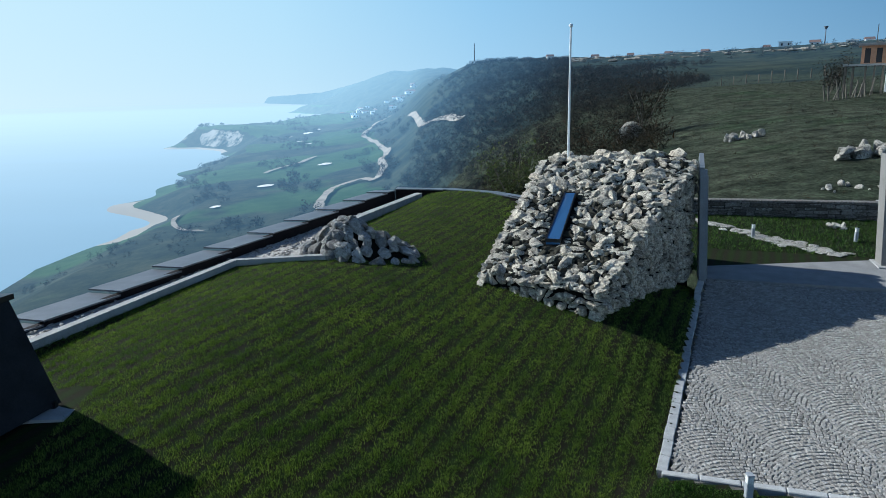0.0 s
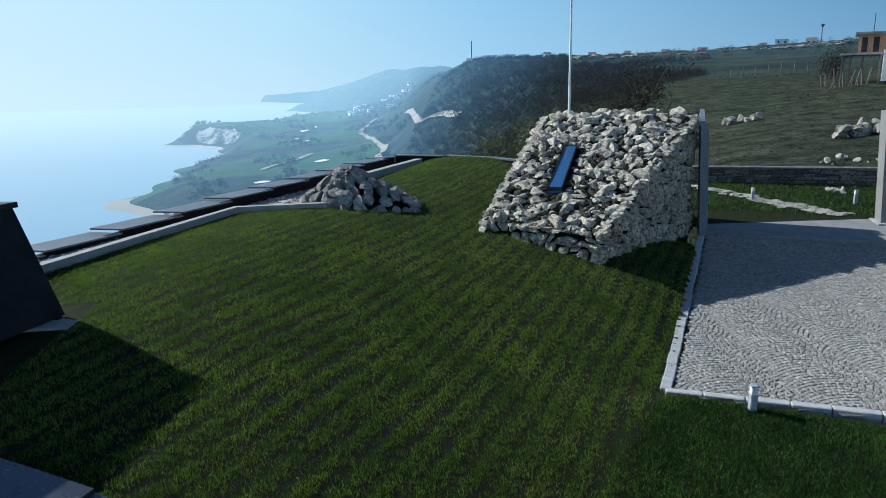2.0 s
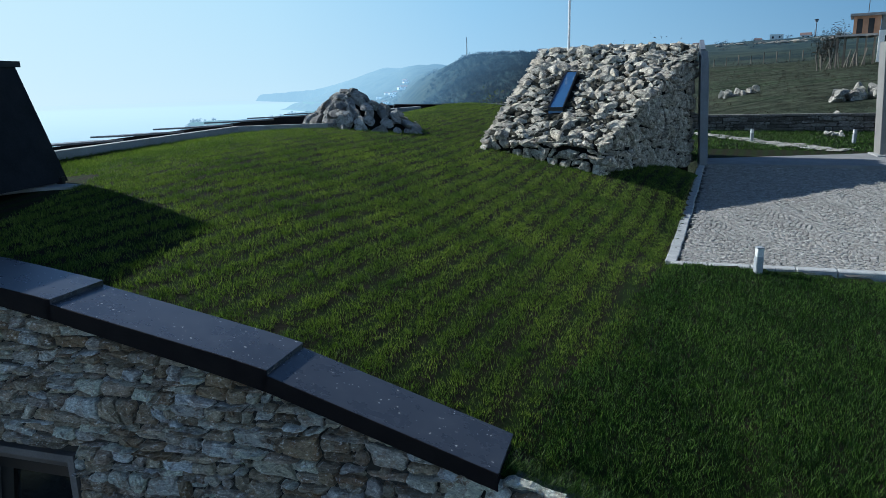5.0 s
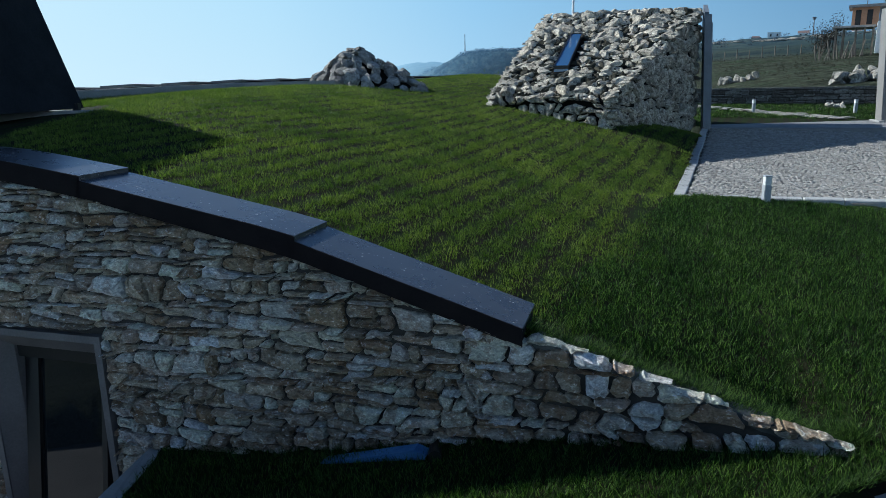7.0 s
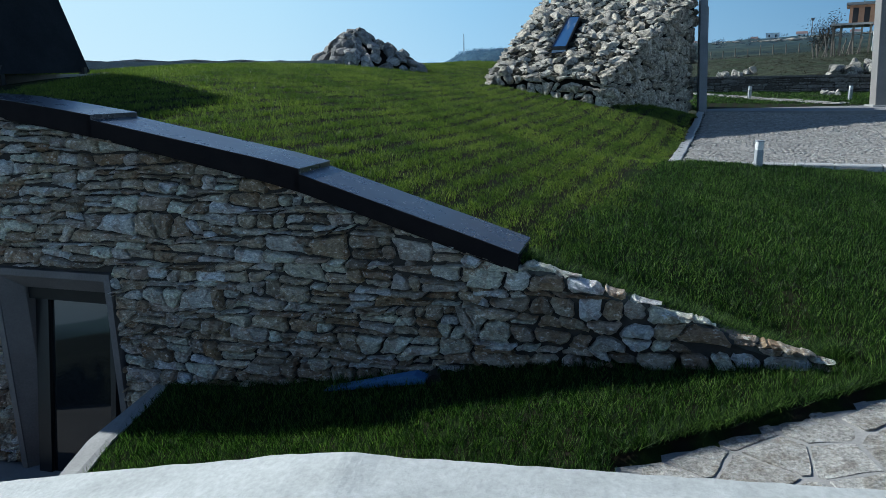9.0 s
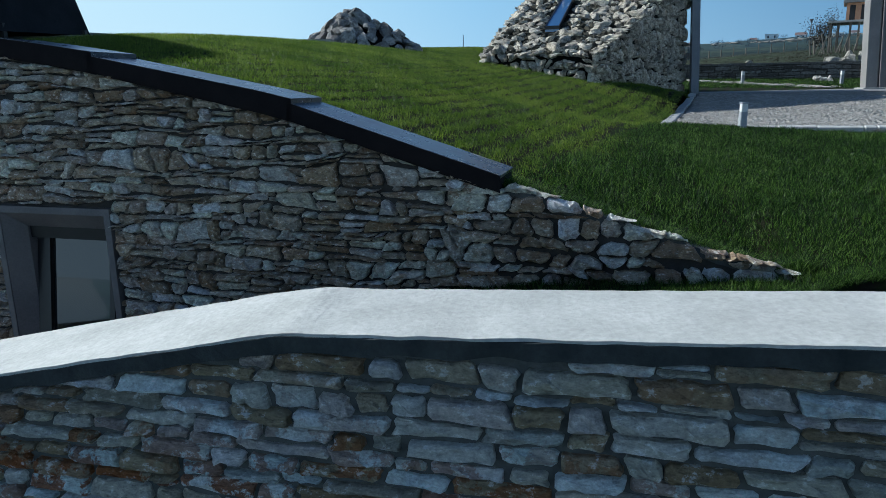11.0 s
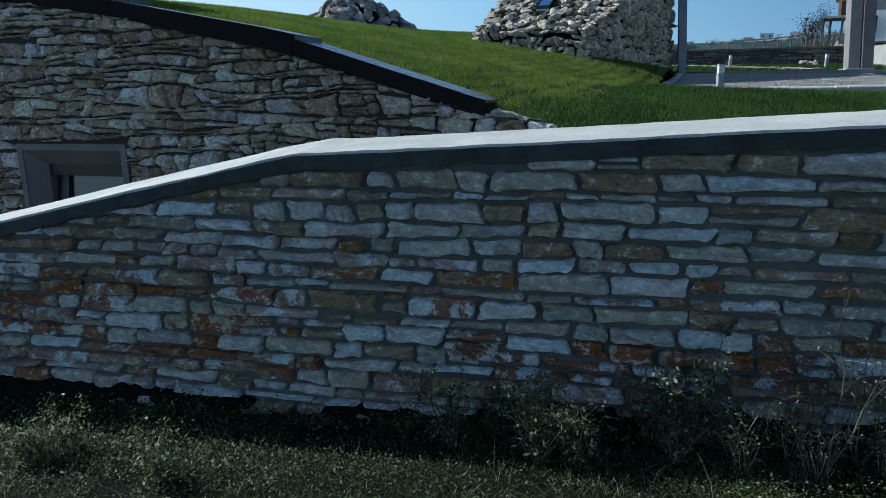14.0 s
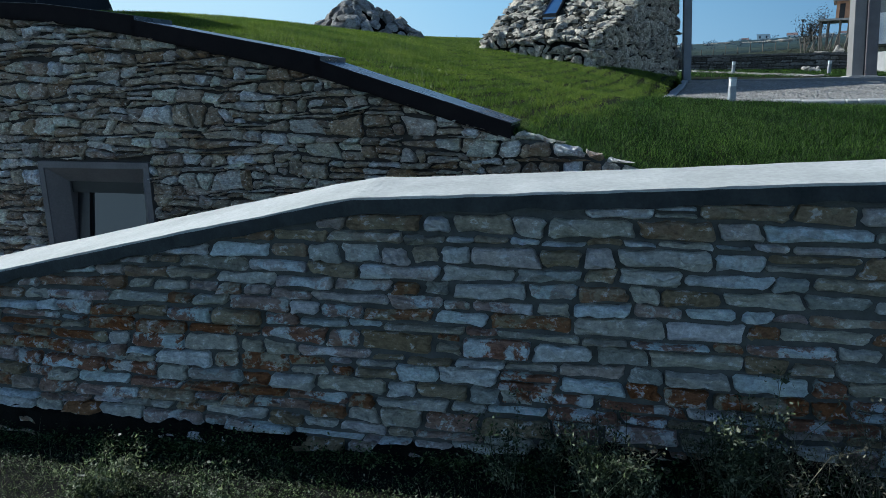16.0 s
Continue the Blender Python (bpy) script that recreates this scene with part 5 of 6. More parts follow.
rings = [[bm.verts.new(mound_at(k / 16 * 6.283, t) - Vector((0, 0, 0.12))) for k in range(16)] for t in (0.02, 0.3, 0.55, 0.8, 1.0)]
bm.faces.new(rings[0])
for ra, rb in zip(rings, rings[1:]):
    for k in range(16):
        bm.faces.new((ra[k], rb[k], rb[(k + 1) % 16], ra[(k + 1) % 16]))
# Near black under the heap, painted shade for the gaps.
part("core", bm, M_nearblack, mound)
for row, (t0, n) in enumerate(((0.04, 3), (0.22, 7), (0.4, 11), (0.58, 14), (0.76, 18), (0.94, 21))):
    for k in range(n):
        a, t = (k + rnd.uniform(-0.25, 0.25)) / n * 6.283 + row, t0 + rnd.uniform(-0.06, 0.06)
        p = mound_at(a, t)
        out = (mound_at(a, t + 0.05) - mound_at(a, max(t - 0.05, 0.0))).normalized()
        side = (mound_at(a + 0.1, t) - mound_at(a - 0.1, t)).normalized()
        nn = side.cross(out).normalized()
        nn = nn if nn.z > 0 else -nn
        z = rnd.uniform(0.26, 0.4)
        rot = Matrix((side, nn.cross(side), nn)).transposed().to_4x4()
        mm.append(Matrix.Translation(p - nn * rnd.uniform(-0.03, 0.06)) @ rot @ Matrix.Rotation(rnd.uniform(-0.5, 0.5), 4, "Z") @ Matrix.Rotation(rnd.uniform(-0.2, 0.2), 4, "X") @ Matrix.Diagonal((z, z * rnd.uniform(0.85, 1.4), z * 0.62, 1)))
M_backwall = stone_mat("dark_grey_walling", [(0.0, (0.1, 0.092, 0.08)), (0.5, (0.2, 0.188, 0.168)), (1.0, (0.3, 0.29, 0.265))], (0.08, 0.07, 0.055), 0.6)
M_heap = stone_mat("grey_heap_stone", [(0.0, (0.2, 0.19, 0.175)), (1.0, (0.44, 0.425, 0.39))], (0.09, 0.08, 0.066), 0.6, (0.65, 1.15), 0.8)
pieces("stone", "lump", mm, M_heap, mound, 300)

# ---------------------------------------------------------------- flagpole
pole = thing("flagpole", "thin white flagpole standing behind the stone shed", "flagpole", at=(3.34, 20.95, 0))
bm = bmesh.new()
bmesh.ops.create_cone(bm, cap_ends=True, segments=12, radius1=0.045, radius2=0.028, depth=6.0, matrix=Matrix.Translation((0, 0, 6.0)))
part("shaft", bm, M_polewhite, pole)
bm = bmesh.new()
bmesh.ops.create_uvsphere(bm, u_segments=12, v_segments=8, radius=0.06, matrix=Matrix.Translation((0, 0, 9.03)))
part("finial", bm, M_polewhite, pole)

# ---------------------------------------------------------------- gate
gate = thing("gate_portal", "blue grey steel gate portal standing open beside the stone shed", "gate")
GA, GD = Vector((6.8, 19.0)), Vector((1, -0.3)).normalized()
GN = Vector((-GD.y, GD.x))


def gate_block(name, u0, u1, v0, v1, z0, z1, mat, parent, label=""):
    bm = bmesh.new()
    prism(bm, [(*(GA + GD * u + GN * v), z1) for u, v in ((u0, v0), (u1, v0), (u1, v1), (u0, v1))], (0, 0, z0 - z1))
    for v in bm.verts:
        v.co += Vector((-0.03, 0.055, 0)) * (v.co.z - 1.7)
    bmesh.ops.bevel(bm, geom=list(bm.edges), offset=0.008, segments=1, affect="EDGES")
    return part(name, bm, mat, parent, label)


gate_block("post", 0.0, 0.2, 0.0, 0.14, 1.7, 5.0, M_steel, gate)
gate_block("post", 0.0, 0.12, 0.95, 1.1, 1.7, 5.25, M_steel, gate)
gate_block("side_panel", 0.02, 0.07, 0.14, 0.95, 1.75, 4.9, M_steel, gate)
bm = bmesh.new()
a3 = GA + GD * 0.06
lean = Vector((-0.1, 0.18))
bar(bm, (*(a3 + lean), 5.0), (*(a3 + lean + GN * 1.1), 5.3), 0.12, 0.12)
part("head_rail", bm, M_steel, gate)
gate_block("post", 0.14, 0.24, 0.3, 0.42, 1.7, 4.8, M_steel, gate)
pier = thing("gate_pier", "pale grey gate pier with a blue grey steel edge", "gate pier")
gate_block("panel", 5.2, 5.53, 2.7, 3.35, 1.7, 5.2, M_pillar, pier)
gate_block("steel_post", 5.55, 5.88, 2.6, 3.3, 1.7, 5.25, M_frame, pier)
gate_block("base_plate", 5.08, 5.88, 2.45, 3.5, 1.7, 1.93, M_concrete, pier)

# ---------------------------------------------------------------- threshold slab, yard, back wall
bm = bmesh.new()
prism(bm, [(7.0, 19.25, 1.86), (13.6, 17.25, 1.86), (14.6, 20.6, 1.9), (8.2, 22.4, 1.9)], (0, 0, -0.25))
tagged(part("threshold_slab", bm, M_slab), "smooth grey concrete slab across the gateway", "concrete slab", kind="structure")
back_wall = thing("wall_back", "low dry stone wall with a flat pale coping closing the yard", "stone wall", "structure")
BO, BE = Vector((8.2, 27.33)), Vector((17.2, 25.19))
BD = (BE - BO).normalized()
BL = (BE - BO).length
part("core", strip_solid(BO, BD, [0, BL], lambda u: 2.82, lambda u: 1.6, -0.4, -0.03), M_gap, back_wall)
part("coping", strip_solid(BO, BD, [0, BL], lambda u: 2.89, lambda u: 2.82, -0.43, 0.03), M_backwall, back_wall)
rnd = random.Random(41)
st = courses(0, BL, 1.85, lambda u: 2.82, lambda u: 1.8, rnd, (0.1, 0.16), (0.2, 0.5), 0.02)
pieces("stone", "face", [wall_matrix(BO, BD, u, z, w, h, 0.06, -0.035) for u, z, w, h in st], M_backwall, back_wall, 300)
side_wall = thing("wall_side", "pale grey flank of the yard wall's return", "wall", "structure")
bm = bmesh.new()
bar(bm, (16.3, 26.7, 2.2), (15.2, 20.5, 2.2), 0.3, 1.2)
part("core", bm, M_concrete, side_wall)

# ---------------------------------------------------------------- paved forecourt and kerbs
pave = thing("pavement", "forecourt of grey granite setts laid in arcs", "pavement", "structure")
bed = height_sheet("bed", [(p[0] + 0.05, p[1]) for p in PAVE], lambda x, y: pave_z(y) - 0.006, 0.2, M_joint)
bed.parent = pave
rnd = random.Random(51)
sv, sf, sett_m = [], [], []
X0, W, R = 2.0, 1.5, 0.98
for col in range(9):
    cx = X0 + col * W + W / 2
    k = 0
    while k < 160:
        y0 = 5.2 + k * 0.098
        a = -0.86
        while a < 0.86:
            w = rnd.uniform(0.085, 0.115)
            x, y = cx + R * math.sin(a + w / 2 / R), y0 + R * math.cos(a + w / 2 / R)
            sett_m.append((x, y, -(a + w / 2 / R), w))
            a += w / R
        k += 1
xy = np.array([(s[0], s[1]) for s in sett_m])
kxl = 3.12 + (xy[:, 1] - 9.66) * 0.405
keep = inside(PAVE, xy[:, 0], xy[:, 1]) & (xy[:, 0] > kxl + 0.12) & (xy[:, 1] > np.interp(xy[:, 0], (3.1, 5.9, 14.5), (9.56, 8.72, 6.8)) + 0.1)
sett_m = [s for s, k in zip(sett_m, keep) if k]
TOPS = np.array([(-0.5, -0.5, -0.6), (0.5, -0.5, -0.6), (0.5, 0.5, -0.6), (-0.5, 0.5, -0.6), (-0.5, -0.5, 0.1), (0.5, -0.5, 0.1), (0.5, 0.5, 0.1), (-0.5, 0.5, 0.1), (-0.36, -0.36, 0.34), (0.36, -0.36, 0.34), (0.36, 0.36, 0.34), (-0.36, 0.36, 0.34)])
QUAD = [(0, 1, 5), (0, 5, 4), (1, 2, 6), (1, 6, 5), (2, 3, 7), (2, 7, 6), (3, 0, 4), (3, 4, 7), (4, 5, 9), (4, 9, 8), (5, 6, 10), (5, 10, 9), (6, 7, 11), (6, 11, 10), (7, 4, 8), (7, 8, 11), (8, 9, 10), (8, 10, 11)]
sett_shapes = [TOPS + np.where(np.abs(TOPS) < 0.55, rs.uniform(-0.06, 0.06, TOPS.shape), 0) for _ in range(8)]
sett_meshes = [fast_mesh("sett", s, np.array(QUAD), M_setts) for s in sett_shapes]
sett_m.sort(key=lambda s: s[1] + 0.25 * abs(s[0] - 5))
for n, (x, y, a, w) in enumerate(sett_m):
    m = Matrix.Translation((x, y, float(pave_z(y)) + rnd.uniform(-0.006, 0.004))) @ Matrix.Rotation(a, 4, "Z") @ Matrix.Rotation(rnd.uniform(-0.05, 0.05), 4, "X") @ Matrix.Diagonal((w - 0.012, 0.086, 0.05, 1))
    if n < 300:
        ob = new("sett", sett_meshes[n % 8])
        ob.parent = pave
        ob.matrix_local = m
    else:
        q = np.array(m)
        sf.append(np.array(QUAD) + 12 * len(sv))
        sv.append(sett_shapes[n % 8] @ q[:3, :3].T + q[:3, 3])
ob = new("setts", fast_mesh("setts", np.concatenate(sv), np.concatenate(sf), M_setts))
ob.parent = pave
tagged(ob, kind="stuff")
kerb = thing("kerb", "row of pale kerb stones between lawn and setts", "kerb", "structure")
rnd = random.Random(61)


def kerb_row(p, q, step, w):
    p, q = Vector(p), Vector(q)
    d = (q - p).normalized()
    n = Vector((-d.y, d.x))
    s, L = 0.0, (q - p).length
    while s < L - 0.1:
        l = min(step * rnd.uniform(0.85, 1.15), L - s)
        c = p + d * (s + 0.008)
        e = p + d * (s + l - 0.008)
        j = rnd.uniform(-0.012, 0.012)
        bm = bmesh.new()
        zc, ze = float(pave_z(c.y)) + 0.035 + j / 2, float(pave_z(e.y)) + 0.035 + j / 2
        prism(bm, [(*(c + n * j), zc), (*(e + n * j), ze), (*(e + n * (w + j)), ze + 0.02), (*(c + n * (w + j)), zc + 0.02)], (0, 0, -0.4))
        bmesh.ops.bevel(bm, geom=list(bm.edges), offset=0.012, segments=1, affect="EDGES")
        part("kerb_stone", bm, M_kerb, kerb)
        s += l


kerb_row((3.18, 9.64), (7.0, 19.15), 0.5, 0.17)
kerb_row((14.5, 6.83), (5.9, 8.75), 0.6, -0.11)
kerb_row((5.9, 8.75), (3.0, 9.62), 0.6, -0.11)

# ---------------------------------------------------------------- bollard lamps
bol = thing("bollard_lamp", "short grey bollard lamp with a pale slanted head in the lawn", "bollard lamp", group="garden lamps", at=(4.13, 8.94, 1.36))
part("post", block(-0.05, -0.05, 0, 0.05, 0.05, 0.34, 0.008), M_bolgrey, bol)
bol_lens = part("lens", block(-0.046, -0.046, 0.34, 0.046, 0.046, 0.46, 0.006), M_lens, bol, "frosted pale lamp head")
part("cap", block(-0.052, -0.052, 0.46, 0.052, 0.052, 0.48, 0.004), M_bolgrey, bol_lens)
copy_thing(bol, pose(10.2, 23.6, 2.06))
copy_thing(bol, pose(13.35, 22.9, 2.02))

# ---------------------------------------------------------------- yard: stone path, heap of stones
def lay(name, label, category, places, mat, limit=300):
    ob = thing(name, label, category)
    pieces("stone", "lump", places, mat, ob, limit)
    return ob


rnd = random.Random(71)
pm = []
for (p, q) in (((9.0, 26.2), (10.0, 24.6)), ((10.0, 24.6), (10.9, 22.9)), ((10.9, 22.9), (12.2, 21.3))):
    for k in range(26):
        f = rnd.random()
        x, y = p[0] + (q[0] - p[0]) * f + rnd.uniform(-0.3, 0.3), p[1] + (q[1] - p[1]) * f + rnd.uniform(-0.2, 0.2)
        z = rnd.uniform(0.25, 0.45)
        pm.append(Matrix.Translation((x, y, 1.86 + 0.065 * (y - 20))) @ Matrix.Rotation(rnd.uniform(0, 6), 4, "Z") @ Matrix.Diagonal((z * 1.2, z, 0.07, 1)))
tagged(lay("yard_path", "winding path of white flat stones in the yard lawn", "stone path", pm, M_white), kind="structure")
pm = [Matrix.Translation((13.6 + rnd.uniform(-0.3, 0.3), 24.6 + rnd.uniform(-0.2, 0.2), 2.16 + rnd.uniform(0, 0.1))) @ Matrix.Rotation(rnd.uniform(0, 6), 4, "Z") @ Matrix.Diagonal((rnd.uniform(0.14, 0.3), rnd.uniform(0.12, 0.22), 0.16, 1)) for _ in range(9)]
lay("stone_heap", "small heap of white stones on the yard lawn", "stone heap", pm, M_white)

# flagstones by the garden wall's back
def cell(c, others):
    """The patch of ground nearer to c than to any other centre."""
    ring = [c + Vector(d) for d in ((-0.35, -0.35), (0.35, -0.35), (0.35, 0.35), (-0.35, 0.35))]
    for o in others:
        n, mid = o - c, (o + c) / 2
        if not 0 < n.length < 0.9:
            continue
        res = []
        for p, q in zip(ring, ring[1:] + ring[:1]):
            a, b = (p - mid).dot(n), (q - mid).dot(n)
            if a <= 0:
                res.append(p)
            if a * b < 0:
                res.append(p + (q - p) * (a / (a - b)))
        ring = res
    return ring


flags = thing("flagstone_path", "crazy paving of white flat stones sunk in pale grout", "stone path", "structure")
grout = height_sheet("grout", FLAG, lambda x, y: np.interp(x, (-3.3, -2.0, -0.9, 0.35, 1.5, 2.8, 6), (-0.12, 0.05, 0.28, 0.5, 0.6, 0.72, 0.85)) + 0.03 * (y - 3) - 0.085, 0.04, M_grout)
grout.parent = flags
centres = []
for _ in range(4000):
    c = Vector((rnd.uniform(0.4, 4.9), rnd.uniform(1.3, 3.0)))
    if inside(FLAG, np.array([c.x]), np.array([c.y]))[0] and all((c - o).length > 0.27 for o in centres):
        centres.append(c)
for c in centres:
    ring = []
    rim = cell(c, centres)
    for p, q in zip(rim, rim[1:] + rim[:1]):
        for f in (0.0, 0.35, 0.7):
            w = p.lerp(q, f)
            ring.append(c + (w - c) * (0.9 + 0.08 * noise.noise(Vector((w.x * 9, w.y * 9, 2)))))
    z = float(np.interp(c.x, (0.35, 1.5, 2.8, 6), (0.5, 0.6, 0.72, 0.85))) + 0.03 * (c.y - 3) - 0.079 + rnd.uniform(-0.004, 0.006)
    tx, ty = 0.085 + rnd.uniform(-0.02, 0.02), 0.03 + rnd.uniform(-0.02, 0.02)
    ring = [p for p in ring if inside(FLAG, np.array([p.x]), np.array([p.y]))[0]]
    if len(ring) > 4:
        bm = bmesh.new()
        prism(bm, [(p.x, p.y, z + tx * (p.x - c.x) + ty * (p.y - c.y)) for p in ring], (0, 0, -0.05))
        part("flagstone", bm, M_white, flags)


def land_z(x, y):
    r = math.hypot(x, y)
    b = noise.fractal(Vector((x, y, 0)) * (1 / 90), 0.9, 2.1, 6)
    z = float(ground_z(x, y)[0])
    return z + b * float(smooth01((r - 40) / 250)) * 4.0 * min(max(r / 700, 0.3), 1.6) * float(smooth01((z + 48) / 14))


# ---------------------------------------------------------------- rocks of the field
def rocks(name, label, x, y, parts_, seed, spread, size):
    r = random.Random(seed)
    ms = []
    for _ in range(parts_):
        px, py = x + r.uniform(-spread, spread), y + r.uniform(-spread, spread) * 0.3
        k = size * r.uniform(0.25, 0.8)
        ms.append(Matrix.Translation((px, py, land_z(px, py) + k * r.uniform(0.1, 0.75))) @ Matrix.Rotation(r.uniform(0, 6), 4, "Z") @ Matrix.Rotation(r.uniform(-0.5, 0.5), 4, "X") @ Matrix.Diagonal((k * 1.3, k, k * 1.1, 1)))
    return lay(name, label, "rock", ms, M_rock)


rocks("rock_outcrop", "long pale limestone outcrop in the dry field", 22.6, 55.3, 26, 1, 1.3, 0.75)
rocks("rock_outcrop", "jagged heap of pale limestone boulders in the dry field", 23.9, 41.0, 48, 2, 1.7, 0.85)
rocks("rock_outcrop", "low pale boulders at the edge of the scrub", 15.6, 52.0, 8, 3, 1.2, 0.7)
rocks("rock_outcrop", "steep pale rock among the brown scrub", 17.8, 74.0, 8, 4, 0.8, 1.8)
rocks("rock_outcrop", "flat pale stones beyond the yard wall", 20.0, 33.0, 12, 5, 2.5, 0.35)
rnd = random.Random(75)
pm = []
for k in range(240):
    f = rnd.random()
    a, r = radians(5 + 27 * f), rnd.uniform(470, 640)
    x, y = r * math.sin(a), r * math.cos(a)
    w = rnd.uniform(1.2, 5)
    pm.append(Matrix.Translation((x, y, float(ground_z(x, y)[0]) + 0.3)) @ Matrix.Rotation(rnd.uniform(-0.4, 0.4), 4, "Z") @ Matrix.Diagonal((w * 1.6, w, rnd.uniform(0.6, 1.8), 1)))
ridge = thing("ridge_rocks", "band of pale rock along the plateau's edge", "rocks", "stuff")
pieces("rock", "lump", pm, M_rock, ridge, 0, "rocks")


# ---------------------------------------------------------------- far buildings, masts, fences
def house(name, label, x, y, w, d, h, turn, roof, wall):
    ob = thing(name, label, "house", at=(x, y, float(ground_z(x, y)[0]) - 0.4))
    ob.rotation_euler[2] = turn
    body = part("wall", block(-w / 2, -d / 2, 0, w / 2, d / 2, h), wall, ob)
    bm = bmesh.new()
    if roof:
        prism(bm, [(-w / 2 - 0.4, -d / 2 - 0.4, h), (-w / 2 - 0.4, d / 2 + 0.4, h), (-w / 2 - 0.4, 0, h + 1.8)], (w + 0.8, 0, 0))
    else:
        block(-w / 2 - 0.3, -d / 2 - 0.3, h, w / 2 + 0.3, d / 2 + 0.3, h + 0.4, 0, bm)
    part("roof", bm, M_farroof if roof else M_farwall, ob)
    for k in range(2):
        u = -w / 2 + (k + 0.5) * w / 2
        part("window", block(u - 0.5, -d / 2 - 0.05, h * 0.45, u + 0.5, -d / 2 + 0.1, h * 0.8), M_dark, body)
    return ob


rnd = random.Random(81)
for a, r, w, h, roof in ((24.4, 560, 17, 8, 0), (26.3, 560, 13, 5, 1), (23.2, 600, 9, 4, 1), (28.6, 600, 16, 5, 0), (29.6, 620, 12, 5, 1), (16.4, 640, 12, 4, 1), (13.6, 640, 10, 4, 1), (10.9, 650, 12, 4, 1), (8.6, 650, 14, 6, 0), (7.4, 640, 12, 6, 1), (5.6, 620, 14, 5, 0), (4.4, 600, 20, 5, 0), (2.9, 590, 22, 5, 0), (1.6, 580, 24, 4, 0), (19.0, 640, 12, 4, 1), (20.8, 640, 10, 4, 0)):
    x, y = r * math.sin(radians(a)), r * math.cos(radians(a))
    house("far_house", "small pale house on the plateau's skyline", x, y, w * 0.5, 5, h * 0.55, -radians(a) + rnd.uniform(-0.3, 0.3), roof, M_farwall)
for k in range(26):
    a, r = radians(rnd.uniform(-9.5, -3.5)), rnd.uniform(900, 1350)
    x, y = r * math.sin(a), r * math.cos(a)
    house("village_house", "far pale village house on the hazy coast", x, y, rnd.uniform(5, 10), 6, rnd.uniform(2.2, 4), rnd.uniform(-0.6, 0.6), k % 2, M_farwall)


def mast(name, label, a, r, h, w, cup=0.0):
    x, y = r * math.sin(radians(a)), r * math.cos(radians(a))
    ob = thing(name, label, "mast", at=(x, y, float(ground_z(x, y)[0]) - 0.5))
    bm = bmesh.new()
    bmesh.ops.create_cone(bm, cap_ends=True, segments=8, radius1=w, radius2=w * 0.5, depth=h, matrix=Matrix.Translation((0, 0, h / 2)))
    part("shaft", bm, M_steel, ob)
    if cup:
        bm = bmesh.new()
        bmesh.ops.create_cone(bm, cap_ends=True, segments=14, radius1=cup * 0.45, radius2=cup, depth=cup * 1.3, matrix=Matrix.Translation((0, 0, h)))
        part("tank", bm, M_steel, ob)
    return ob


mast("radio_mast", "thin radio mast on the far plateau", 1.4, 580, 17, 0.5)
mast("water_tower", "water tower with a cup shaped tank on the skyline", 26.9, 560, 12, 0.5, 1.5)
mast("lattice_mast", "thin lattice mast on the skyline", 31.2, 560, 15, 0.6)
mast("power_pole", "thin power pole on the skyline", 32.6, 420, 14, 0.3)
mast("power_pole", "thin power pole on the skyline", 33.0, 430, 16, 0.3)

# unfinished house on stilts, with its white neighbour
UH = Vector((49.5, 86.0))
gz = float(ground_z(UH.x, UH.y)[0])
unf = thing("unfinished_house", "unfinished brick house with a concrete terrace on timber stilts", "house", at=(UH.x, UH.y, 0))
unf.rotation_euler[2] = radians(-30)
brick = part("brick_wall", block(-1.2, 0, 9.3, 1.6, 4, 11.4), M_brick, unf, "raw orange brick wall")
part("roof", block(-1.6, -0.6, 11.4, 5.6, 5, 11.7), M_slab, unf)
part("side_wall", block(1.7, 0.2, 7, 5.4, 4.5, 11.4), M_slab, unf)
part("terrace", block(-3.0, -1.6, 9.05, 1.4, 4, 9.28), M_concrete, unf)
for u in (-0.55, 0.65):
    part("opening", block(u - 0.3, -0.06, 9.4, u + 0.3, 0.3, 11.1), M_dark, brick)
for u in (-2.7, -1.9, -0.6, 0.3, 1.2):
    part("stilt", block(u - 0.1, -1.4, gz - 1.5, u + 0.1, -1.2, 9.05), M_wood, unf)
    part("stilt", block(u - 0.1, 2.4, gz - 1.5, u + 0.1, 2.6, 9.05), M_wood, unf)
for u in (0.2, 2.0):
    part("rebar_mast", block(u, 1, 11.7, u + 0.08, 1.08, 13.9), M_wood, unf)
wh = thing("white_house", "white house wall with a dark window opening", "house", at=(UH.x, UH.y, 0))
wh.rotation_euler[2] = radians(-30)
whw = part("wall", block(1.5, -3.5, 6.0, 9, -0.5, 9.5), M_wall_white, wh)
part("window", block(2.1, -3.56, 6.9, 3.0, -3.2, 8.9), M_dark, whw)

rnd = random.Random(91)
fence = thing("field_fence", "row of weathered fence posts across the dry field", "fence")
for k in range(9):
    a, r = radians(20.3 + k * 0.85), 150 + 2 * k
    x, y = r * math.sin(a), r * math.cos(a)
    z = float(ground_z(x, y)[0])
    part("post", block(x - 0.08, y - 0.08, z - 0.2, x + 0.08, y + 0.08, z + rnd.uniform(1.5, 2.1)), M_wood, fence)
fence2 = thing("broken_fence", "leaning timber fence by the unfinished house", "fence")
for k in range(13):
    a, r = radians(27.3 + k * 0.22), 92 + k * 0.3
    x, y = r * math.sin(a), r * math.cos(a)
    z = float(ground_z(x, y)[0])
    bm = bmesh.new()
    bar(bm, (x, y, z - 0.2), (x + rnd.uniform(-0.7, 0.7), y, z + rnd.uniform(1.1, 2.3)), 0.1, 0.1)
    part("post", bm, M_wood, fence2)


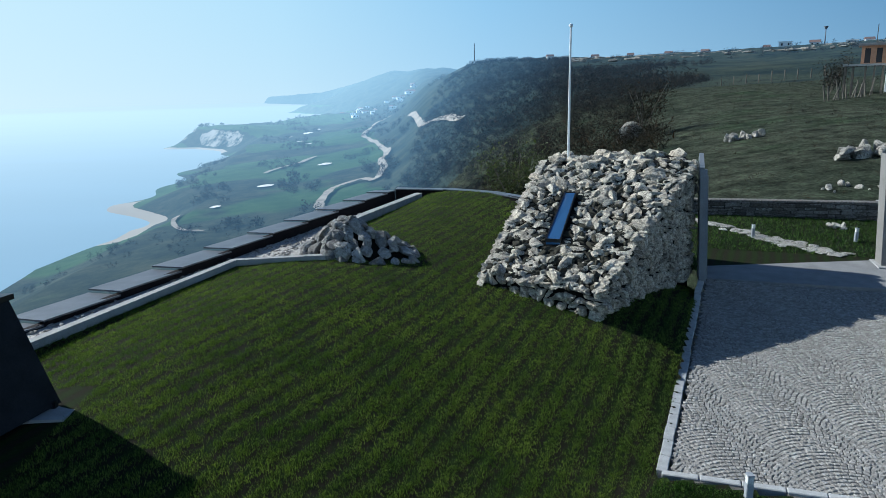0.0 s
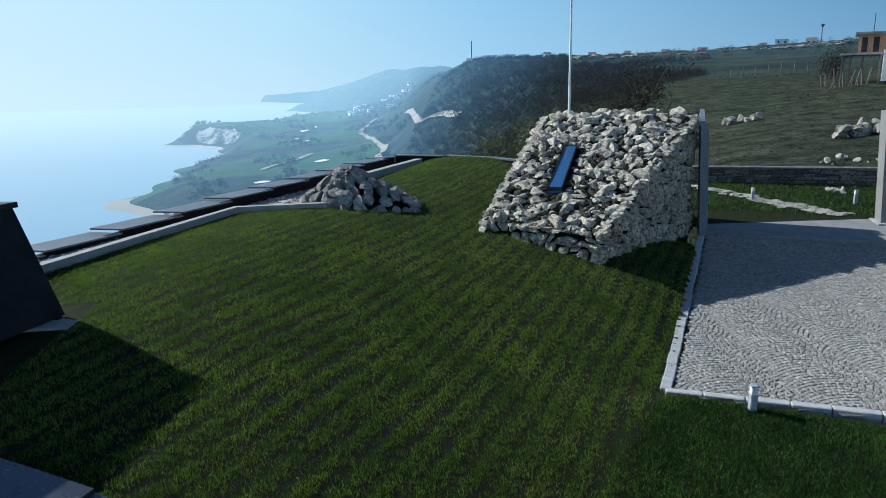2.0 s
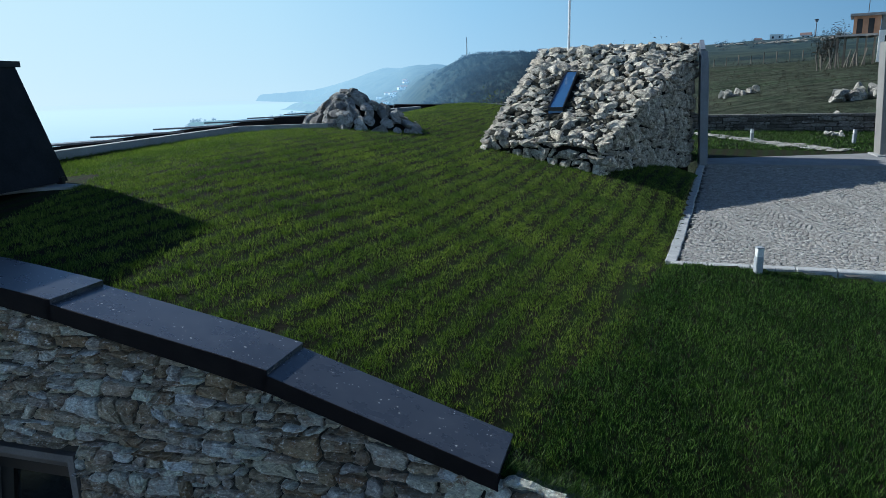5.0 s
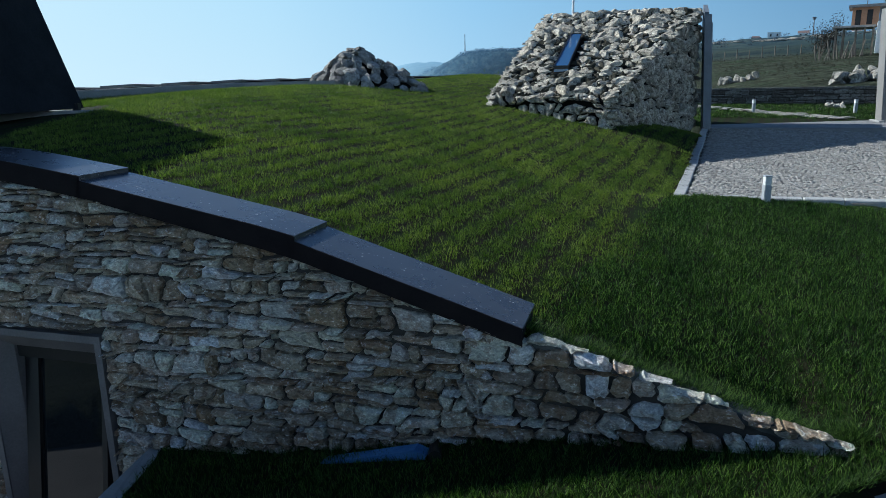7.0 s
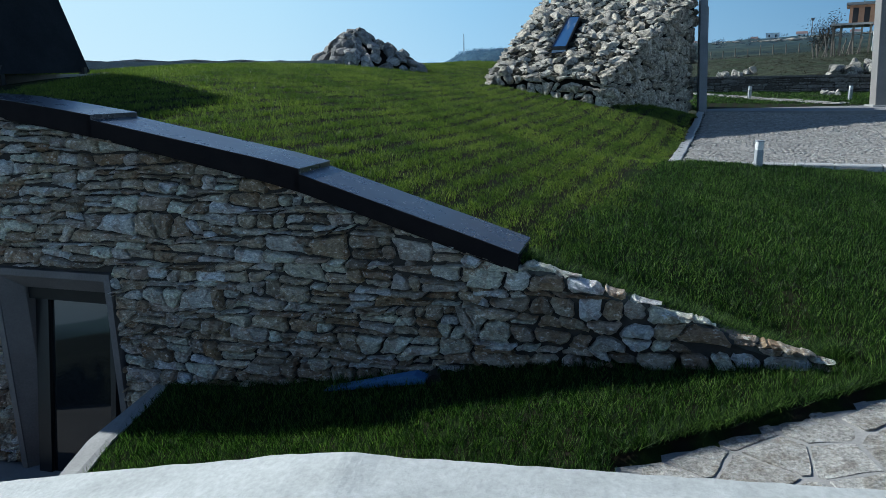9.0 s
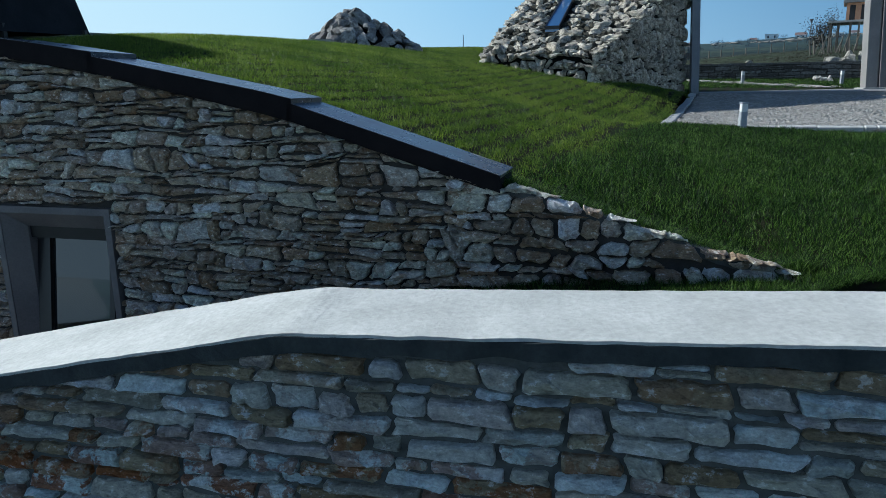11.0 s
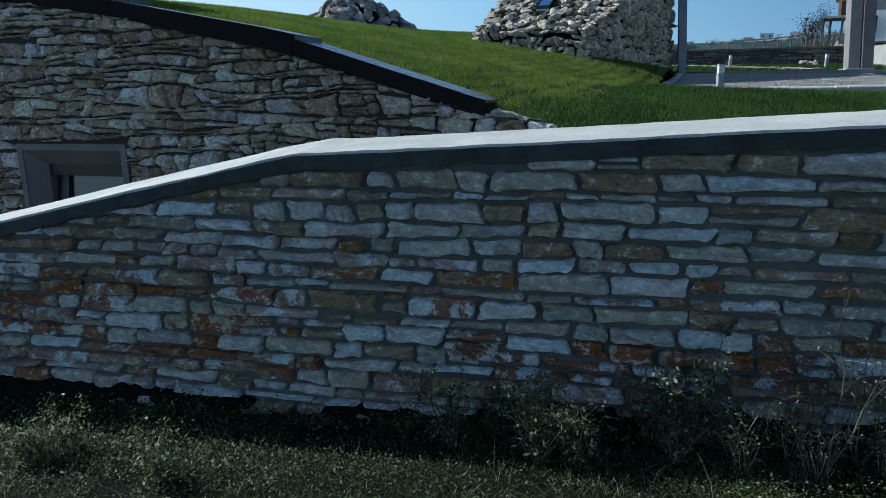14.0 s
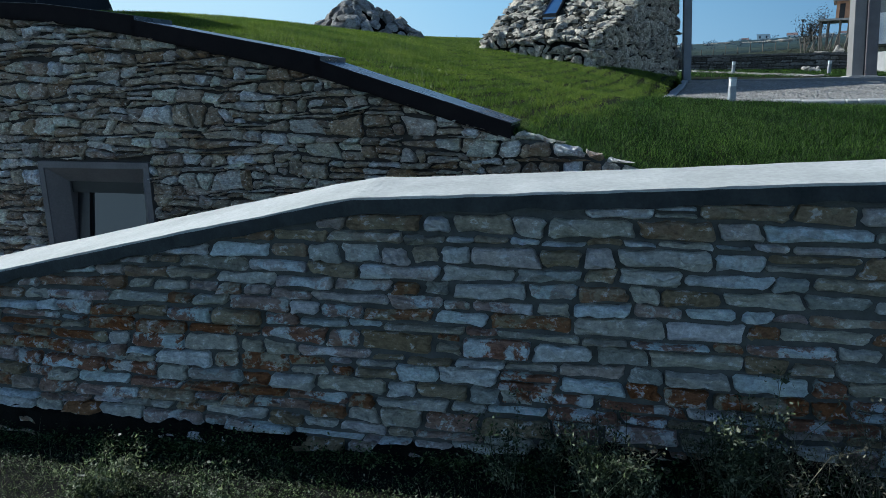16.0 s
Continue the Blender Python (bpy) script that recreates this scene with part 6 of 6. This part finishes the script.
# ---------------------------------------------------------------- roads and bunkers of the coast
def drape(name, label, category, pts, width, mat, lift=0.6):
    pts = [Vector(p) for p in pts]
    fine = []
    for a, c in zip(pts, pts[1:]):
        fine += [a.lerp(c, i / 12) for i in range(12)]
    fine.append(pts[-1])
    for _ in range(14):
        fine = [fine[0]] + [(a + b * 2 + c) / 4 for a, b, c in zip(fine, fine[1:], fine[2:])] + [fine[-1]]
    vs, fs = [], []
    for i, p in enumerate(fine):
        d = (fine[min(i + 1, len(fine) - 1)] - fine[max(i - 1, 0)]).normalized()
        n = Vector((-d.y, d.x)) * width * (0.8 + 0.4 * noise.noise(Vector((i * 0.7, width, 0)))) / 2
        for q in (p + n, p - n):
            vs.append((q.x, q.y, land_z(q.x, q.y) + lift))
    fs = [(2 * i, 2 * i + 1, 2 * i + 3, 2 * i + 2) for i in range(len(fine) - 1)]
    return tagged(new(name, mesh_of(name, vs, fs, [mat])), label, category, kind="structure")


drape("road", "pale winding dirt road down the coast slope", "road", [(-50, 240), (-56, 273), (-57, 310), (-46, 324), (-37, 307), (-36, 337), (-43, 377), (-41, 413), (-65, 515), (-80, 575), (-83, 710), (-73, 750)], 4.6, M_road, 1.2)
drape("road", "pale dirt road cut into the scrub hill", "road", [(-36, 520), (-29, 476), (-19, 384), (-5, 326), (2, 278)], 3.6, M_road, 1.5)
drape("track", "pale cart track round a green", "track", [(-113, 275), (-110, 257), (-99, 235), (-86, 225)], 2.2, M_road, 0.8)
drape("track", "pale cart track between greens", "track", [(-113, 400), (-113, 414), (-96, 467)], 3.5, M_road, 0.8)
rnd = random.Random(95)
for x, y, w in ((-96.8, 341, 13), (-101.6, 282, 7), (-81.4, 419, 13), (-169, 690, 12), (-154, 714, 16), (-160, 787, 14), (-142, 620, 12), (-120, 560, 10)):
    w *= 0.62
    vs = [(x, y, land_z(x, y) + 0.9)]
    for k in range(18):
        a = k / 18 * 6.283
        q = w * 0.5 * (1 + 0.35 * noise.noise(Vector((math.cos(a) * 1.3 + x, math.sin(a) * 1.3, y))))
        vs.append((x + q * math.cos(a), y + q * math.sin(a) * 1.3, land_z(x + q * math.cos(a), y + q * math.sin(a) * 1.3) + 0.7))
    tagged(new("sand_bunker", mesh_of("sand_bunker", vs, [(0, k + 1, (k + 1) % 18 + 1) for k in range(18)], [M_farwall])), "pale sand bunker on the coast's golf green", "sand bunker", group="sand bunkers")


# ---------------------------------------------------------------- scrub
def scatter_scrub(name, label, count, seed, a0, a1, r0, r1, size, test, bits, mat, long=0.11, wide=0.03):
    r = np.random.RandomState(seed)
    a, d = np.radians(r.uniform(a0, a1, count * 3)), r.uniform(r0**1.4, r1**1.4, count * 3) ** (1 / 1.4)
    ok = test(np.degrees(a), d)
    a, d = a[ok][:count], d[ok][:count]
    x, y = d * np.sin(a), d * np.cos(a)
    z = np.array([land_z(px, py) for px, py in zip(x, y)])
    dry = z > SEA_Z + 1.5
    x, y, z = x[dry], y[dry], z[dry]
    k = size[0] + (size[1] - size[0]) * r.rand(len(x)) ** 2
    n = len(x) * bits
    own = np.repeat(np.arange(len(x)), bits)
    u = r.normal(size=(n, 3))
    u /= np.linalg.norm(u, axis=1, keepdims=True)
    lump = 0.75 + 0.25 * np.sin(u[:, 0] * 5 + own) * np.cos(u[:, 1] * 4 + own * 2)
    c = u * (r.rand(n, 1) ** 0.4) * lump[:, None] * k[own, None] * (0.62, 0.62, 0.55)
    c += np.stack([x[own], y[own], z[own] + k[own] * 0.35], 1)
    e1, e2 = r.normal(size=(n, 3)), r.normal(size=(n, 3))
    e1 *= (k[own] * long)[:, None]
    e2 *= (k[own] * wide)[:, None]
    vs = np.stack([c - e1, c + e1 * 0.4 + e2, c + e1], 1).reshape(-1, 3)
    ob = new(name, fast_mesh(name, vs, np.arange(3 * n).reshape(-1, 3), mat))
    return tagged(ob, label, "scrub", kind="stuff")


def on_hill(a, d):
    return (a < 16.5 + 3 * np.sin(d / 23.0)) & (a < 13 + d / 18) & (a > -7.5 + d / 85) & ~((a > 9) & (d > 330))


scatter_scrub("scrub", "dense leafless brown scrub covering the hillside", 1500, 5, -7, 20, 42, 190, (1.4, 3.6), on_hill, 130, M_scrub, 0.065, 0.014)
scatter_scrub("hill_scrub", "dense dark scrub on the far hillside", 3200, 8, -7, 20, 185, 560, (2.0, 5.0), on_hill, 80, M_scrub, 0.06, 0.03)
scatter_scrub("coast_scrub", "dark clumps of trees between the greens of the coast", 1500, 9, -28, -1, 235, 1150, (2.5, 6.5), lambda a, d: (np.sin(a * 0.9 + 1) + np.sin(d / 41.0 + a) + np.sin(d / 17.0) > 0.9), 150, M_scrub, 0.045, 0.035)
scatter_scrub("field_tufts", "low dry tufts scattered over the field", 3600, 6, 14, 38, 31, 230, (0.15, 0.5), lambda a, d: a > 12, 26, M_scrub)
scatter_scrub("slope_scrub", "scrub below the terrace edge", 700, 7, -40, 2, 40, 260, (1.2, 3.0), lambda a, d: np.sin(a * 1.3) + np.sin(d / 17.0) > 0.2, 40, M_scrub)
scatter_scrub("ridge_scrub", "dark bushes and low trees along the plateau's skyline", 420, 12, 3, 34, 430, 640, (1.5, 4.5), lambda a, d: np.sin(a * 3.1) + np.sin(d / 9.0 + a * 7) > 0.1, 60, M_scrub, 0.05, 0.04)
M_shrubgreen = grass_blade((0.03, 0.04, 0.015), (0.06, 0.07, 0.03), (0.1, 0.1, 0.05), "dull_evergreen_leaves")


def bush(name, label, x, y, h, seed, mat):
    r = np.random.RandomState(seed)
    z0 = float(ground_z(x, y)[0])
    ob = thing(name, label, "bush", at=(x, y, z0))
    bm = bmesh.new()
    tips = []
    for k in range(9):
        a, l = r.uniform(0, 6.28), h * r.uniform(0.5, 0.95)
        m = Vector((math.cos(a) * l * 0.18, math.sin(a) * l * 0.18, l * 0.55))
        t = Vector((math.cos(a) * l * 0.42, math.sin(a) * l * 0.42, l))
        bar(bm, (0, 0, -0.2), m, 0.022 * h / 2, 0.022 * h / 2)
        bar(bm, m, t, 0.012 * h / 2, 0.012 * h / 2)
        tips += [m, t, (m + t) / 2]
    part("branchwork", bm, M_wood, ob)
    n = 2600
    c = np.array([tips[i] for i in r.randint(0, len(tips), n)]) + r.normal(size=(n, 3)) * h * 0.11
    e1, e2 = r.normal(size=(n, 3)) * h * 0.016, r.normal(size=(n, 3)) * h * 0.01
    part("crown", fast_mesh("crown", np.stack([c - e1, c + e2, c + e1], 1).reshape(-1, 3), np.arange(3 * n).reshape(-1, 3), mat), None, ob)
    return ob


bush("evergreen_bush", "dark green bush beyond the parapet", 3.6, 44.0, 5.0, 1, M_shrubgreen)
bush("evergreen_bush", "dull green bush beyond the parapet", 5.3, 49.0, 4.2, 2, M_shrubgreen)
bush("bare_tree", "thin bare tree among the scrub", 19.6, 74.0, 6.0, 3, M_scrub)
bush("field_bush", "dark bush beside the unfinished house", 46.0, 88.5, 5.0, 4, M_scrub)


# ---------------------------------------------------------------- grass
def blades(name, label, x, y, z, r, hmin, hmax, width, mat, lean=0.5, bent=False, tuft=0, spread=0.014):
    """Grass: a tapering blade each, with a bend in its middle where it is seen from near."""
    if tuft:
        x, y, z, hmax = (np.repeat(np.broadcast_to(v, x.shape)[::tuft], tuft) for v in (x, y, z, hmax))
        x, y = x + r.normal(size=len(x)) * spread, y + r.normal(size=len(x)) * spread
    n = len(x)
    h = hmin + (hmax - hmin) * r.rand(n)
    a, b = r.uniform(0, 6.283, n), r.uniform(0, 6.283, n)
    k = lean * (0.3 + r.rand(n)) * h
    w = width * (0.7 + 0.6 * r.rand(n))
    side = np.stack([np.cos(a) * w, np.sin(a) * w, 0 * w], 1)
    tip = np.stack([np.cos(b) * k, np.sin(b) * k, h * 0.95], 1)
    base = np.stack([x, y, z - 0.01], 1)
    if bent:
        mid = base + np.stack([np.cos(b) * k * 0.3, np.sin(b) * k * 0.3, h * 0.6], 1)
        v = np.stack([base - side, base + side, mid - side * 0.7, mid + side * 0.7, base + tip], 1)
        idx = np.arange(n)[:, None] * 5
        tris = np.concatenate([idx + [0, 1, 3], idx + [0, 3, 2], idx + [2, 3, 4]])
    else:
        v = np.stack([base - side, base + side, base + tip], 1)
        tris = np.arange(3 * n).reshape(-1, 3)
    return tagged(new(name, fast_mesh(name, v.reshape(-1, 3), tris, mat)), label, "grass", kind="stuff")


def in_lawn(n, poly, seed):
    r = np.random.RandomState(seed)
    xs, ys = [p[0] for p in poly], [p[1] for p in poly]
    x, y = r.uniform(min(xs), max(xs), n), r.uniform(min(ys), max(ys), n)
    ok = inside(poly, x, y)
    return x[ok], y[ok], r


def lush_side(x, y):
    ragged = 0.9 * (np.abs(np.sin(x * 91.7 + y * 57.3) * 4375.85) % 1.0 - 0.5)
    return x > 0.35 + (y - 4.4) * 0.5 + 0.25 * np.sin(y * 2.1) + 0.15 * np.sin(y * 5.3) + ragged


x, y, r = in_lawn(3400000, LAWN_EDGE, 101)
stripe = np.sin((x * 0.917 - y * 0.4 + 0.03 * np.sin(y * 1.2 + x)) * 2 * math.pi / 0.34)
patch = np.sin(x * 3.1 + np.sin(y * 2.3)) * np.sin(y * 2.7 + np.sin(x * 1.9))
near = np.clip(1.35 - (y - 4) / 18, 0.55, 1)
on_hood = (x < -5.5) & (y > 5.0) & (y < 9.6)
lush = lush_side(x, y)
keep = (r.rand(len(x)) < near * np.where(stripe + 0.6 * patch + 0.35 * r.normal(size=len(x)) > -0.2, 0.94, 0.22)) & ~lush & ~on_hood & (x < 7)
blades("lawn_grass", "short yellow green lawn grass sown in rows", x[keep], y[keep], lawn_z(x[keep], y[keep]), r, 0.03, 0.075, 0.0031, M_blade, 0.55, False, 5, 0.02)
x, y, r = in_lawn(640000, [(0.0, 4.2), (2.3, 0.4), (9.5, 0.4), (9.5, 7.6), (5.9, 8.5), (2.95, 9.4)], 105)
keep = lush_side(x, y) & ~inside(FLAG, x, y) & inside(LAWN_EDGE, x, y) & (r.rand(len(x)) < np.where(x > 7, 0.35, 1.0))
x, y = x[keep], y[keep]
clump = 0.75 + 0.35 * np.sin(x * 7 + np.sin(y * 5)) * np.sin(y * 8 + np.sin(x * 4))
blades("lush_grass", "thick lush green lawn grass", x, y, lawn_z(x, y), r, 0.03, 0.045 + 0.055 * clump, 0.0032, M_blade2, 0.55, False, 5, 0.014)
keep = (r.rand(len(x)) < 0.015) & (y < 6)
blades("long_grass", "long loose blades at the foot of the slope", x[keep], y[keep], lawn_z(x[keep], y[keep]), r, 0.06, 0.12, 0.003, M_blade2, 1.2)
x, y, r = in_lawn(200000, LOWER, 102)
ok = ~inside(FLAG, x, y)
blades("lower_grass", "lush lawn grass between the stone walls", x[ok], y[ok], lower_z(x[ok], y[ok]), r, 0.035, 0.095, 0.0032, M_blade2, 0.6, False, 5, 0.014)
x, y, r = in_lawn(60000, YARD, 103)
ok = ~inside([(7.0, 19.25), (13.6, 17.25), (14.6, 20.6), (8.2, 22.4)], x, y)
blades("yard_grass", "green lawn grass in the yard", x[ok], y[ok], 1.84 + 0.065 * (y[ok] - 20), r, 0.05, 0.11, 0.012, M_blade2, 0.8)

# verge at the garden wall's foot
VERGE = [(-4.2, 1.3), (-4.2, -0.5), (2.6, -1.2), (2.6, -0.3)]
# Verge soil just as black, the shade between the blades in its colour.
tagged(height_sheet("verge_soil", VERGE, lambda x, y: ground_z(x.ravel(), y.ravel()).reshape(x.shape) + 0.03, 0.1, M_nearblack), "soil under the verge grass, near black with shade put into its colour", "soil", kind="structure")
x, y, r = in_lawn(360000, VERGE, 104)
patch = np.sin(x * 4.1 + np.sin(y * 5)) + np.sin(x * 9.3 + y * 4)
off = gw_y(x) - y - 0.16 - 0.05 * np.sin(x * 5) - 0.1 * r.rand(len(x))
ok = (r.rand(len(x)) < np.where(patch > -0.3, 0.62, 0.25)) & (off > 0)
blades("verge_grass", "rough meadow grass at the garden wall's foot", x[ok], y[ok], ground_z(x[ok], y[ok]), r, 0.025, np.where(x[ok] > -0.4, 0.1, 0.075), 0.0028, M_weed, 1.5, False, 5, 0.016)
ok = (r.rand(len(x)) < 0.005) & (off > -0.08)
blades("verge_stalks", "tall dry grass stalks at the wall's foot", x[ok], y[ok], ground_z(x[ok], y[ok]), r, 0.06, 0.2, 0.0011, M_dry, 1.0, True)


def leaf_cover(name, label, n, seed, tall, size, mat, near=0.2, reach=1.15):
    """Low leafy plants in clumps: many small leaves at all heights of each clump."""
    r = np.random.RandomState(seed)
    cx, cy = r.uniform(-3.6, 2.4, n), r.uniform(0.0, reach, n)
    cy = gw_y(cx) - near - cy**1.2
    ch = tall * (0.35 + 0.65 * r.rand(n) ** 2) * (0.75 + 0.35 * np.sin(cx * 3.3 + 1) * np.sin(cy * 4.0))
    k = 70
    own = np.repeat(np.arange(n), k)
    f = r.rand(n * k)
    wide = ch[own] * (0.25 + 0.45 * f)
    c = np.stack([cx[own] + r.normal(size=n * k) * wide, cy[own] + r.normal(size=n * k) * wide, ch[own] * f], 1)
    c[:, 2] += ground_z(c[:, 0], c[:, 1])
    ok = c[:, 1] < gw_y(c[:, 0]) - 0.04
    c = c[ok]
    m = len(c)
    a, tip = r.uniform(0, 6.283, m), r.uniform(-0.5, 0.9, m)
    L = size * (0.5 + r.rand(m))
    d = np.stack([np.cos(a), np.sin(a), tip], 1) * L[:, None]
    w = np.stack([-np.sin(a), np.cos(a), r.uniform(-0.5, 0.5, m)], 1) * (L * 0.28)[:, None]
    v = np.stack([c, c + d * 0.5 + w, c + d, c + d * 0.5 - w], 1).reshape(-1, 3)
    idx = np.arange(m)[:, None] * 4
    return tagged(new(name, fast_mesh(name, v, np.concatenate([idx + [0, 1, 2], idx + [0, 2, 3]]), mat)), label, "undergrowth", kind="stuff")


leaf_cover("undergrowth", "low leafy undergrowth at the garden wall's foot", 2100, 301, 0.12, 0.01, M_under)
leaf_cover("pale_undergrowth", "grey green silvery weeds among the meadow grass", 420, 302, 0.14, 0.011, M_leaf)
leaf_cover("foot_plants", "dark leafy plants close against the garden wall's foot", 420, 303, 0.2, 0.014, M_under, 0.04, 0.16)


def weed(seed, h, dry):
    """A branching weed: bent stems and many small leaves."""
    r = np.random.RandomState(seed)
    ob = thing("weed", "dry branching weed with pale seed heads" if dry else "leafy grey green weed at the wall's foot", "weed", group="weeds at the wall")
    bm = bmesh.new()
    pts = []
    for k in range(r.randint(6, 10)):
        a, l = r.uniform(0, 6.28), h * r.uniform(0.55, 1.0)
        p = Vector((0, 0, -0.02))
        d = Vector((math.cos(a) * 0.35, math.sin(a) * 0.35, 1)).normalized()
        for i in range(5):
            q = p + d * l / 5
            bar(bm, p, q, 0.0024, 0.0024)
            if i > 0 and r.rand() < 0.8:
                e = q + Vector((r.uniform(-1, 1), r.uniform(-1, 1), r.uniform(0.2, 0.9))).normalized() * l * 0.22
                bar(bm, q, e, 0.0014, 0.0014)
                pts += [e, (e + q) / 2]
            p = q
            d = (d + Vector((r.uniform(-0.3, 0.3), r.uniform(-0.3, 0.3), 0))).normalized()
            pts.append(p)
    tagged(part("stalk", bm, M_dry if dry else M_leaf, ob), kind="stuff")
    n = 480 if dry else 900
    c = np.array([pts[i] for i in r.randint(0, len(pts), n)]) + r.normal(size=(n, 3)) * 0.018
    e1, e2 = r.normal(size=(n, 3)) * (0.0042 if dry else 0.0052), r.normal(size=(n, 3)) * (0.0024 if dry else 0.0034)
    tagged(part("seed_head" if dry else "foliage", fast_mesh("leaves", np.stack([c - e1, c + e2, c + e1, c - e2], 1).reshape(-1, 3), np.concatenate([np.arange(n)[:, None] * 4 + [0, 1, 2], np.arange(n)[:, None] * 4 + [0, 2, 3]]), M_dry if dry else M_leaf), None, ob), kind="stuff")
    return ob


rnd = random.Random(111)
kinds = [weed(200 + k, 0.28 + 0.09 * k, k % 2 == 1) for k in range(6)]
spots = [(rnd.uniform(-0.4, 2.0), rnd.uniform(0.08, 0.34)) for _ in range(34)] + [(rnd.uniform(-2.3, -1.5), rnd.uniform(0.5, 0.75)) for _ in range(4)]
for k, (x, d) in enumerate(spots):
    tall = 6 if x > 0.7 else 3
    src = (kinds[rnd.choice((1, 3, 5)) if x > 0.5 and k % 3 else rnd.randrange(tall)] if x > -1 else kinds[0]) if k >= 6 else kinds[k]
    y = gw_y(x) - d
    m = pose(x, y, float(ground_z(x, y)[0]), 0, 0, rnd.uniform(0, 360))
    if k < 6:
        src.matrix_basis = m
    else:
        copy_thing(src, m)

# tufts hanging over the wall's tail and over the edge of the paving
r = np.random.RandomState(131)
x = r.uniform(0.05, 2.4, 9000)
y = hw_y(x) + 0.13 + 0.14 * r.rand(len(x)) ** 1.5
blades("tail_tufts", "long dark grass hanging over the wall's tail", x, y, lawn_z(x, y), r, 0.05, 0.16, 0.003, M_blade2, 1.1, False, 4, 0.02)
x = r.uniform(0.5, 4.9, 5200)
y = np.interp(x, [p[0] for p in FLAG[1:9]], [p[1] for p in FLAG[1:9]]) + 0.07 * r.rand(len(x))
z = np.where(x < 2.3, lower_z(x, y + 0.08), lawn_z(x, y + 0.08))
blades("edge_tufts", "lush grass hanging over the paving's edge", x, y, z, r, 0.04, 0.11, 0.003, M_blade2, 1.1, False, 4, 0.02)
